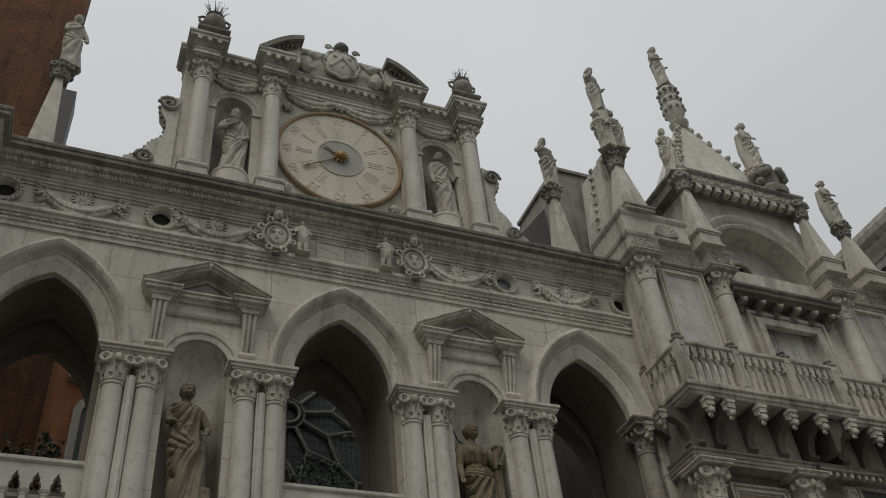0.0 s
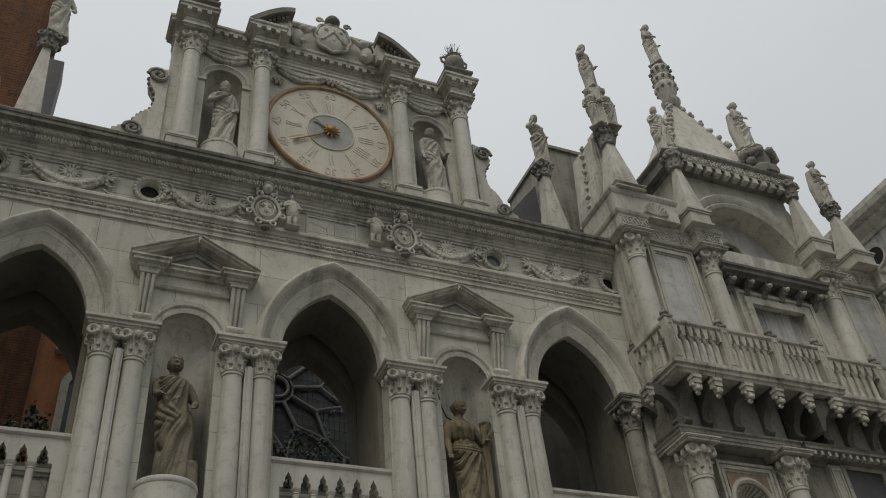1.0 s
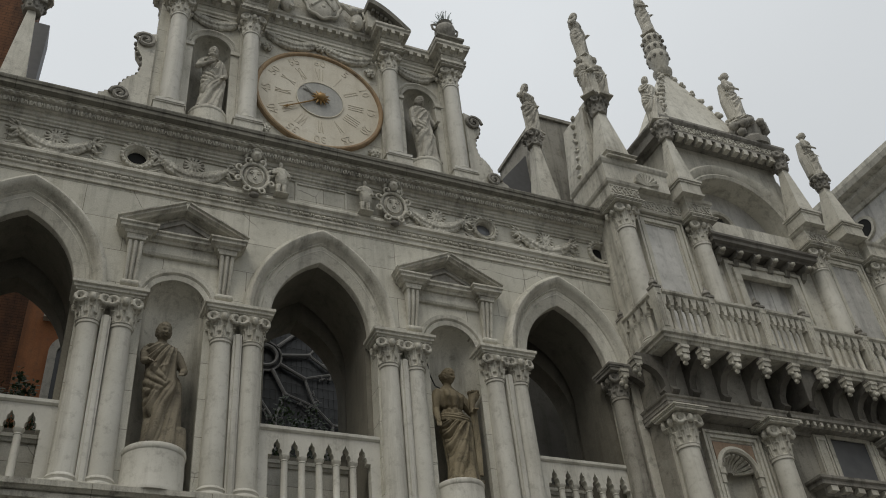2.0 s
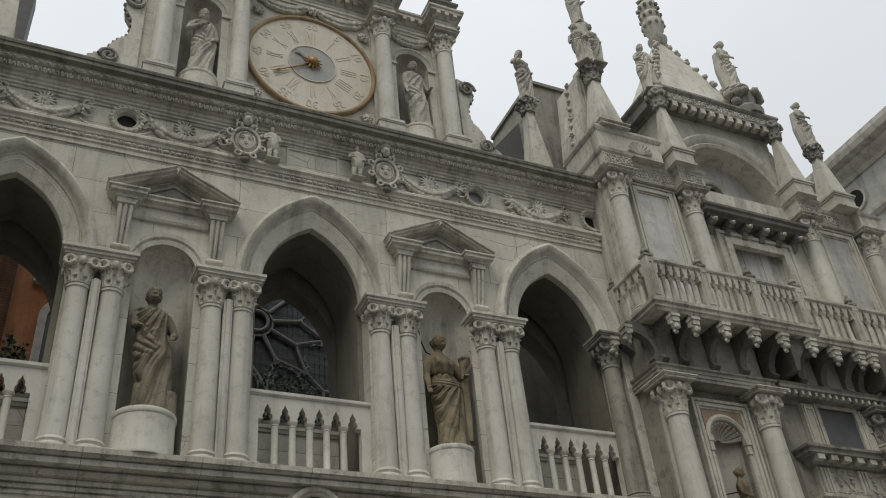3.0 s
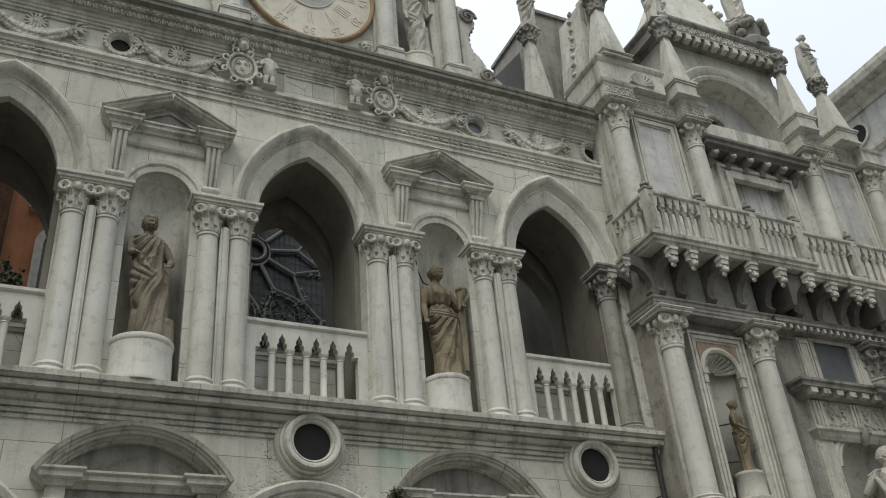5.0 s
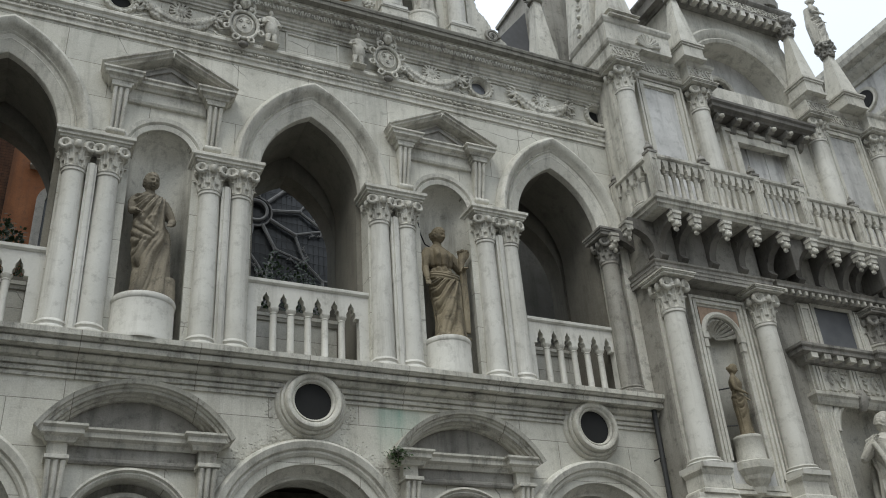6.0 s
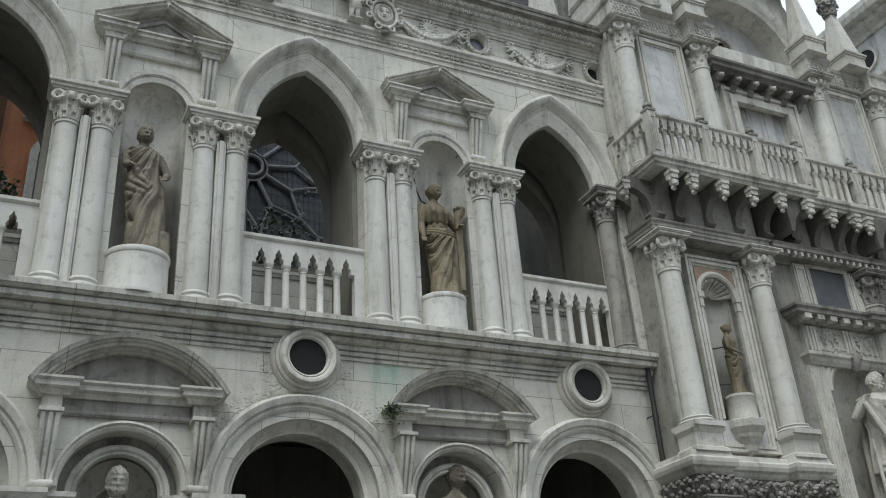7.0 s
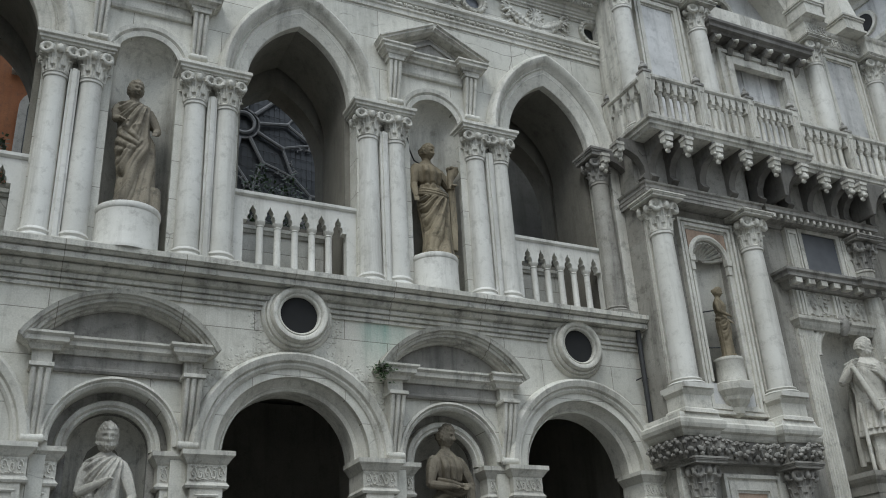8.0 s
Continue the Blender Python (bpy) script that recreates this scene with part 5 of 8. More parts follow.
def shield(x, z, y, s, material, label, group="", crest=True):
    """Coat-of-arms: bulging oval shield in a scrolled frame with a crest."""
    thing = empty("coat_of_arms", (x, y, z), label, "coat of arms", group)
    bm = bmesh.new()
    ball(bm, (0, 0, 0), 0.21 * s, 1.0, 0.34, 1.22, 12)
    ob = part("field", bm, material, thing, smooth=True)
    bm = bmesh.new()
    tube(bm, [(0.13 * s * math.cos(i * math.pi / 12), -0.068 * s, 0.17 * s * math.sin(i * math.pi / 12)) for i in range(25)], 0.012 * s, 6)
    for side, up in ((-1, 0.06), (1, 0.06), (0, -0.05)):
        for k in range(5):
            ball(bm, (side * 0.055 * s + 0.022 * s * math.cos(1.257 * k), -0.075 * s, up * s + 0.024 * s * math.sin(1.257 * k)), 0.016 * s, n=6)
    carved(part("relief", bm, material, thing), 0.006)
    bm = bmesh.new()
    tube(bm, [(0.215 * s * math.cos(i * math.pi / 16), -0.05 * s, 0.265 * s * math.sin(i * math.pi / 16)) for i in range(33)], 0.028 * s, 8)
    for k in range(8):
        a = 2 * math.pi * (k + 0.5) / 8
        px, pz = 0.27 * s * math.cos(a), 0.32 * s * math.sin(a)
        turn = 1 if math.cos(a) * math.sin(a) > 0 else -1
        pts = [(px + 0.075 * s * (1 - i / 13) * math.cos(a + math.pi + turn * i * 0.7), -0.05 * s - 0.005 * i, pz + 0.075 * s * (1 - i / 13) * math.sin(a + math.pi + turn * i * 0.7)) for i in range(11)]
        tube(bm, pts, 0.022 * s, 6)
    carved(part("scrollwork", bm, material, thing), 0.011)
    if crest:
        bm = bmesh.new()
        ball(bm, (0, -0.09 * s, 0.4 * s), 0.085 * s, 1.0, 0.9, 1.2)
        ball(bm, (0, -0.15 * s, 0.38 * s), 0.04 * s, 1.0, 1.0, 0.9, 6)
        for side in (-1, 1):
            tube(bm, [(side * 0.06 * s, -0.07 * s, 0.46 * s), (side * 0.13 * s, -0.07 * s, 0.44 * s), (side * 0.16 * s, -0.06 * s, 0.36 * s), (side * 0.11 * s, -0.06 * s, 0.31 * s)], [0.03 * s, 0.035 * s, 0.03 * s, 0.02 * s], 6)
            ball(bm, (side * 0.045 * s, -0.14 * s, 0.43 * s), 0.022 * s, n=6)
        lathe(bm, [(0.09 * s, 0), (0.1 * s, 0.02 * s), (0.06 * s, 0.07 * s), (0.035 * s, 0.1 * s), (0.045 * s, 0.12 * s), (0.01, 0.17 * s)], 10, 0, -0.08 * s, 0.47 * s)
        carved(part("crest", bm, material, thing), 0.009)
        bm = bmesh.new()
        ball(bm, (0, -0.07 * s, -0.4 * s), 0.06 * s, 1.3, 0.9, 0.9)
        ball(bm, (0, -0.1 * s, -0.41 * s), 0.03 * s, 1, 1, 1.3, 6)
        part("mask", bm, DARK_STONE, thing, smooth=True)
    return thing


shield(2.72, 13.2, -0.1, 1.15, FOSC, "carved stone coat of arms with crest on the frieze", "frieze shields")
shield(5.38, 13.2, -0.1, 1.15, FOSC, "carved stone coat of arms with crest on the frieze", "frieze shields")
for x, sd in ((3.2, 21), (4.8, 22)):
    statue((x, -0.16, 12.86), 0.78, sd, CALM, FOSC, "small carved stone child figure on the frieze", 0, swags=1, group="frieze figures", voxel=0.011, robe=0.2, skirt=True, wide=1.3)
bm = bmesh.new()
slab(bm, [rect(3.5, 4.5, 12.93, 13.4), rect(3.54, 4.46, 12.97, 13.36)], -0.03, 0.01)
part("frieze_panel", bm, WHITE, wall_up, "plain framed stone panel", bevel=0.008)

# eggs under the main cornice and beads on the architrave
def repeat_row(parent, name, build, material, xs, y, z, smooth=True, jitter=0.0):
    """Small alike pieces along a moulding, on one shared mesh."""
    first = None
    for x in xs:
        if first is None:
            bm = bmesh.new()
            build(bm)
            first = part(name, bm, material, parent, smooth=smooth)
            ob = first
        else:
            ob = new(name, first.data)
            ob.parent = parent
        ob.location = (x, y, z)
        if jitter:
            wild = random.Random(int(x * 1000))
            ob.rotation_euler = (wild.uniform(-jitter, jitter), wild.uniform(-jitter, jitter), wild.uniform(-jitter, jitter))
            k = wild.uniform(0.85, 1.2)
            ob.scale = (k * wild.choice((-1, 1)), k, wild.uniform(0.85, 1.15))


def egg(bm):
    bmesh.ops.create_icosphere(bm, subdivisions=1, radius=0.05, matrix=Matrix.Diagonal((0.8, 0.95, 1.2, 1)))
    for s in (-1, 1):
        tube(bm, [(s * 0.052, 0.0, 0.06), (s * 0.056, -0.015, 0.0), (s * 0.03, -0.01, -0.062)], [0.011, 0.013, 0.009], 4)


def bead(bm):
    """One long bead and two reels."""
    bmesh.ops.create_icosphere(bm, subdivisions=1, radius=0.034, matrix=Matrix.Diagonal((1.9, 0.9, 1.0, 1)))
    for x in (0.087, 0.122):
        tube(bm, [(x - 0.011, 0, 0), (x + 0.011, 0, 0)], 0.033, 7)


def small_bead(bm):
    bmesh.ops.create_icosphere(bm, subdivisions=1, radius=0.03, matrix=Matrix.Diagonal((1.7, 0.8, 0.9, 1)))


repeat_row(cornice, "egg", egg, FOSC, [X_L + 0.3 + 0.135 * k for k in range(90)], -0.235, 13.725)
repeat_row(architrave, "bead", bead, WHITE, [X_L + 0.2 + 0.21 * k for k in range(58)], -0.062, 12.64)
repeat_row(cornice, "small_bead", small_bead, FOSC, [X_L + 0.4 + 0.13 * k for k in range(92)], -0.318, 13.82)

# ---- clock storey ----
CX, CZ = 3.995, 15.79
C_COLS = [CX - 2.925, CX - 1.495, CX + 1.495, CX + 2.925]
C_NICHE = [CX - 2.215, CX + 2.215]
bm = bmesh.new()
slab(bm, [rect(0.72, 7.27, Z_TOP, 18.0)] + [door(x, 14.2, 16.53, 0.37, 0.37) for x in C_NICHE], 0.05, 0.5)
solid("wall_clock_storey", bm, ASHLAR, "pale stone wall of the clock storey", "wall", "structure")
for x in C_NICHE:
    niche("niche_clock", x, 0.07, 14.1, 16.53, 0.385, 0.36, WHITE, "rounded shell niche beside the clock", "clock niches")
    bm = bmesh.new()
    arch_ring(bm, x, 16.53, (0.37, 0.37), (0.52, 0.53), [(0, 0.08), (0, 0.0), (0.3, -0.03), (0.5, 0.0), (0.7, -0.04), (1, -0.02), (1, 0.06)])
    box(bm, x - 0.55, x - 0.36, -0.04, 0.06, 16.45, 16.54)
    box(bm, x + 0.36, x + 0.55, -0.04, 0.06, 16.45, 16.54)
    solid("niche_arch", bm, WHITE, "round moulded arch with small imposts", "arch", group="clock niche arches")
    for s in (-1, 1):
        bm = bmesh.new()
        box(bm, x + s * 0.45 - 0.08, x + s * 0.45 + 0.08, 0.0, 0.06, 14.1, 16.45)
        solid("niche_pilaster", bm, WHITE, "flat stone pilaster beside a niche", "pilaster", group="clock pilasters", bevel=0.008)
    drum("pedestal", (x + 0.04, 0.1, Z_TOP), 0.36, 0.58, WHITE, "low round stone pedestal", "clock pedestals")
statue((C_NICHE[0] + 0.02, 0.06, 14.7), 1.86, 31, ARMS_CROSSED, STATUE_PALE, "stone statue of a bearded figure in heavy drapery", 6, swags=9, beard=True, voxel=0.005)
statue((C_NICHE[1] + 0.06, 0.04, 14.7), 1.92, 36, OPEN_HAND, STATUE_PALE, "stone statue of a veiled draped figure", 15, swags=6)
for k, x in enumerate(C_COLS):
    bm = bmesh.new()
    run(bm, [(x - 0.27, 0.1), (x - 0.27, -0.4), (x + 0.27, -0.4), (x + 0.27, 0.1)], [(-0.2, Z_TOP), (0.0, Z_TOP), (0.0, 14.28), (0.02, 14.29), (0.02, 14.32), (-0.2, 14.32)])
    box(bm, x - 0.25, x + 0.25, -0.39, 0.1, Z_TOP, 14.315)
    solid("column_plinth", bm, WHITE, "square stone plinth under a clock column", "plinth", group="clock plinths")
    column("clock_column", x, -0.18, 14.32, 17.52, 0.178, 0.56, COLUMN, FOSC, "white marble column with weathered leaf capital", "column", "clock columns", base_h=0.16, abacus_h=0.07)
    bm = bmesh.new()
    box(bm, x - 0.19, x + 0.19, -0.03, 0.06, 14.1, 17.5)
    solid("wall_pilaster", bm, WHITE, "flat pilaster behind a clock column", "pilaster", group="clock wall pilasters")

# entablature with breaks over the columns
path = [(0.74, 0.5), (0.74, 0.02)]
for x in C_COLS:
    path += [(x - 0.23, 0.02), (x - 0.23, -0.4), (x + 0.23, -0.4), (x + 0.23, 0.02)]
path += [(7.25, 0.02), (7.25, 0.5)]
clean = [path[0]]
for p in path[1:]:
    if math.hypot(p[0] - clean[-1][0], p[1] - clean[-1][1]) > 0.02:
        clean.append(p)
bm = bmesh.new()
run(bm, clean, [(-0.04, 17.52), (0.0, 17.52), (0.0, 17.58), (0.03, 17.6), (0.03, 17.66), (0.05, 17.68), (0.0, 17.7), (0.0, 17.82), (-0.04, 17.82)])
for x in C_COLS:
    box(bm, x - 0.22, x + 0.22, -0.39, 0.05, 17.525, 17.815)
solid("trim_clock_architrave", bm, WHITE, "pale stone entablature over the clock columns", "trim", "structure")
bm = bmesh.new()
run(bm, clean, [(-0.04, 17.82), (0.02, 17.82), (0.05, 17.87), (0.07, 17.93), (0.16, 17.95), (0.16, 18.01), (0.19, 18.04), (0.19, 18.1), (-0.04, 18.1)])
for x in C_COLS:
    box(bm, x - 0.22, x + 0.22, -0.39, 0.05, 17.83, 18.095)
clock_cornice = solid("trim_clock_cornice", bm, FOSC, "grey weathered cornice of the clock storey", "trim", "structure")
repeat_row(clock_cornice, "dentil", lambda bm: box(bm, -0.045, 0.045, -0.06, 0.06, -0.05, 0.04), FOSC,
           [0.95 + 0.19 * k for k in range(33) if all(abs(0.95 + 0.19 * k - x) > 0.4 for x in C_COLS)], -0.08, 17.91, False)
for x in C_COLS:
    repeat_row(clock_cornice, "dentil", lambda bm: box(bm, -0.045, 0.045, -0.06, 0.06, -0.05, 0.04), FOSC, [x - 0.2, x, x + 0.2], -0.5, 17.91, False)

# garlands under the entablature
for gx, w in ((C_NICHE[0], 0.85), (CX - 0.62, 1.0), (CX + 0.62, 1.0), (C_NICHE[1], 0.85)):
    garland(gx, 17.42, w, 0.16, 0.03, FOSC, "carved stone garland under the clock entablature", "clock garlands", ribbons=False)
for gx, gz in ((CX - 1.12, 17.0), (CX + 1.12, 17.0), (CX - 1.12, 14.62), (CX + 1.12, 14.62), (CX, 17.38)):
    bm = bmesh.new()
    for k in range(12):
        a = k * 2.4
        ball(bm, (gx + 0.035 * math.sqrt(k) * math.cos(a), -0.0 - 0.01 * (12 - k) / 3, gz + 0.03 * math.sqrt(k) * math.sin(a)), 0.045, n=6)
    solid("leaf_ornament", bm, FOSC, "small carved leaf cluster beside the clock", "ornament", group="clock ornaments", smooth=True)

# clock
clock = empty("clock", (CX, 0.0, CZ), "large round clock with cream face, ochre rim and gilded sun", "clock")


def disc(bm, r, y0, y1, n=72):
    a = [bm.verts.new((r * math.cos(2 * math.pi * i / n), y0, r * math.sin(2 * math.pi * i / n))) for i in range(n)]
    b = [bm.verts.new((r * math.cos(2 * math.pi * i / n), y1, r * math.sin(2 * math.pi * i / n))) for i in range(n)]
    bm.faces.new(a)
    bm.faces.new(b[::-1])
    for i in range(n):
        bm.faces.new((a[i], b[i], b[(i + 1) % n], a[(i + 1) % n]))


def annulus(bm, prof, n=72):
    loops = [[bm.verts.new((r * math.cos(2 * math.pi * i / n), y, r * math.sin(2 * math.pi * i / n))) for i in range(n)] for r, y in prof]
    for p, q in zip(loops, loops[1:] + loops[:1]):
        for i in range(n):
            bm.faces.new((p[i], p[(i + 1) % n], q[(i + 1) % n], q[i]))


bm = bmesh.new()
annulus(bm, [(1.25, 0.06), (1.27, -0.02), (1.29, -0.05), (1.33, -0.055), (1.355, -0.035), (1.365, 0.06)])
part("rim", bm, CLOCK_RIM, clock, "chipped ochre clock rim", smooth=True)
bm = bmesh.new()
disc(bm, 1.28, 0.0, 0.06)
part("dial", bm, CLOCK_FACE, clock, "faded cream clock dial")
bm = bmesh.new()
disc(bm, 0.48, -0.012, 0.0)
part("inner_disc", bm, CLOCK_HUB, clock, "slate blue centre disc")
bm = bmesh.new()
annulus(bm, [(0.48, -0.01), (0.48, -0.025), (0.5, -0.025), (0.5, -0.005)])
part("inner_ring", bm, CLOCK_FACE, clock)
bm = bmesh.new()
ball(bm, (0, -0.09, 0), 0.11, 1, 0.8, 1)
for k in range(12):
    a = 2 * math.pi * k / 12
    tube(bm, [(0.08 * math.cos(a), -0.07, 0.08 * math.sin(a)), (0.2 * math.cos(a), -0.06, 0.2 * math.sin(a))], [0.035, 0.006], 6)
part("sun", bm, GOLD, clock, "gilded sun boss", smooth=True)
bm = bmesh.new()
a = radians(212)
tube(bm, [(-0.1 * math.cos(a), -0.04, -0.1 * math.sin(a)), (0.85 * math.cos(a), -0.045, 0.85 * math.sin(a))], [0.02, 0.012], 6)
ball(bm, (0.78 * math.cos(a), -0.045, 0.78 * math.sin(a)), 0.032, 1, 0.3, 1, 6)
tube(bm, [(0.8 * math.cos(a), -0.045, 0.8 * math.sin(a)), (0.92 * math.cos(a), -0.045, 0.92 * math.sin(a))], [0.03, 0.004], 6)
part("hand_pointer", bm, GOLD, clock, "tarnished gilt pointer")
bm = bmesh.new()
a = radians(140)
tube(bm, [(0.12 * math.cos(a), -0.03, 0.12 * math.sin(a)), (0.45 * math.cos(a), -0.03, 0.45 * math.sin(a))], [0.05, 0.03], 6)
ball(bm, (0.36 * math.cos(a), -0.03, 0.36 * math.sin(a)), 0.09, 1.2, 0.25, 0.8, 6)
part("moon_arm", bm, CLOCK_HUB, clock, "grey cloud-shaped pointer")


def lettering(text, size, at, turn, parent, material, depth=0.004):
    """Raised characters in the built-in font, facing -y, turned about the face's axis."""
    cu = bpy.data.curves.new("numeral", "FONT")
    cu.body, cu.size, cu.align_x, cu.align_y, cu.extrude = text, size, "CENTER", "CENTER", depth
    cu.materials.append(material)
    ob = new("numeral", cu)
    ob.parent = parent
    ob.matrix_basis = Matrix.Translation(at) @ pose(0, 0, 0, 0, turn, 0) @ pose(0, 0, 0, 90, 0, 0)
    return ob


ROMAN = ["XII", "I", "II", "III", "IIII", "V", "VI", "VII", "VIII", "IX", "X", "XI"]
for k in range(12):
    turn = 30 * k
    a = radians(90 - turn)
    lettering("60" if k == 0 else str(5 * k), 0.26, (1.1 * math.cos(a), -0.006, 1.1 * math.sin(a)), turn, clock, NUMERAL)
    bm = bmesh.new()
    # Roman hour strokes, radial bars and crossed bars
    n = len(ROMAN[k])
    for i, ch in enumerate(ROMAN[k]):
        x = (i - (n - 1) / 2) * 0.062
        lines = {"I": [(0, 0)], "V": [(0.035, 0.0), (-0.035, 0.0)], "X": [(0.035, -0.035), (-0.035, 0.035)]}[ch]
        for top_x, low_x in lines:
            tube(bm, [(x + top_x, -0.003, 0.93), (x + low_x, -0.003, 0.6)], 0.008, 4)
    hour = part("hour_mark", bm, NUMERAL, clock)
    hour.rotation_euler = (0, radians(turn), 0)

# crown of the clock storey
crown = empty("clock_crest", (CX, -0.1, 18.1), "stone crest with coat of arms, lions and broken pediment", "crest")
bm = bmesh.new()
box(bm, -1.12, 1.12, 0.0, 0.45, 0.0, 0.72)
run(bm, [(-1.12, 0.0), (1.12, 0.0)], [(-0.3, 0.72), (0.03, 0.72), (0.08, 0.78), (0.08, 0.84), (-0.3, 0.84)])
part("attic_panel", bm, FOSC, crown, bevel=0.01)
for s in (-1, 1):
    bm = bmesh.new()
    outer = [(s * (1.9 - 0.95 * t), 0.0 + 0.72 * math.sin(t * 1.45)) for t in [i / 10 for i in range(11)]]
    inner = [(x - s * 0.03, z - 0.14) for x, z in outer]
    for lp, y0, y1 in ((outer + [(s * 0.95, 0.56)] + inner[::-1][1:-1] + [(s * 1.86, 0.0)], -0.5, 0.3),):
        slab(bm, [lp], y0, y1)
    part("curved_cornice", bm, CORNICE, crown, "sooted broken pediment piece")
    bm = bmesh.new()
    slab(bm, [[(s * 1.8, 0.0), (s * 0.98, 0.0), (s * 0.98, 0.6)] + [(x - s * 0.02, z - 0.12) for x, z in outer[::-1][2:8]]], -0.28, 0.3)
    part("pediment_infill", bm, FOSC, crown)
    for k in range(7):
        x, z = outer[k + 2]
        bm = bmesh.new()
        box(bm, x - s * 0.05 - 0.035, x - s * 0.05 + 0.035, -0.4, -0.27, z - 0.24, z - 0.15)
        part("pediment_dentil", bm, CORNICE, crown)
    bm = bmesh.new()
    ball(bm, (s * 0.78, -0.12, 0.22), 0.17, 0.9, 0.8, 1.5)
    ball(bm, (s * 0.68, -0.2, 0.46), 0.11, 1, 1, 1)
    tube(bm, [(s * 0.72, -0.15, 0.4), (s * 0.5, -0.22, 0.5), (s * 0.42, -0.2, 0.62)], [0.07, 0.05, 0.04], 8)
    tube(bm, [(s * 0.8, -0.12, 0.2), (s * 0.66, -0.22, 0.0)], [0.09, 0.05], 8)
    tube(bm, [(s * 0.88, -0.1, 0.2), (s * 1.0, -0.12, 0.4), (s * 0.94, -0.12, 0.62)], [0.05, 0.03, 0.03], 6)
    part("lion", bm, WHITE, crown, "carved stone lion supporter", smooth=True)
bm = bmesh.new()
ball(bm, (0, -0.14, 0.5), 0.4, 0.95, 0.2, 1.12)
part("shield", bm, FOSC, crown, smooth=True)
bm = bmesh.new()
for s in (-1, 1):
    tube(bm, [(s * 0.26, -0.2, 0.3), (0, -0.225, 0.62)], 0.03, 6)
part("chevron", bm, FOSC, crown)
for px, pz in ((-0.17, 0.68), (0.17, 0.68), (0, 0.36)):
    bm = bmesh.new()
    ball(bm, (px, -0.205, pz), 0.055, 1, 0.5, 1)
    part("rose", bm, FOSC, crown, smooth=True)
bm = bmesh.new()
tube(bm, [((0.4 + 0.025 * math.cos(8 * i * math.pi / 32)) * math.cos(i * math.pi / 32), -0.14, 0.5 + (0.46 + 0.025 * math.cos(8 * i * math.pi / 32)) * math.sin(i * math.pi / 32)) for i in range(65)], 0.04, 8)
for s in (-1, 1):
    for i in range(9):
        a = i * 0.7
        ball(bm, (s * 0.32 + 0.09 * math.cos(a) * (1 - i / 12), -0.16, 1.0 + 0.09 * math.sin(a) * (1 - i / 12)), 0.035, n=6)
carved(part("scroll_frame", bm, FOSC, crown), 0.014)
bm = bmesh.new()
lathe(bm, [(0.1, 0.96), (0.17, 1.03), (0.18, 1.12), (0.13, 1.22), (0.06, 1.3), (0.03, 1.36)], 16, 0, -0.1)
part("ducal_cap", bm, DARK_STONE, crown, "dark bulbous stone cap", smooth=True)

# urns with weeds on the corner blocks
for x in (C_COLS[0] + 0.08, C_COLS[3] + 0.05):
    bm = bmesh.new()
    run(bm, [(x - 0.26, 0.25), (x - 0.26, -0.36), (x + 0.26, -0.36), (x + 0.26, 0.25)], [(-0.2, 18.1), (0.0, 18.1), (0.0, 18.38), (0.04, 18.42), (0.08, 18.46), (0.08, 18.52), (-0.2, 18.52)])
    box(bm, x - 0.25, x + 0.25, -0.35, 0.25, 18.1, 18.515)
    solid("urn_block", bm, CORNICE, "square stone block under an urn", "block", group="urn blocks")
    urn = empty("urn", (x, -0.2, 18.52), "weathered stone urn with weeds growing out", "urn", "roof urns")
    bm = bmesh.new()
    lathe(bm, [(0.16, 0.0), (0.17, 0.04), (0.08, 0.09), (0.1, 0.14), (0.2, 0.24), (0.25, 0.38), (0.23, 0.48), (0.15, 0.54), (0.17, 0.6), (0.2, 0.63), (0.17, 0.64), (0.13, 0.56)], 20)
    part("body", bm, FOSC_DARK, urn, smooth=True)
    for s in (-1, 1):
        bm = bmesh.new()
        tube(bm, [(s * 0.2, 0, 0.34), (s * 0.31, 0, 0.4), (s * 0.33, 0, 0.52), (s * 0.24, 0, 0.58), (s * 0.16, 0, 0.54)], 0.03, 8)
        part("handle", bm, FOSC_DARK, urn, smooth=True)
    rnd = random.Random(int(x * 7))
    bm = bmesh.new()
    for k in range(46):
        a, l, o = rnd.uniform(0, 6.28), rnd.uniform(0.1, 0.34), rnd.uniform(0.02, 0.12)
        base = Vector((o * math.cos(a), o * math.sin(a), 0.58))
        tip = base + Vector((math.cos(a) * l * 0.6, math.sin(a) * l * 0.6, l))
        tube(bm, [base, (base + tip) / 2 + Vector((0, 0, 0.03)), tip], [0.006, 0.009, 0.003], 4)
        for j in range(5):
            q = base.lerp(tip, 0.3 + 0.17 * j)
            d = Vector((rnd.uniform(-1, 1), rnd.uniform(-1, 1), rnd.uniform(0.1, 1))).normalized()
            u = d.orthogonal().normalized() * 0.009
            bm.faces.new([bm.verts.new(v) for v in (q, q + d * 0.03 + u, q + d * 0.075, q + d * 0.03 - u)])
    part("weeds", bm, WEED, urn, "tufts of green weeds")

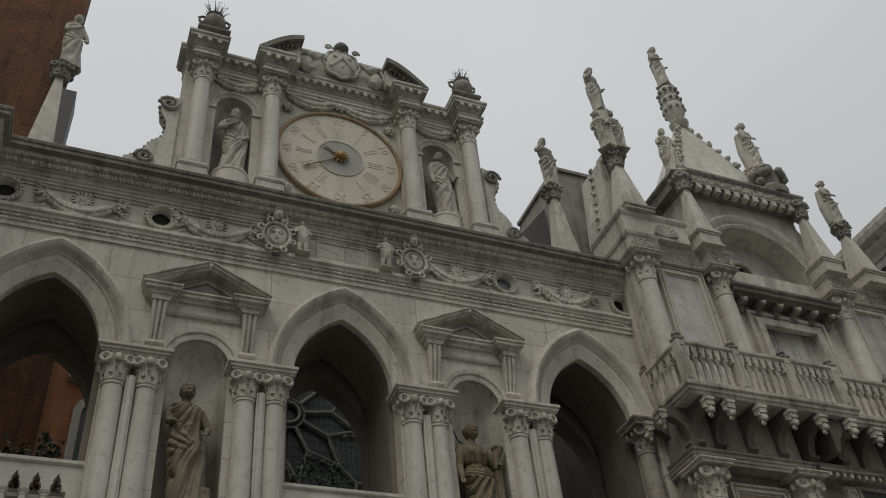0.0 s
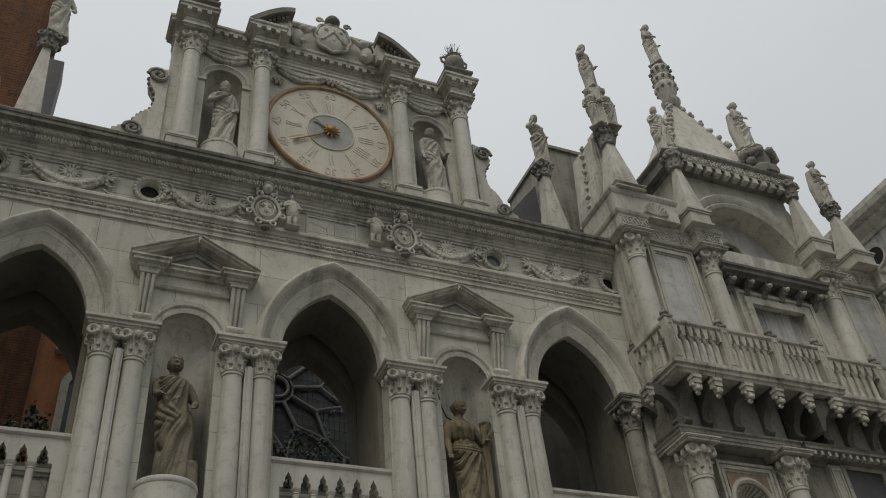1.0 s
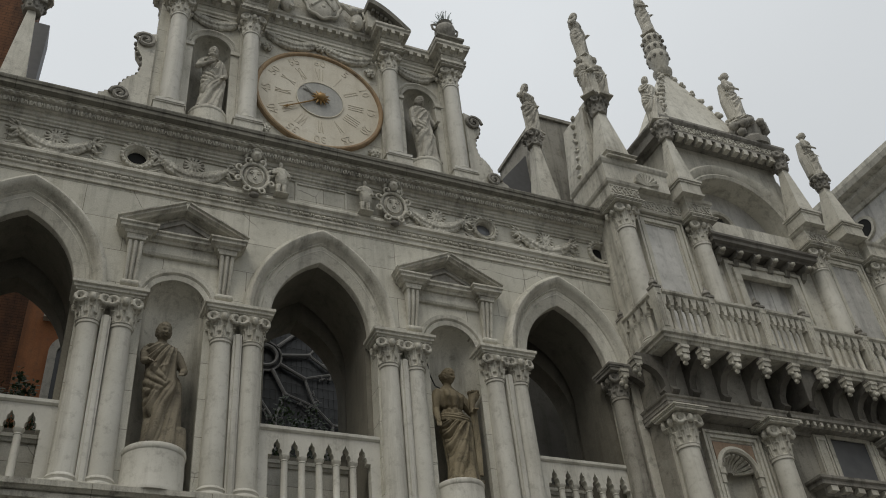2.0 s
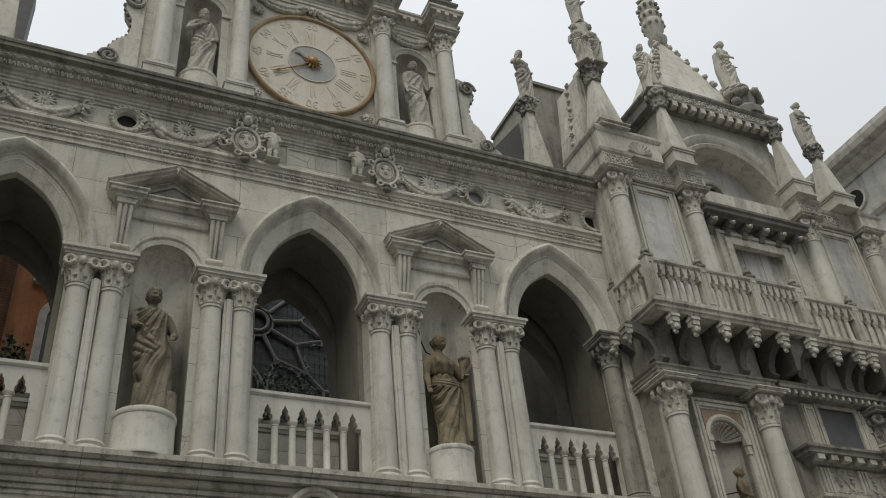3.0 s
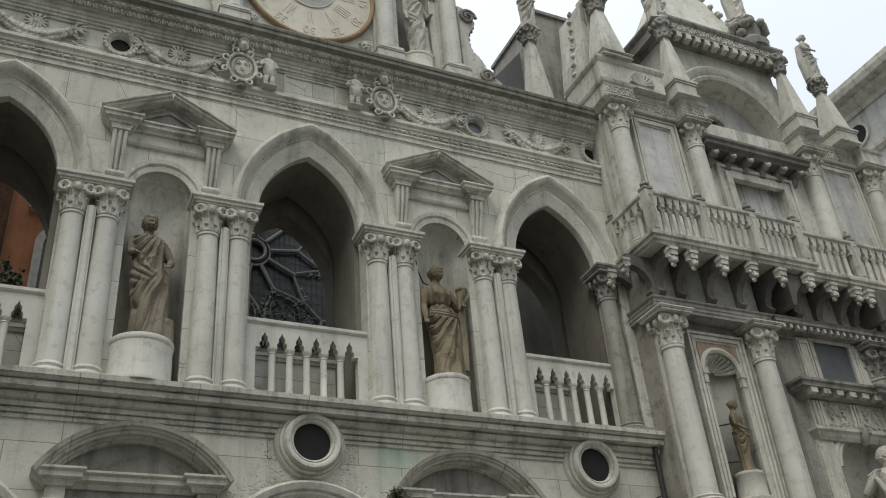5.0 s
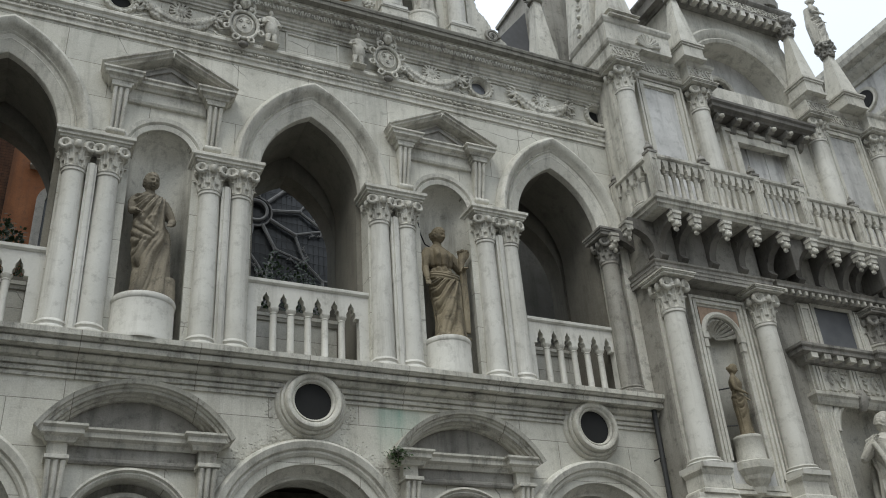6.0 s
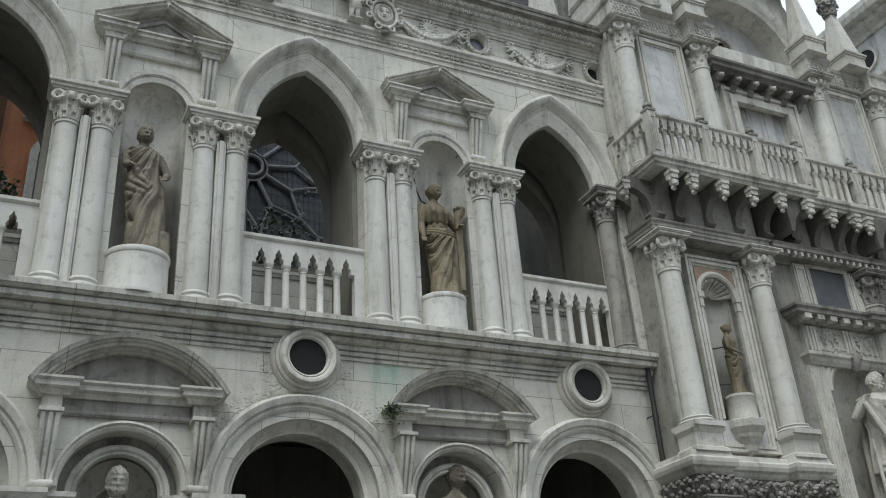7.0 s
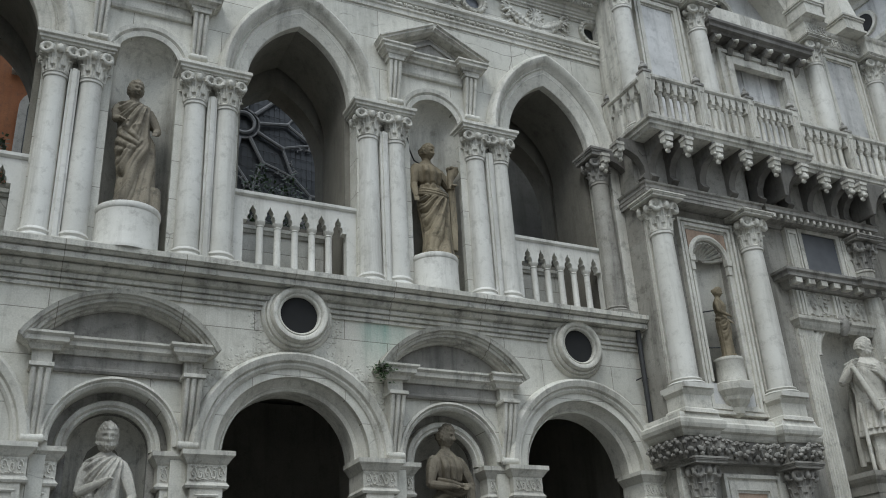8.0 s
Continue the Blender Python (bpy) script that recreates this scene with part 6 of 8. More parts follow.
# scrolled side wings of the clock storey
for s in (-1, 1):
    wing = empty("scroll_wing", (CX + s * 3.27, 0.0, Z_TOP), "carved stone scroll wing beside the clock storey", "scroll", "clock wings")
    bm = bmesh.new()
    pts = [(0, 0), (s * 0.95, 0.0), (s * 0.93, 0.3), (s * 0.85, 0.5), (s * 0.7, 0.62), (s * 0.56, 0.74), (s * 0.48, 0.95), (s * 0.38, 1.1), (s * 0.26, 1.2), (s * 0.2, 1.45), (s * 0.22, 1.7), (s * 0.33, 1.9), (s * 0.36, 2.1), (s * 0.3, 2.35), (0, 2.45)]
    slab(bm, [pts], 0.0, 0.3)
    part("wing_plate", bm, FOSC, wing, bevel=0.01)
    for vx, vz, vr in ((0.2, 2.15, 0.2), (0.5, 0.55, 0.17)):
        bm = bmesh.new()
        tube(bm, [(s * (vx + vr * (1 - i / 22) * math.cos(i * 0.6)), -0.04, vz + vr * (1 - i / 22) * math.sin(i * 0.6)) for i in range(20)], 0.04, 6)
        part("volute", bm, FOSC_DARK, wing, smooth=True)
    bm = bmesh.new()
    for k in range(18):
        i = 2 + k * 0.62
        j = int(i)
        f = i - j
        if j + 1 < len(pts):
            ball(bm, (pts[j][0] * (1 - f) + pts[j + 1][0] * f, 0.06, pts[j][1] * (1 - f) + pts[j + 1][1] * f), 0.055, n=6)
    part("leaf_edge", bm, FOSC_DARK, wing, smooth=True)

# ---- pinnacles ----


def pinnacle(x, y, z0, z_cap, z_top, half, material, label, group="pinnacles", block=0.3):
    """Square tapered pinnacle on a moulded block, with a leafy knop and a round top for a statue."""
    thing = empty("pinnacle", (x, y, z0), label, "pinnacle", group)
    bm = bmesh.new()
    w = half * 1.15
    if block:
        for grow, q0, q1 in ((0.03, 0.0, 0.15), (0.0, 0.15, 0.75), (0.025, 0.75, 0.87), (0.05, 0.87, 1.0)):
            box(bm, -w - grow, w + grow, -w - grow, w + grow, block * q0, block * q1 - 0.001)
        part("block", bm, material, thing)
    else:
        bm.free()
    bm = bmesh.new()
    H = z_cap - z0
    lathe(bm, [(half * 1.41, block), (half * 1.38, block + 0.08), (half * 0.45, H)], 4, a0=45, a1=405)
    part("spire", bm, material, thing)
    bm = bmesh.new()
    hc = z_top - z_cap
    capital_mesh(bm, 0, 0, H - 0.03, hc, max(0.14, half * 0.5))
    lathe(bm, [(half * 0.85, H + hc - 0.05), (half * 0.92, H + hc), (half * 0.8, H + hc + 0.02)], 12)
    carved(part("knop", bm, FOSC_DARK, thing, "weathered leafy knop"), 0.014)
    return thing


pinnacle(-1.5, -0.1, Z_TOP, 16.12, 16.48, 0.215, WHITE, "tapered grey stone pinnacle at the roof edge", block=0.0)
statue((-1.43, -0.1, 16.5), 1.6, 41, ARMS_CROSSED, STATUE_PALE, "weathered pale statue on a roof pinnacle", 20, swags=5, wide=0.92)
pinnacle(9.0, 0.05, Z_TOP, 16.05, 16.4, 0.25, FOSC, "tapered grey stone pinnacle at the roof edge", block=0.0)
statue((9.02, 0.05, 16.42), 1.65, 43, HAND_UP, STATUE_PALE, "weathered pale statue on a roof pinnacle", 12, swags=4)

# added dark box: imitates the shaded side face of the brick wing
bm = bmesh.new()
box(bm, -1.5, -1.22, 0.6, 1.2, 13.9, 16.7)
solid("wall_shade_strip", bm, LEAD, "dark box standing in for the brick wing's shaded side", "wall", "structure")

# ---- triumphal arch front beside the clock front ----
FY = -0.55
BAY1 = 11.5
UX = 13.8
# dirty stone; its dark tone also paints the shadow gaps beside the columns
bm = bmesh.new()
slab(bm, [rect(10.12, 19.0, 0.0, 10.3), door(BAY1, 5.9, 8.22, 0.37, 0.37), door(14.42, 3.9, 6.65, 0.62, 0.62)], FY, 0.2)
solid("wall_arch_front_lower", bm, LOWER, "grey weathered stone wall of the arch front, darkened for shaded gaps", "wall", "structure")
bm = bmesh.new()
slab(bm, [rect(10.12, 19.0, 10.3, 14.4), rect(13.1, 14.5, 10.6, 12.95)], FY, 0.2)
solid("wall_arch_front_upper", bm, FOSC, "grey stone upper storey wall of the arch front", "wall", "structure")
bm = bmesh.new()
slab(bm, [[(12.15, 14.4), (UX - 1.47, 14.4)] + [(UX + x, 14.4 + z) for x, z in arch_curve(1.47, 1.47, 16)][1:-1] + [(UX + 1.47, 14.4), (15.45, 14.4), (15.45, 16.6), (12.15, 16.6)]], FY, 0.3)
solid("wall_arch_front_gable", bm, WHITE, "pink and grey stone wall over the lunette", "wall", "structure")
bm = bmesh.new()
slab(bm, [rect(12.2, 15.4, 14.0, 16.2), circle(UX - 0.08, 14.88, 0.33)], 0.0, 0.2)
solid("wall_lunette", bm, MARBLE, "pale marble lunette with a round window", "wall", "structure")
# black sheet in place of the room's darkness
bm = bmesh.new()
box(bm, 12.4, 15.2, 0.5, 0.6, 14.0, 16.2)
solid("wall_lunette_back", bm, BLACK, "black sheet for the unlit room behind the round window", "wall", "structure")
bm = bmesh.new()
arch_ring(bm, UX, 14.4, (1.45, 1.45), (1.78, 1.8), [(0, 0.0), (0, FY - 0.02), (0.2, FY - 0.06), (0.35, FY - 0.03), (0.5, FY - 0.08), (0.85, FY - 0.12), (1, FY - 0.08), (1, FY + 0.02)], 20)
solid("lunette_arch", bm, WHITE, "moulded grey stone lunette arch", "arch", smooth=True)
thing = empty("round_window", (UX - 0.08, -0.0, 14.88), "round window with moulded stone rim in the lunette", "window")
bm = bmesh.new()
annulus(bm, [(0.32, 0.1), (0.32, -0.03), (0.36, -0.06), (0.42, -0.05), (0.46, -0.02), (0.46, 0.02)], 36)
part("frame", bm, FOSC, thing, smooth=True)
bm = bmesh.new()
disc(bm, 0.33, 0.08, 0.1, 36)
part("pane", bm, GLASS, thing, "dark leaded glass")
for k in range(3):
    bm = bmesh.new()
    a = math.pi * k / 3
    tube(bm, [(-0.32 * math.cos(a), 0.06, -0.32 * math.sin(a)), (0.32 * math.cos(a), 0.06, 0.32 * math.sin(a))], 0.014, 6)
    part("bar", bm, IRON, thing)

# lower zone: cornice with leaf band, pedestals, columns
STEP = [(9.97, 0.0), (9.97, -0.93), (10.66, -0.93), (10.66, -0.76), (12.1, -0.76), (12.1, -0.93), (12.76, -0.93), (12.76, FY), (13.25, FY)]
bm = bmesh.new()
run(bm, STEP, [(-0.2, 4.86), (0.0, 4.86), (0.03, 4.9), (0.05, 4.95), (0.1, 4.98), (0.12, 5.04), (0.12, 5.1), (0.07, 5.14), (0.05, 5.22), (-0.2, 5.22)])
for x0, x1, y in ((10.0, 10.65, -0.92), (10.6, 12.15, -0.75), (12.11, 12.75, -0.92)):
    box(bm, x0, x1, y, FY + 0.02, 4.87, 5.215)
solid("trim_base_cornice", bm, WHITE, "pale moulded base cornice of the arch front", "trim", "structure")
# dark stone here puts the carving's deep shadow into the colour
bm = bmesh.new()
for x0, x1, y, yb in ((9.99, 10.64, -0.9, 0.02), (10.64, 12.12, -0.74, FY + 0.02), (12.12, 12.74, -0.9, FY + 0.02)):
    box(bm, x0, x1, y, yb, 4.5, 4.86)
band = solid("trim_leaf_band", bm, FOSC_DARK, "deeply carved leaf band, toned dark for its shadows", "trim", "structure")


def leaf_lump(bm):
    """A curled acanthus spray: fanned lobes turning over at the top, a small berry cluster beside it."""
    for k, (dx, h) in enumerate(((-0.075, 0.04), (-0.035, 0.085), (0.02, 0.1), (0.065, 0.05))):
        tube(bm, [(dx * 0.3, 0.02, -0.15), (dx * 0.8, -0.03, -0.05), (dx, -0.08, h)], [0.03, 0.038, 0.04], 6)
        ball(bm, (dx * 1.1, -0.11, h + 0.005), 0.046, 1.0, 0.9, 0.85, 6)
    ball(bm, (0.0, -0.1, -0.06), 0.05, 1.2, 0.8, 0.9, 6)
    ball(bm, (-0.06, -0.07, -0.11), 0.04, n=6)
    ball(bm, (0.07, -0.075, -0.1), 0.038, n=6)


repeat_row(band, "leaf", leaf_lump, FOSC_DARK, [10.06 + 0.19 * k for k in range(4)], -0.9, 4.69, jitter=0.5)
repeat_row(band, "leaf", leaf_lump, FOSC_DARK, [10.78 + 0.19 * k for k in range(8)], -0.74, 4.69, jitter=0.5)
repeat_row(band, "leaf", leaf_lump, FOSC_DARK, [12.18 + 0.18 * k for k in range(4)], -0.9, 4.69, jitter=0.5)
for k in range(4):
    ob = new("leaf", bpy.data.objects["leaf"].data)
    ob.parent = band
    ob.matrix_basis = pose(9.99, -0.8 + 0.2 * k, 4.69, 0, 0, -90)

for x in (10.35, 12.42):
    bm = bmesh.new()
    run(bm, [(x - 0.28, FY + 0.02), (x - 0.28, -0.96), (x + 0.28, -0.96), (x + 0.28, FY + 0.02)],
        [(-0.2, 5.22), (0.06, 5.22), (0.05, 5.28), (0.0, 5.31), (0.0, 5.52), (0.02, 5.54), (0.05, 5.58), (0.05, 5.62), (-0.2, 5.62)])
    box(bm, x - 0.27, x + 0.27, -0.95, FY + 0.02, 5.22, 5.615)
    solid("column_pedestal", bm, WHITE, "square moulded stone pedestal under a column", "pedestal", group="arch pedestals")
    column("arch_column", x, -0.75, 5.62, 9.13, 0.215, 0.68, COLUMN, FOSC, "grey-white marble column with leaf capital", "column", "arch columns", base_h=0.2, abacus_h=0.09)
    column("lower_arch_column", x, -0.72, 0.4, 4.52, 0.2, 0.6, FOSC, FOSC_DARK, "weathered lower column with leaf capital", "column", "lower arch columns")
    bm = bmesh.new()
    box(bm, x - 0.19, x + 0.19, FY - 0.06, FY + 0.03, 5.22, 9.15)
    solid("arch_pilaster", bm, WHITE, "broad flat pilaster behind a column", "pilaster", group="arch pilasters", bevel=0.01)
    bm = bmesh.new()
    box(bm, x - 0.3, x + 0.3, FY - 0.08, FY + 0.03, 0, 4.5)
    solid("arch_pilaster", bm, FOSC, "flat pilaster behind a lower column", "pilaster", group="lower arch pilasters", bevel=0.01)
column("arch_column", 15.4, -0.66, 4.9, 9.13, 0.22, 0.68, FOSC, FOSC_DARK, "sooted marble column beside the portal", "column", "arch columns", base_h=0.2)
column("arch_column", 17.4, -0.66, 4.9, 9.13, 0.22, 0.68, FOSC, FOSC_DARK, "sooted marble column beside the portal", "column", "arch columns", base_h=0.2)


def held(ob, thing):
    """Keeps a part that was built in world metres in place under its thing."""
    ob.location = -thing.location
    return ob


def frame_panel(x0, x1, z0, z1, y, steps, material, name, label, group=""):
    """Nested rectangular mouldings: steps of (width, proud)."""
    thing = empty(name, ((x0 + x1) / 2, y, z0), label, "panel", group)
    bm = bmesh.new()
    for w, d in steps:
        slab(bm, [rect(x0, x1, z0, z1), rect(x0 + w, x1 - w, z0 + w, z1 - w)], y - d, y + 0.01)
        x0, x1, z0, z1 = x0 + w, x1 - w, z0 + w, z1 - w
    held(part("frame", bm, material, thing), thing)
    return x0, x1, z0, z1, thing


fx0, fx1, fz0, fz1, sur = frame_panel(10.86, 12.14, 5.34, 8.95, FY, [(0.05, 0.1), (0.03, 0.06), (0.06, 0.09), (0.04, 0.05)], WHITE, "shell_niche_surround", "nested stone frame round a shell niche")
bm = bmesh.new()
slab(bm, [rect(fx0, fx1, fz0, fz1), door(BAY1, 5.88, 8.22, 0.4, 0.4)], FY - 0.03, FY + 0.01)
held(part("backing", bm, MARBLE, sur, "pale stone panel"), sur)
bm = bmesh.new()
slab(bm, [[(fx0 + 0.02, 8.25), (BAY1 - 0.47, 8.25)] + [(BAY1 + x, 8.22 + z) for x, z in arch_curve(0.47, 0.47, 10)] + [(BAY1 + 0.47, 8.25), (fx1 - 0.02, 8.25), (fx1 - 0.02, fz1 - 0.02), (fx0 + 0.02, fz1 - 0.02)]], FY - 0.05, FY - 0.02)
held(part("inlay", bm, TERRACOTTA, sur, "pink marble spandrels"), sur)
niche("niche_shell", BAY1, FY + 0.02, 5.88, 8.22, 0.38, 0.36, FOSC, "shell-headed stone niche")
bm = bmesh.new()
arch_ring(bm, BAY1, 8.22, (0.37, 0.37), (0.47, 0.47), [(0, FY + 0.03), (0, FY - 0.06), (0.4, FY - 0.09), (1, FY - 0.06), (1, FY)])
solid("niche_arch", bm, WHITE, "narrow arch moulding of the shell niche", "arch", smooth=True)
bm = bmesh.new()
for k in range(11):
    a = math.pi * (k + 0.5) / 11
    tube(bm, [(BAY1 - 0.06 * math.cos(a), FY + 0.22, 8.26 + 0.05 * math.sin(a)), (BAY1 - 0.24 * math.cos(a), FY + 0.16, 8.24 + 0.24 * math.sin(a)), (BAY1 - 0.36 * math.cos(a), FY - 0.0, 8.22 + 0.35 * math.sin(a))], [0.015, 0.035, 0.05], 6)
solid("shell", bm, FOSC, "ribbed scallop shell in the niche head", "shell", smooth=True)
for s in (-1, 1):
    bm = bmesh.new()
    box(bm, BAY1 + s * 0.42 - 0.06, BAY1 + s * 0.42 + 0.06, FY - 0.1, FY, 8.12, 8.24)
    box(bm, BAY1 + s * 0.42 - 0.045, BAY1 + s * 0.42 + 0.045, FY - 0.08, FY, 7.95, 8.12)
    box(bm, BAY1 + s * 0.42 - 0.03, BAY1 + s * 0.42 + 0.03, FY - 0.06, FY, 5.9, 7.95)
    solid("niche_shaft", bm, WHITE, "slim shaft beside the shell niche", "shaft", group="niche shafts", bevel=0.006)
bm = bmesh.new()
lathe(bm, [(0.02, 5.3), (0.14, 5.36), (0.16, 5.46), (0.26, 5.58), (0.28, 5.64), (0.36, 5.74), (0.37, 5.86), (0.34, 5.88)], 8, BAY1, FY - 0.02, a0=22.5, a1=382.5)
solid("statue_corbel", bm, WHITE, "faceted stone corbel under a statue", "corbel")
drum("pedestal", (BAY1, -0.6, 5.88), 0.25, 0.44, WHITE, "small round pedestal on a corbel")
statue((BAY1, -0.62, 6.34), 1.3, 51, CALM, STATUE_BROWN, "small brown stone statue in a shell niche", 35, swags=2, robe=0.6)
bm = bmesh.new()
tube(bm, [(BAY1 - 0.38, -0.6, 7.15), (BAY1 - 0.15, -0.62, 7.2)], 0.012, 6)
tube(bm, [(BAY1 - 0.38, -0.6, 6.5), (BAY1 - 0.15, -0.62, 6.52)], 0.012, 6)
solid("iron_brace", bm, IRON, "thin iron braces holding a statue", "brace")
_, _, _, _, low = frame_panel(10.9, 12.1, 1.0, 4.35, FY, [(0.06, 0.1), (0.05, 0.06), (0.14, 0.08), (0.04, 0.05)], WHITE, "lower_wall_panel", "nested stone frame round a pink marble panel")
bm = bmesh.new()
slab(bm, [rect(11.18, 11.82, 1.3, 4.08)], FY - 0.03, FY + 0.01)
held(part("slab", bm, TERRACOTTA, low, "pink marble slab"), low)

# entablature under the balcony
bm = bmesh.new()
ENT = [(10.04, 0.0), (10.04, -0.9), (12.74, -0.9), (12.74, FY - 0.05), (19.0, FY - 0.05)]
run(bm, ENT, [(-0.3, 9.13), (0.0, 9.13), (0.0, 9.19), (0.015, 9.2), (0.015, 9.26), (0.03, 9.27), (0.0, 9.29), (0.0, 9.35), (0.03, 9.37), (0.04, 9.4), (-0.3, 9.4)])
box(bm, 10.06, 12.73, -0.89, FY + 0.02, 9.14, 9.39)
box(bm, 10.2, 12.66, -0.72, FY + 0.02, 9.385, 10.29)
solid("trim_arch_entablature", bm, FOSC_DARK, "sooted moulded entablature under the balcony", "trim", "structure")

# portal bay: dark slab, pilasters, small cornice, fluted strips, niche with a large statue
bm = bmesh.new()
slab(bm, [rect(13.86, 14.98, 8.15, 9.22), rect(13.95, 14.88, 8.24, 9.13)], FY - 0.08, FY + 0.01)
tablet = empty("stone_tablet", (14.42, FY, 8.15), "dark polished stone tablet in a grey frame", "tablet")
held(part("frame", bm, FOSC, tablet), tablet)
bm = bmesh.new()
slab(bm, [rect(13.95, 14.88, 8.24, 9.13)], FY - 0.03, FY + 0.01)
held(part("slab", bm, SLATE, tablet, "dark polished slab"), tablet)
for x in (13.66, 15.14):
    bm = bmesh.new()
    box(bm, x - 0.15, x + 0.15, FY - 0.1, FY + 0.01, 8.15, 9.16)
    slab(bm, [rect(x - 0.12, x + 0.12, 8.2, 9.1), rect(x - 0.08, x + 0.08, 8.26, 9.04)], FY - 0.125, FY - 0.09)
    solid("short_pilaster", bm, WHITE, "short panelled stone pilaster", "pilaster", group="short pilasters", bevel=0.006)
bm = bmesh.new()
run(bm, [(13.2, FY), (13.2, FY - 0.2), (15.0, FY - 0.2), (15.0, FY - 0.3), (15.6, FY - 0.3), (15.6, FY)], [(-0.2, 7.85), (0.0, 7.85), (0.03, 7.9), (0.05, 7.98), (0.18, 8.0), (0.18, 8.07), (0.22, 8.1), (0.22, 8.15), (-0.2, 8.15)])
box(bm, 13.22, 15.58, FY - 0.2, FY + 0.01, 7.86, 8.14)
sc = solid("trim_portal_cornice", bm, FOSC_DARK, "dark portal cornice with blocks", "trim", "structure")
repeat_row(sc, "block", lambda bm: box(bm, -0.08, 0.08, -0.1, 0.1, -0.05, 0.05), FOSC, [13.3 + 0.32 * k for k in range(8)], FY - 0.26, 7.94, False)
bm = bmesh.new()
run(bm, [(12.95, FY), (12.95, FY - 0.25), (15.7, FY - 0.25), (15.7, FY)], [(-0.2, 9.2), (0.0, 9.2), (0.02, 9.26), (0.12, 9.3), (0.12, 9.36), (0.16, 9.4), (-0.2, 9.4)])
gc = solid("trim_portal_upper_cornice", bm, FOSC_DARK, "dark narrow cornice with dentils over the slab", "trim", "structure")
repeat_row(gc, "dentil", lambda bm: box(bm, -0.03, 0.03, -0.05, 0.05, -0.04, 0.04), FOSC, [13.05 + 0.17 * k for k in range(16)], FY - 0.3, 9.24, False)
bm = bmesh.new()
box(bm, 13.35, 15.55, FY - 0.1, FY + 0.01, 7.2, 7.86)
run(bm, [(13.33, FY), (13.33, FY - 0.12), (15.57, FY - 0.12), (15.57, FY)], [(-0.05, 7.08), (0.0, 7.08), (0.04, 7.14), (0.06, 7.2), (0.1, 7.24), (0.1, 7.3), (-0.05, 7.3)])
pf = solid("trim_portal_frieze", bm, FOSC, "carved portal frieze with trophies", "trim", "structure")
bm = bmesh.new()
carved_band(bm, 13.7, 15.1, FY - 0.1, 7.36, 7.82, 5, 0.13)
part("frieze_carving", bm, FOSC, pf, "carved shields and trophies", smooth=True)
for x in (13.5, 14.42, 15.38):
    for k in range(3):
        bm = bmesh.new()
        box(bm, x - 0.12 + 0.085 * k, x - 0.06 + 0.085 * k, FY - 0.16, FY - 0.09, 7.34, 7.82)
        part("flute", bm, FOSC, pf)
for x in (13.5, 15.4):
    strip = empty("fluted_pilaster", (x, FY, 2.0), "fluted grey stone pilaster of the portal", "pilaster", "fluted pilasters")
    bm = bmesh.new()
    box(bm, -0.2, 0.2, -0.08, 0.01, 0, 5.08)
    part("body", bm, FOSC, strip)
    for k in range(6):
        bm = bmesh.new()
        tube(bm, [(-0.16 + 0.064 * k, -0.08, 0.1), (-0.16 + 0.064 * k, -0.08, 4.95)], 0.024, 8)
        part("flute", bm, FOSC, strip, smooth=True)
niche("niche_portal", 14.42, FY + 0.02, 3.9, 6.65, 0.62, 0.3, FOSC, "smooth grey niche behind a large statue")
bm = bmesh.new()
arch_ring(bm, 14.42, 6.62, (0.6, 0.6), (0.8, 0.8), [(0, FY + 0.02), (0, FY - 0.05), (0.3, FY - 0.08), (0.5, FY - 0.05), (0.7, FY - 0.1), (1, FY - 0.06), (1, FY)])
solid("portal_arch", bm, FOSC, "moulded stone arch over the large niche", "arch", smooth=True)
bm = bmesh.new()
lathe(bm, [(0.05, 0), (0.12, 0.1), (0.15, 0.25), (0.1, 0.38), (0.05, 0.42)], 10, 14.42, FY - 0.12, 7.02)
for k in range(5):
    ball(bm, (14.3 + 0.06 * k, FY - 0.2, 7.34 - 0.02 * (k - 2) ** 2), 0.05, n=6)
solid("keystone", bm, FOSC_DARK, "carved head-like keystone lump over the arch", "keystone", smooth=True)
bm = bmesh.new()
run(bm, [(13.75, -0.3), (13.75, -1.15), (15.6, -1.15), (15.6, -0.3)], [(-0.3, 4.05), (0.0, 4.05), (0.0, 4.2), (0.05, 4.26), (0.08, 4.32), (0.08, 4.4), (-0.3, 4.4)])
box(bm, 13.77, 15.58, -1.14, -0.1, 0.0, 4.395)
solid("statue_pedestal", bm, LOWER, "broad moulded stone pedestal of the large statue", "pedestal")
statue((14.72, -0.78, 4.44), 2.55, 61, ARMOUR, STATUE_PALE, "large pale statue of a figure in armour with baton and helmet", -28, swags=3, skirt=True, extra=baton_and_helmet, voxel=0.0034, wide=1.1, beard=True, yaw=65, head=1.1)

# balcony
bm = bmesh.new()
prof = [(-0.5, 10.28), (0.0, 10.28), (0.02, 10.33), (0.05, 10.35), (0.05, 10.41), (0.09, 10.44), (0.09, 10.5), (-0.5, 10.5)]
run(bm, [(10.04, 0.0), (10.04, -1.28), (13.85, -1.28), (13.85, -1.05), (19.0, -1.05)], prof)
box(bm, 10.06, 13.84, -1.27, 0.0, 10.285, 10.495)
box(bm, 13.8, 19.0, -1.04, FY + 0.01, 10.285, 10.495)
solid("floor_balcony", bm, LEDGE, "grey moulded stone balcony slab", "balcony", "structure")


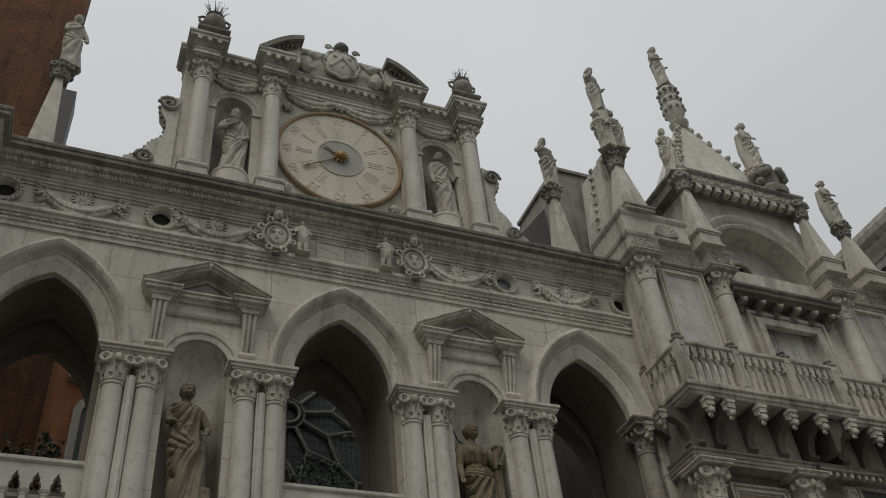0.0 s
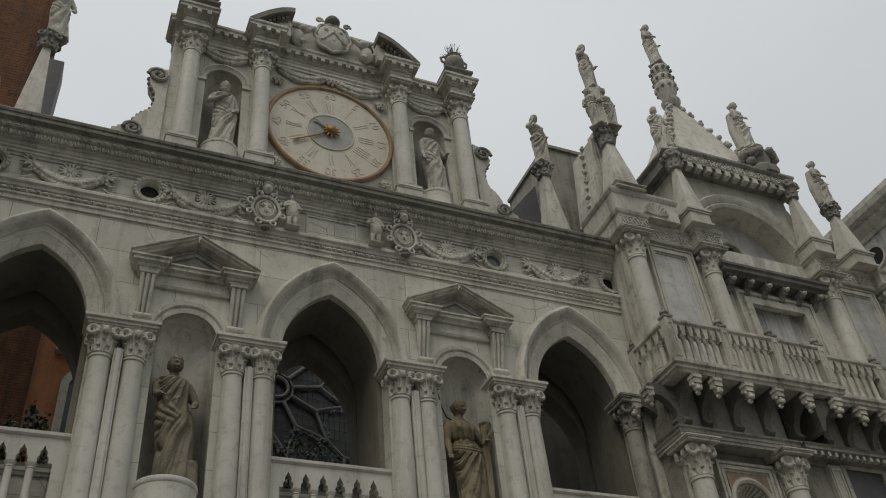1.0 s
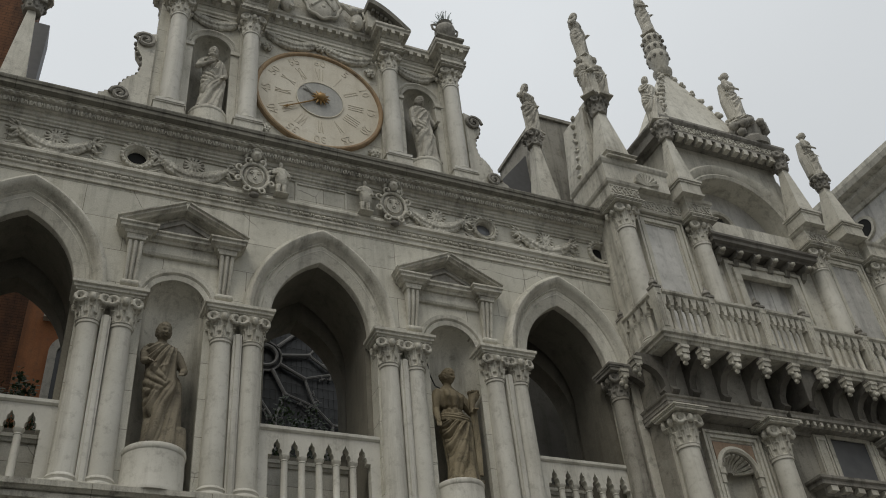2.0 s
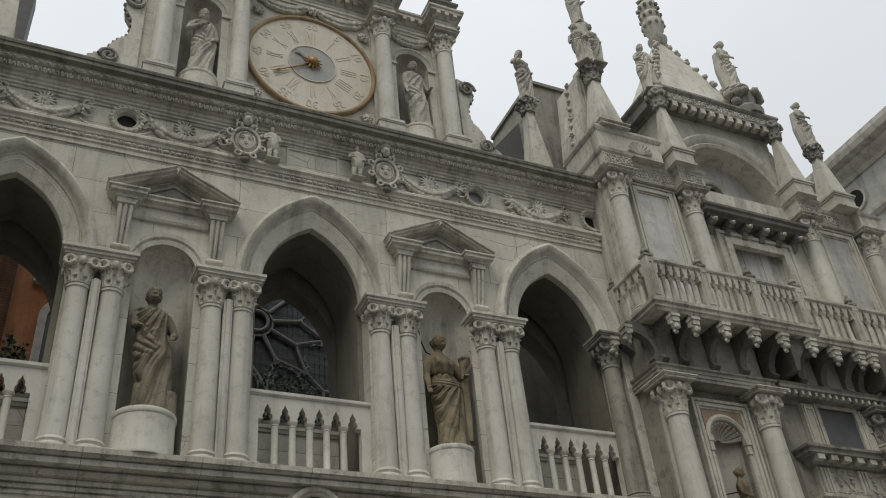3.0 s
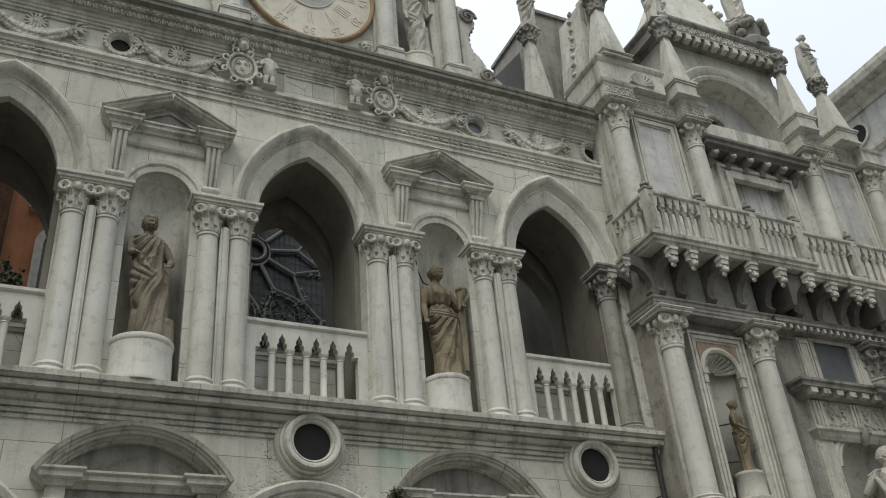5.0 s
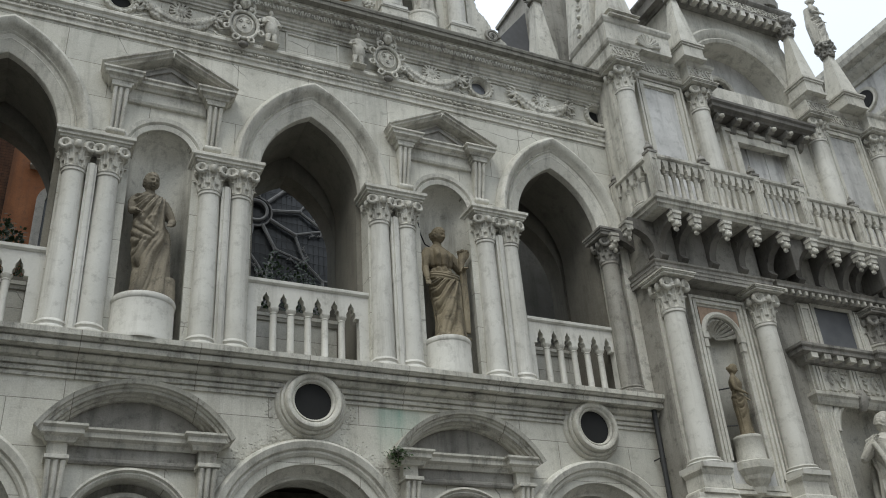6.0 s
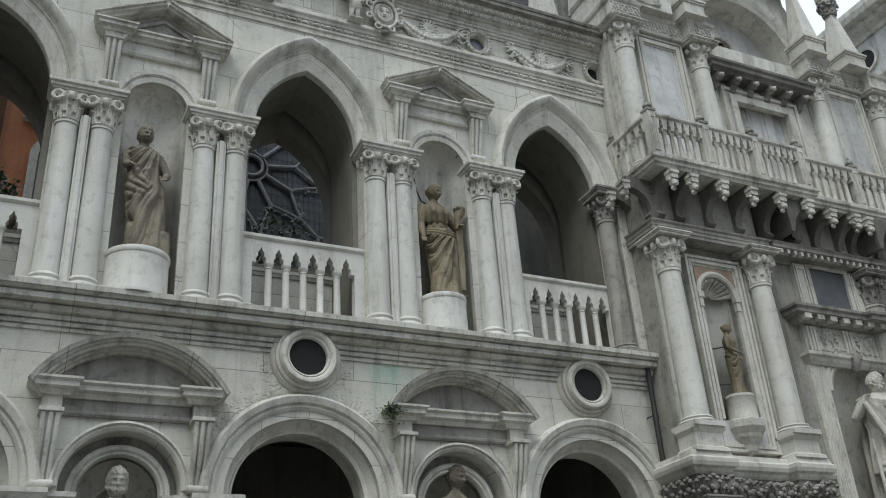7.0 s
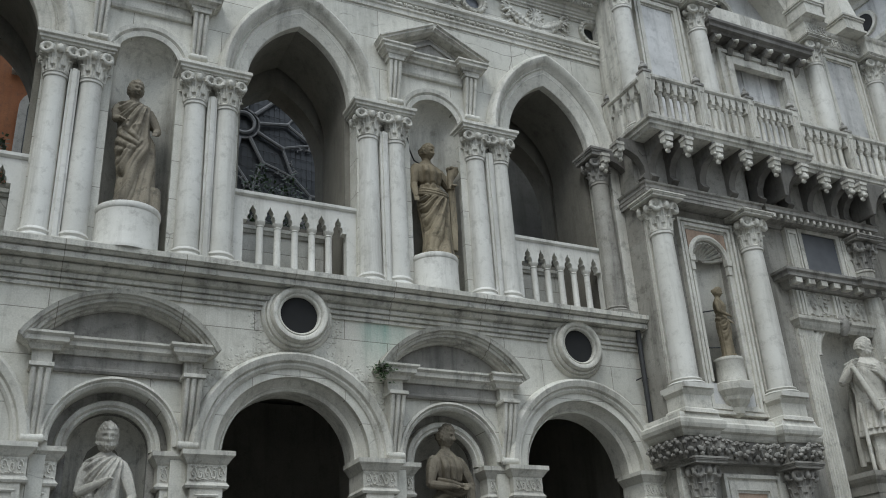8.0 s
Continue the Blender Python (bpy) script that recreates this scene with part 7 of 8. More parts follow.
def balcony_bracket(bm):
    """Scrolled bracket with a carved head at its tip, running along -y from the wall at y = 0."""
    slab_pts = [(0.0, 0.55), (-0.68, 0.55), (-0.68, 0.44), (-0.6, 0.34), (-0.46, 0.3), (-0.32, 0.22), (-0.22, 0.06), (-0.2, -0.08), (-0.27, -0.18), (-0.2, -0.24), (0.0, -0.24)]
    tmp = bmesh.new()
    slab(tmp, [slab_pts], -0.075, 0.075)
    join(bm, tmp, pose(0, 0, 0, 0, 0, 90))
    tmp.free()
    tube(bm, [(-0.085, -0.2, 0.35), (0.085, -0.2, 0.35)], 0.09, 10)


def bracket_head(bm):
    ball(bm, (0, -0.68, 0.24), 0.085, 0.9, 0.9, 1.05)
    ball(bm, (0, -0.75, 0.18), 0.055, n=6)
    ball(bm, (0, -0.67, 0.13), 0.06, 1, 0.8, 0.9, 6)
    for s in (-1, 1):
        ball(bm, (s * 0.07, -0.7, 0.27), 0.045, n=6)
    box(bm, -0.08, 0.08, -0.76, -0.6, 0.3, 0.4)
    box(bm, -0.095, 0.095, -0.78, -0.6, 0.4, 0.46)


first = None
spots = [(x, FY - 0.05, 0, 1.0) for x in (10.35, 10.8, 11.5, 12.2, 12.9, 13.6)] + [(x, FY + 0.1, 0, 1.0) for x in (14.35, 15.0, 15.35, 16.1, 16.8, 17.5)]
spots += [(10.4, y, -90, 0.45) for y in (-0.25, -0.7)]
for x, y, rz, k in spots:
    m = pose(x, y, 9.74, 0, 0, rz)
    if first is None:
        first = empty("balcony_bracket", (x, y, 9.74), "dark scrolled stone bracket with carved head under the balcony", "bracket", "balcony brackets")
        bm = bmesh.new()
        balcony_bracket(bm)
        part("scroll", bm, DARK_STONE, first, smooth=True)
        bm = bmesh.new()
        bracket_head(bm)
        part("head", bm, FOSC, first, "worn carved lion head", smooth=True)
    else:
        copy_thing(first, m)
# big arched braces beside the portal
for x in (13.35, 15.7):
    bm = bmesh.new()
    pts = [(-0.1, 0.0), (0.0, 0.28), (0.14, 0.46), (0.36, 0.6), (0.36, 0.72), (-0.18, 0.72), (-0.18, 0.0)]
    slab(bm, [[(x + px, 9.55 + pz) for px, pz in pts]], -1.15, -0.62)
    solid("arched_brace", bm, DARK_STONE, "curved stone brace under the balcony", "brace", group="balcony braces", bevel=0.02)


def post(x, y, z0, h, material):
    """Balcony post with a cap and a bud-shaped finial."""
    thing = empty("balcony_post", (x, y, z0), "square stone balcony post with bud finial", "post", "balcony posts")
    bm = bmesh.new()
    box(bm, -0.085, 0.085, -0.085, 0.085, 0, h)
    slab(bm, [rect(-0.06, 0.06, 0.1, h - 0.12), rect(-0.035, 0.035, 0.13, h - 0.15)], -0.1, -0.08)
    part("shaft", bm, material, thing, bevel=0.008)
    bm = bmesh.new()
    box(bm, -0.1, 0.1, -0.1, 0.1, h, h + 0.05)
    lathe(bm, [(0.05, h + 0.05), (0.04, h + 0.08), (0.085, h + 0.12), (0.08, h + 0.17), (0.03, h + 0.22), (0.035, h + 0.24), (0.008, h + 0.3)], 10)
    part("finial", bm, FOSC_DARK, thing, "dark bud finial", smooth=True)


ZB = 10.5
posts = [(10.14, -1.22), (11.38, -1.22), (12.6, -1.22), (13.76, -1.22), (15.5, -1.0), (17.2, -1.0), (10.14, -0.1)]
for x, y in posts:
    post(x, y, ZB, 0.98, FOSC)
for (xa, ya), (xb, yb), bays in ((posts[0], posts[1], 6), (posts[1], posts[2], 6), (posts[2], posts[3], 6), ((13.86, -1.0), posts[4], 7), (posts[4], posts[5], 7)):
    balustrade((xa + xb) / 2, xb - xa - 0.17, ya, ZB, 0.94, bays, FOSC, "grey stone balcony balustrade with slender balusters", end=0.02, group="balcony balustrades")
side = balustrade(0, 0.95, 0, ZB, 0.94, 4, FOSC, "grey stone balcony balustrade with slender balusters", end=0.02, group="balcony balustrades")
side.matrix_basis = pose(10.14, -0.66, ZB, 0, 0, -90)

# upper storey
for x in (10.34, 12.25, 15.52, 17.4):
    column("upper_arch_column", x, -0.66, 10.5, 14.02, 0.215, 0.62, COLUMN, FOSC, "pale marble column with leafy capital on the upper storey", "column", "upper arch columns", base_h=0.22, abacus_h=0.08)
    bm = bmesh.new()
    box(bm, x - 0.2, x + 0.2, FY - 0.06, FY + 0.02, 10.5, 14.0)
    solid("arch_pilaster", bm, FOSC, "flat pilaster behind an upper column", "pilaster", group="upper arch pilasters", bevel=0.01)
for x0, x1 in ((10.72, 11.9), (15.85, 17.05)):
    fx0, fx1, fz0, fz1, mp = frame_panel(x0, x1, 10.7, 14.0, FY, [(0.05, 0.1), (0.03, 0.05), (0.09, 0.09), (0.04, 0.05)], WHITE, "marble_wall_panel", "veined grey marble panel in nested stone frame", "marble panels")
    bm = bmesh.new()
    slab(bm, [rect(fx0, fx1, fz0, fz1)], FY - 0.03, FY + 0.01)
    held(part("slab", bm, MARBLE, mp, "veined grey marble slab"), mp)
frame_panel(12.75, 14.85, 10.5, 13.2, FY, [(0.08, 0.1), (0.1, 0.06), (0.16, 0.12)], FOSC, "window_2", "nested stone surround of a walled-up window")
bm = bmesh.new()
slab(bm, [rect(13.0, 14.6, 10.5, 13.0)], FY + 0.14, FY + 0.2)
for x in (13.55, 14.05):
    box(bm, x - 0.02, x + 0.02, FY + 0.12, FY + 0.15, 10.6, 12.95)
solid("window_1", bm, MARBLE, "pale boarded window panel in deep surround", "window", "structure")
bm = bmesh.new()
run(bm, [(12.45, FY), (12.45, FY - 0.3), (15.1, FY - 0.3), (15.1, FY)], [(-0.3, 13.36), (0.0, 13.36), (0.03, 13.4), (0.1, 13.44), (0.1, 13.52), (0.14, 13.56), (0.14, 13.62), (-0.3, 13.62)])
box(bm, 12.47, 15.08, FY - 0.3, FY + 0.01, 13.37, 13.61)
solid("trim_window_cornice", bm, DARK_STONE, "dark heavy window cornice", "trim", "structure")
for k in range(6):
    x = 12.6 + 0.47 * k
    br = empty("window_bracket", (x, FY, 13.36), "small dark scroll bracket under the window cornice", "bracket", "window brackets")
    bm = bmesh.new()
    tmp = bmesh.new()
    slab(tmp, [[(0.0, 0.0), (-0.3, 0.0), (-0.32, -0.1), (-0.24, -0.16), (-0.16, -0.14), (-0.1, -0.26), (0.0, -0.3)]], -0.07, 0.07)
    join(bm, tmp, pose(0, 0, 0, 0, 0, 90))
    tmp.free()
    part("scroll", bm, FOSC_DARK, br, bevel=0.01)
    bm = bmesh.new()
    ball(bm, (0, -0.34, -0.1), 0.06, n=6)
    part("knob", bm, FOSC, br, smooth=True)

# carved frieze and attic over the upper storey
FRZ = [(9.95, 0.2), (9.95, -0.95), (10.68, -0.95), (10.68, -0.72), (11.9, -0.72), (11.9, -0.95), (12.55, -0.95), (12.55, FY), (12.6, FY)]
bm = bmesh.new()
run(bm, FRZ, [(-0.3, 14.02), (0.0, 14.02), (0.02, 14.06), (0.0, 14.08), (0.0, 14.36), (0.04, 14.4), (0.06, 14.46), (-0.3, 14.46)])
box(bm, 9.97, 12.54, -0.7, 0.2, 14.03, 14.455)
fr = solid("trim_arch_frieze", bm, FOSC, "grey carved frieze over the upper columns", "trim", "structure")
bm = bmesh.new()
carved_band(bm, 9.98, 10.66, -0.95, 14.1, 14.34, 7, 0.07)
carved_band(bm, 10.7, 11.88, -0.72, 14.1, 14.34, 8, 0.07)
carved_band(bm, 11.92, 12.53, -0.95, 14.1, 14.34, 9, 0.07)
part("frieze_carving", bm, FOSC, fr, "carved foliage", smooth=True)
bm = bmesh.new()
run(bm, [(15.2, FY), (15.2, -0.95), (15.85, -0.95), (15.85, -0.72), (17.1, -0.72), (17.1, -0.95), (17.8, -0.95), (17.8, 0.2)], [(-0.3, 14.02), (0.0, 14.02), (0.02, 14.06), (0.0, 14.08), (0.0, 14.36), (0.04, 14.4), (0.06, 14.46), (-0.3, 14.46)])
box(bm, 15.22, 17.78, -0.7, 0.2, 14.03, 14.455)
fr2 = solid("trim_arch_frieze_east", bm, FOSC, "grey carved frieze over the upper columns", "trim", "structure")
bm = bmesh.new()
carved_band(bm, 15.23, 15.83, -0.95, 14.1, 14.34, 17, 0.07)
carved_band(bm, 15.87, 17.08, -0.72, 14.1, 14.34, 18, 0.07)
part("frieze_carving", bm, FOSC, fr2, "carved foliage", smooth=True)
for x0, x1 in ((9.92, 11.55),):
    bm = bmesh.new()
    run(bm, [(x0, 0.3), (x0, -0.95), (x1, -0.95), (x1, 0.3)], [(-0.3, 14.47), (0.0, 14.47), (0.0, 14.95), (0.03, 14.98), (0.06, 15.04), (0.06, 15.1), (-0.3, 15.1)])
    box(bm, x0 + 0.02, x1 - 0.02, -0.94, 0.3, 14.475, 15.095)
    at = solid("attic_block", bm, FOSC, "stepped stone attic block with shell carving", "attic", group="attic blocks")
    for sx in ((x0 + x1) / 2 + 0.2,):
        bm = bmesh.new()
        for k in range(9):
            a = math.pi * (k + 0.5) / 9
            tube(bm, [(sx, -0.95, 14.55), (sx - 0.3 * math.cos(a), -0.98, 14.55 + 0.3 * math.sin(a))], [0.015, 0.055], 6)
        part("shell_carving", bm, FOSC, at, smooth=True)


def crocket_row(name, a, b, n, size, material, label, group=""):
    """Leafy knobs climbing an edge."""
    thing = empty(name, a, label, "crockets", group)
    a, b = Vector(a), Vector(b)
    for k in range(n):
        bm = bmesh.new()
        rnd = random.Random(k)
        for j in range(4):
            ball(bm, (rnd.uniform(-0.4, 0.4) * size, rnd.uniform(-0.4, 0.4) * size, rnd.uniform(0, 0.8) * size), size * rnd.uniform(0.4, 0.62), n=6)
        ob = part("crocket", bm, material, thing, smooth=True)
        ob.location = (b - a) * (k + 0.5) / n
    return thing


# corner pinnacle with a crocketed buttress and two tiers of figures
pinnacle(10.38, -0.72, 15.1, 16.75, 17.2, 0.3, WHITE, "tall tapered corner pinnacle of the arch front", block=0.12)
bm = bmesh.new()
slab(bm, [[(10.3, 15.1), (11.45, 15.1), (11.35, 15.5), (11.05, 15.75), (10.95, 16.2), (10.75, 16.6), (10.6, 17.2), (10.45, 17.5), (10.3, 17.5)]], -0.45, -0.15)
solid("stepped_buttress", bm, FOSC, "stepped stone buttress behind the corner pinnacle", "buttress", bevel=0.02)
crocket_row("buttress_crockets", (11.4, -0.3, 15.35), (10.45, -0.3, 17.6), 8, 0.12, FOSC, "leafy stone crockets climbing a buttress", "crockets")
bm = bmesh.new()
slab(bm, [[(10.0, 15.1), (10.3, 15.1), (10.3, 17.3), (10.22, 17.3)]], -0.4, 0.5)
solid("pinnacle_buttress", bm, FOSC, "rough stone backing of the corner pinnacle", "backing", bevel=0.02)
crocket_row("backing_crockets", (10.0, 0.0, 15.2), (10.22, 0.0, 17.4), 8, 0.1, FOSC, "leafy stone crockets behind a pinnacle", "crockets")
for k, (dx, dy) in enumerate(((-0.2, -0.1), (0.12, -0.16), (0.2, 0.12))):
    statue((10.38 + dx, -0.72 + dy, 17.2), 1.35, 71 + k, CALM, STATUE_PALE, "small weathered figure of a clustered group", -60 + 60 * k, swags=3, group="clustered figures")
drum("pedestal", (10.38, -0.72, 17.2), 0.22, 1.42, FOSC, "round stone core between clustered figures")
statue((10.38, -0.72, 18.62), 1.72, 75, HAND_UP, STATUE_PALE, "weathered statue on top of the corner pinnacle", 20, swags=2, robe=0.5)

# gable with its side pinnacles
for x, t in ((12.02, 16.95), (15.42, 16.95)):
    pinnacle(x, -0.85, 14.46, 16.35, t - 0.1, 0.23, WHITE, "tapered side pinnacle of the gable", block=0.42)
bm = bmesh.new()
run(bm, [(12.1, 0.6), (12.1, -0.75), (15.5, -0.75), (15.5, 0.6)], [(-0.4, 16.58), (0.0, 16.58), (0.02, 16.66), (0.16, 16.68), (0.16, 16.74), (0.12, 16.76), (0.12, 16.98), (0.17, 17.02), (0.2, 17.06), (0.2, 17.12), (-0.4, 17.12)])
box(bm, 12.12, 15.48, -0.74, 0.6, 16.59, 17.115)
gb = solid("trim_gable_cornice", bm, FOSC_DARK, "dark carved gable cornice with brackets", "trim", "structure")
bm = bmesh.new()
carved_band(bm, 12.0, 15.6, -0.87, 16.78, 16.97, 12, 0.09)
part("frieze_carving", bm, FOSC, gb, "pale carved scrollwork", smooth=True)
repeat_row(gb, "modillion", lambda bm: box(bm, -0.07, 0.07, -0.09, 0.09, -0.09, 0.06), FOSC, [12.2 + 0.27 * k for k in range(13)], -0.83, 16.62, False)
bm = bmesh.new()
apex = bm.verts.new((UX, 0.25, 20.7))
base = [bm.verts.new(p) for p in ((12.35, -0.6, 17.12), (15.3, -0.6, 17.12), (15.3, 1.2, 17.12), (12.35, 1.2, 17.12))]
for i in range(4):
    bm.faces.new((base[i], base[(i + 1) % 4], apex))
bm.faces.new(base[::-1])
solid("gable_spire", bm, WHITE, "plain pale stone pyramid over the gable", "spire")
crocket_row("spire_crockets", (15.35, -0.6, 17.12), (UX, 0.25, 20.6), 11, 0.15, FOSC, "leafy stone crockets along the spire edge", "crockets")
crocket_row("spire_crockets", (12.3, -0.6, 17.12), (UX, 0.25, 20.6), 11, 0.15, FOSC, "leafy stone crockets along the spire edge", "crockets")
fin = empty("spire_finial", (UX, 0.25, 20.3), "turned stone finial drum on the spire", "finial")
bm = bmesh.new()
lathe(bm, [(0.16, 0.0), (0.25, 0.1), (0.27, 0.2), (0.17, 0.3), (0.19, 0.4), (0.28, 0.62), (0.32, 0.8), (0.25, 0.95), (0.3, 1.05), (0.28, 1.2), (0.2, 1.3), (0.28, 1.5), (0.25, 1.62), (0.15, 1.75)], 18)
part("drum", bm, FOSC, fin, smooth=True)
for t in range(3):
    bm = bmesh.new()
    for k in range(10):
        a = 2 * math.pi * (k + 0.5 * t) / 10
        ball(bm, (0.28 * math.cos(a), 0.28 * math.sin(a), 0.7 + 0.38 * t), 0.06, 1, 1, 1.4, 6)
    part("leaf_ring", bm, FOSC_DARK, fin, smooth=True)
statue((UX, 0.25, 22.05), 1.85, 81, CALM, STATUE_PALE, "weathered statue crowning the spire", 25, swags=3)
statue((12.0, -0.8, 16.95), 1.55, 83, TOGA, STATUE_PALE, "weathered draped statue at the gable corner", -15, swags=5)
bm = bmesh.new()
lathe(bm, [(0.42, 17.12), (0.45, 17.3), (0.3, 17.5), (0.36, 17.7), (0.4, 17.85), (0.25, 18.0), (0.3, 18.15)], 14, 15.05, -0.6)
for k in range(22):
    rnd = random.Random(k)
    a = rnd.uniform(0, 6.28)
    ball(bm, (15.05 + 0.42 * math.cos(a), -0.6 + 0.42 * math.sin(a), 17.2 + rnd.uniform(0, 0.75)), rnd.uniform(0.08, 0.17), n=6)
solid("figure_base", bm, FOSC_DARK, "lumpy carved stone base of a gable statue", "base", smooth=True)
statue((15.0, -0.6, 18.12), 1.8, 85, CALM, STATUE_PALE, "weathered cloaked statue at the gable end", 30, swags=2, extra=cloak_back)
pinnacle(16.75, -0.75, 14.47, 16.2, 16.55, 0.26, WHITE, "tapered end pinnacle of the arch front", block=0.4)
statue((16.78, -0.75, 16.57), 1.55, 87, CALM, STATUE_PALE, "weathered cloaked statue on the end pinnacle", 30, swags=2, extra=cloak_back)
bm = bmesh.new()
slab(bm, [[(15.5, 14.5), (16.4, 14.5), (16.3, 15.1), (16.0, 15.5), (15.85, 16.0), (15.7, 16.4), (15.5, 16.6)]], -0.4, -0.1)
solid("stepped_buttress", bm, FOSC, "stepped stone buttress beside the gable", "buttress", bevel=0.02)
crocket_row("buttress_crockets", (16.35, -0.25, 15.0), (15.6, -0.25, 16.6), 6, 0.11, FOSC, "leafy stone crockets climbing a buttress", "crockets")

# roofs and wings behind
bm = bmesh.new()
slab(bm, [[(8.1, 13.8), (8.25, 15.45), (10.35, 18.2), (10.35, 13.8)]], 1.7, 3.5)
solid("wall_roof_slope", bm, LEAD, "dark lead roof slope behind the parapet", "roof", "structure")
bm = bmesh.new()
box(bm, 9.85, 11.6, 0.9, 3.0, 13.8, 18.1)
run(bm, [(9.85, 3.0), (9.85, 0.9), (11.6, 0.9)], [(-0.1, 18.1), (0.06, 18.1), (0.06, 18.2), (-0.1, 18.2)])
solid("wall_roof_house", bm, LOWER, "streaked beige wall of a roof house", "wall", "structure")
bm = bmesh.new()
box(bm, 19.0, 20.0, -45, 6.0, 0, 17.3)
ew = solid("wall_east", bm, MARBLE, "white palace wing with round windows", "wall", "structure")
bm = bmesh.new()
run(bm, [(19.0, 6.0), (19.0, -45.0)], [(-0.2, 16.75), (0.06, 16.75), (0.1, 16.85), (0.25, 16.95), (0.3, 17.0), (0.3, 17.1), (0.5, 17.15), (0.55, 17.3), (0.55, 17.45), (-0.2, 17.45)])
run(bm, [(19.0, 6.0), (19.0, -45.0)], [(-0.2, 15.4), (0.06, 15.4), (0.12, 15.5), (0.12, 15.6), (-0.2, 15.6)])
solid("trim_east_cornice", bm, FOSC, "broad white cornice of the palace wing", "trim", "structure")
for k in range(6):
    w = empty("round_window", (19.0, 0.2 - 2.6 * k, 16.2), "round window in the white palace wing", "window", "wing windows")
    bm = bmesh.new()
    lathe(bm, [(0.28, -0.02), (0.28, 0.05), (0.36, 0.06), (0.38, 0.0)], 24)
    ob = part("frame", bm, FOSC, w, smooth=True)
    ob.rotation_euler = (0, radians(-90), 0)
    bm = bmesh.new()
    lathe(bm, [(0.27, 0.052), (0.27, 0.062)], 24)
    ob = part("pane", bm, BLACK, w, "dark pane")
    ob.rotation_euler = (0, radians(-90), 0)

# beyond the loggia: wheel window, house window, plants
wheel = empty("wheel_window", (4.62, 6.55, 13.68), "large stone wheel window with dark leaded glass", "window")
bm = bmesh.new()
disc(bm, 2.9, -0.05, 0.0, 48)
part("glass", bm, GLASS, wheel, "dark leaded glass")
bm = bmesh.new()
annulus(bm, [(2.75, -0.05), (2.75, -0.25), (3.0, -0.25), (3.0, -0.05)], 48)
part("rim", bm, TRACERY, wheel)
bm = bmesh.new()
annulus(bm, [(0.24, -0.1), (0.24, -0.2), (0.28, -0.22), (0.31, -0.2), (0.31, -0.1)], 32)
annulus(bm, [(0.38, -0.08), (0.38, -0.16), (0.42, -0.16), (0.42, -0.08)], 32)
part("hub", bm, TRACERY, wheel, smooth=True)
SPOKES = 10
for k in range(SPOKES):
    a = 2 * math.pi * k / SPOKES - radians(27)
    bm = bmesh.new()
    at = lambda r, g, y=-0.14: (r * math.cos(g), y, r * math.sin(g))
    tube(bm, [at(0.4, a), at(0.8, a), at(1.1, a)], [0.055, 0.045, 0.05], 8)
    ball(bm, at(1.1, a), 0.07, 1, 0.8, 1, 6)
    for s in (-1, 1):
        # each branch bows out, meets its neighbour in a point and runs on to the rim
        pts = [at(1.1 + 0.8 * t, a + s * math.pi / SPOKES * math.sin(t * math.pi / 2) ** 0.8) for t in [i / 10 for i in range(11)]]
        tube(bm, pts, 0.036, 6)
        tube(bm, [pts[-1], at(2.35, a + s * math.pi / SPOKES), at(2.7, a + s * math.pi / SPOKES * 0.6)], 0.038, 6)
        for q, reach in ((4, 0.1), (7, 0.14)):
            p = Vector(pts[q])
            inward = Vector(at(1.75, a)) - p
            inward.normalize()
            tip = p + inward * reach
            tube(bm, [p, tip], [0.032, 0.02], 6)
            for e in (-1, 1):
                side = Vector((-inward.z, 0, inward.x)) * e
                tube(bm, [tip, tip + side * 0.06 - inward * 0.02, tip + side * 0.09 + inward * 0.03], [0.02, 0.018, 0.008], 5)
    part("spoke", bm, TRACERY, wheel, smooth=True)
bm = bmesh.new()
tube(bm, [(0.2 * math.cos(i * 0.4), -0.16, 0.7 + 0.2 * math.sin(i * 0.4)) for i in range(17)], 0.04, 6)
part("ring", bm, TRACERY, wheel, smooth=True)
for k in range(22):
    bm = bmesh.new()
    tube(bm, [(-0.2 + 0.13 * k, -0.065, -2.2), (-0.3 + 0.13 * k, -0.065, 2.2)], 0.005, 4)
    part("lead_strip", bm, IRON, wheel)
for k in range(18):
    bm = bmesh.new()
    tube(bm, [(-2.7, -0.08, -2.2 + 0.25 * k), (2.7, -0.08, -2.5 + 0.25 * k)], 0.005, 4)
    part("saddle_bar", bm, IRON, wheel)
win = empty("house_window", (0.35, 7.5, 13.2), "white stone window surround on the orange wall", "window")
bm = bmesh.new()
slab(bm, [door(0, -1.6, 0.4, 0.5, 0.5), door(0, -1.45, 0.4, 0.32, 0.32)], -0.12, 0.02)
part("frame", bm, WHITE, win)
bm = bmesh.new()
box(bm, -0.75, 0.55, -0.2, 0.02, 1.28, 1.5)
box(bm, -0.6, -0.45, -0.26, 0.0, 1.3, 1.45)
part("lintel", bm, WHITE, win, "pale stone lintel block")
bm = bmesh.new()
box(bm, -0.33, 0.33, -0.03, 0.0, -1.45, 0.7)
part("pane", bm, GLASS, win)


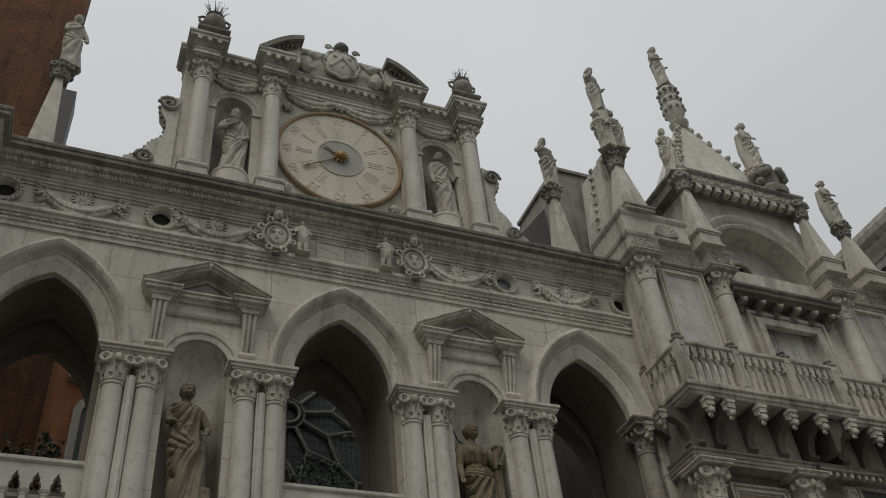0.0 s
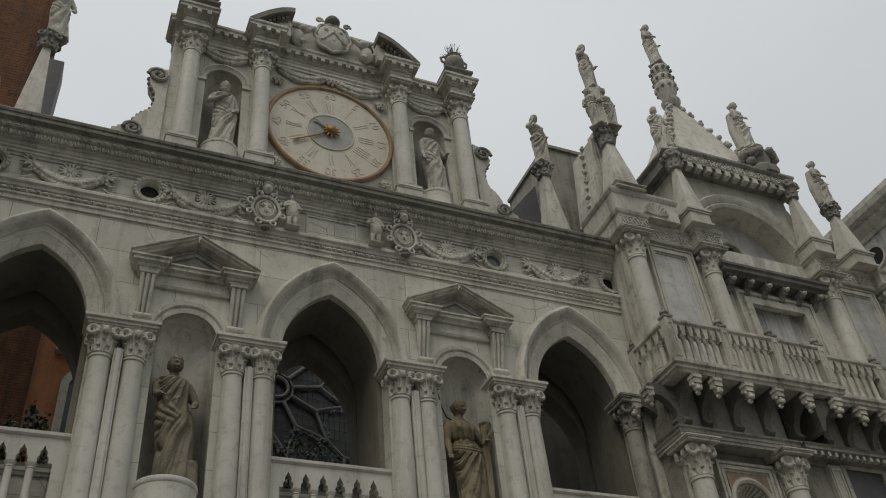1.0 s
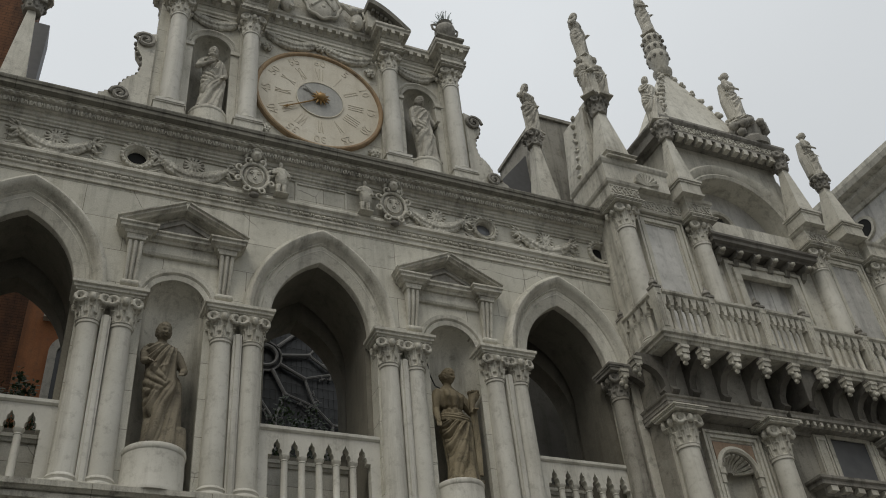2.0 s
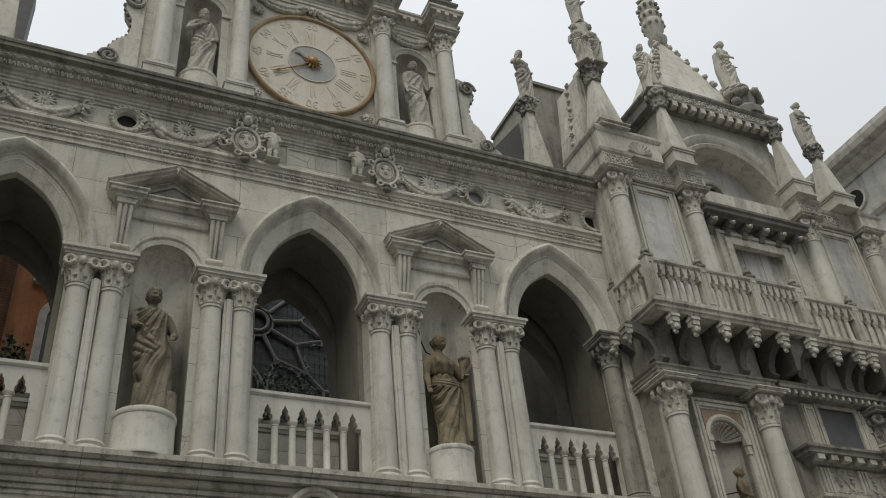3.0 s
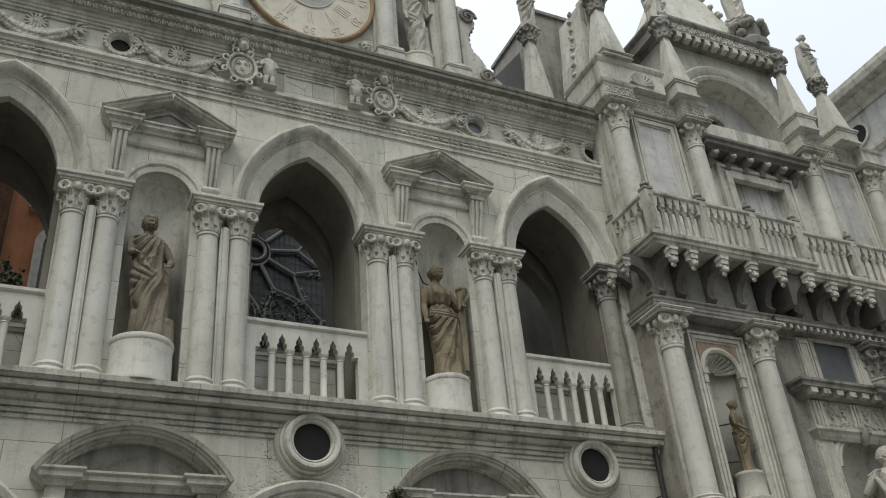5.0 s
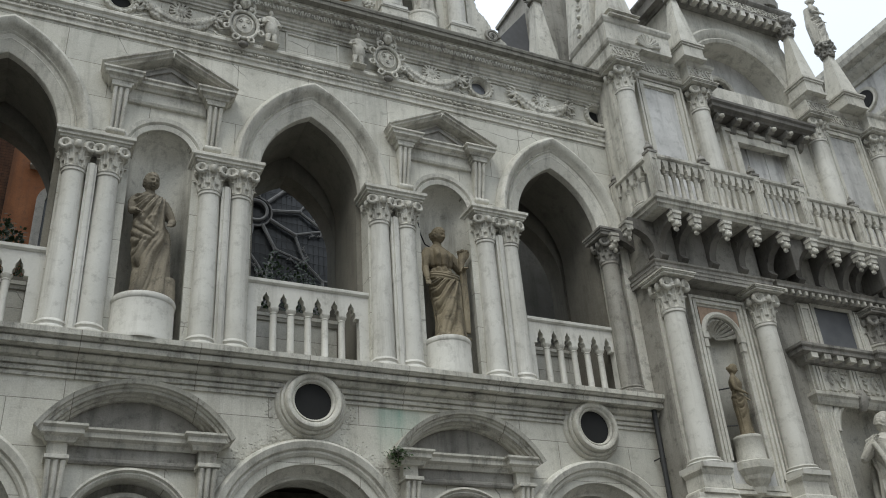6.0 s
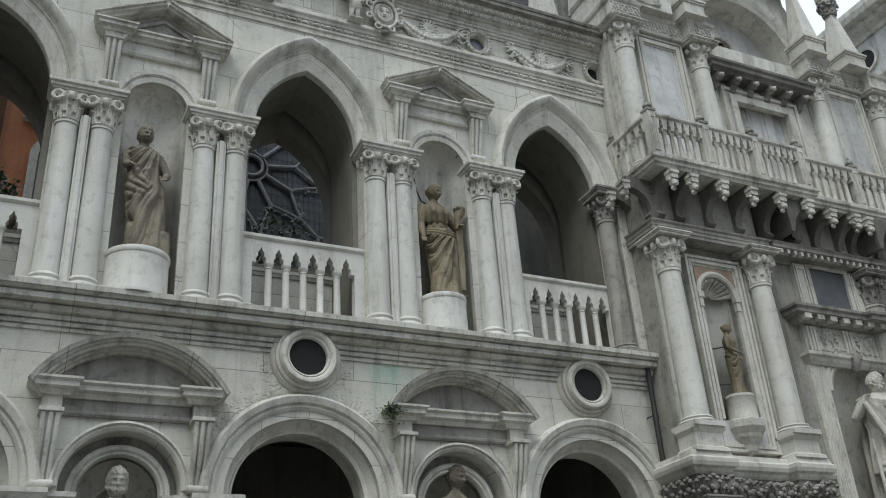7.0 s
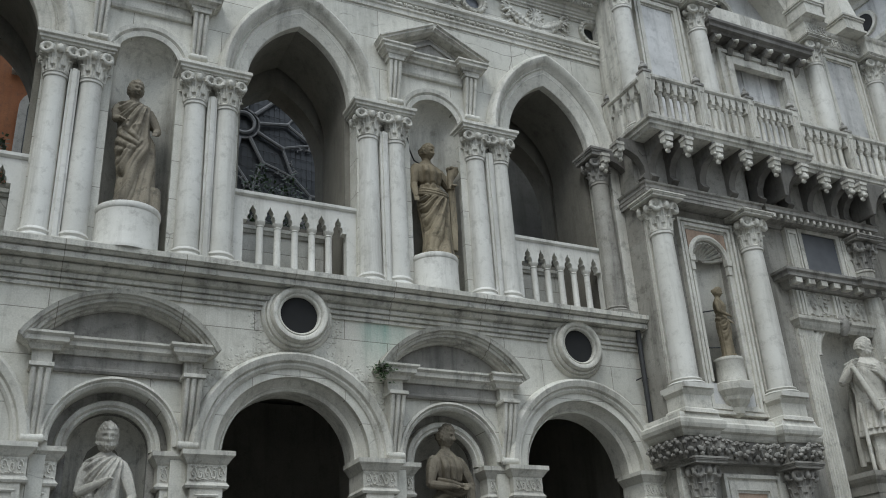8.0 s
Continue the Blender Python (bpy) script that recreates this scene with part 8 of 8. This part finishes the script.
def shrub(x, y, z, w, h, seed, label):
    rnd = random.Random(seed)
    thing = empty("shrub", (x, y, z), label, "shrub", "loggia plants")
    bm = bmesh.new()
    for k in range(9):
        tx = rnd.uniform(-w / 2, w / 2)
        tube(bm, [(tx * 0.5, 0, 0), (tx * 0.8, rnd.uniform(-0.1, 0.1), h * 0.5), (tx, rnd.uniform(-0.2, 0.2), h * rnd.uniform(0.6, 1))], [0.02, 0.014, 0.006], 5)
    part("stems", bm, STATUE_BROWN, thing)
    bm = bmesh.new()
    for k in range(3400):
        lx, ly = rnd.uniform(-w / 2, w / 2), rnd.uniform(-0.3, 0.3)
        crest = h * (1.0 - 0.45 * (2 * lx / w) ** 2 + 0.07 * math.sin(9 * lx + seed) + 0.05 * math.sin(23 * lx))
        lz = crest * (1.0 - 0.6 * rnd.random() ** 1.6) + rnd.gauss(0, 0.05)
        d = Vector((rnd.uniform(-1, 1), rnd.uniform(-1, 1), rnd.uniform(-0.4, 0.8))).normalized()
        u = d.orthogonal().normalized() * 0.03
        p = Vector((lx, ly, lz))
        l = 0.1 * rnd.uniform(0.6, 1.3)
        bm.faces.new([bm.verts.new(q) for q in (p, p + d * l * 0.5 + u, p + d * l, p + d * l * 0.5 - u)])
    part("foliage", bm, LEAF, thing, "dense dark green leaves")


shrub(4.2, 2.4, 7.05, 2.4, 2.88, 4, "dark green shrub behind the balustrade")
shrub(-0.55, 2.6, 7.05, 1.6, 2.9, 6, "dark green shrub beside the orange wall")

bm = bmesh.new()
rnd = random.Random(5)
for k in range(160):
    p = Vector((5.2 + rnd.gauss(0, 0.07), -0.28 + rnd.gauss(0, 0.06), 5.78 - abs(rnd.gauss(0, 0.09))))
    d = Vector((rnd.uniform(-1, 1), rnd.uniform(-1, 0.2), rnd.uniform(-1, 0.4))).normalized()
    u = d.orthogonal().normalized() * 0.02
    bm.faces.new([bm.verts.new(q) for q in (p, p + d * 0.03 + u, p + d * 0.07, p + d * 0.03 - u)])
solid("moss_tuft", bm, LEAF, "dark green moss hanging from a pediment corner", "moss", "stuff")

pipe = empty("downpipe", (10.0, -0.16, 5.0), "dark iron rainwater downpipe in the corner", "downpipe")
bm = bmesh.new()
tube(bm, [(0, 0, 0.2), (0, 0, 2.0)], 0.045, 10)
part("pipe", bm, IRON, pipe, smooth=True)
bm = bmesh.new()
tube(bm, [(-0.06, 0.15, 1.0), (-0.06, 0, 1.0), (0.06, 0, 1.0), (0.06, 0.15, 1.0)], 0.012, 6)
part("clamp", bm, IRON, pipe)
tie = empty("iron_tie", (NICHES[1], 0.0, 9.6), "thin curved iron tie behind a statue", "tie")
bm = bmesh.new()
tube(bm, [(-0.5, 0.0, 0.28), (-0.46, 0.02, 0.08), (-0.3, 0.2, 0.0), (0.0, 0.36, 0.0)], 0.012, 6)
part("rod", bm, IRON, tie)
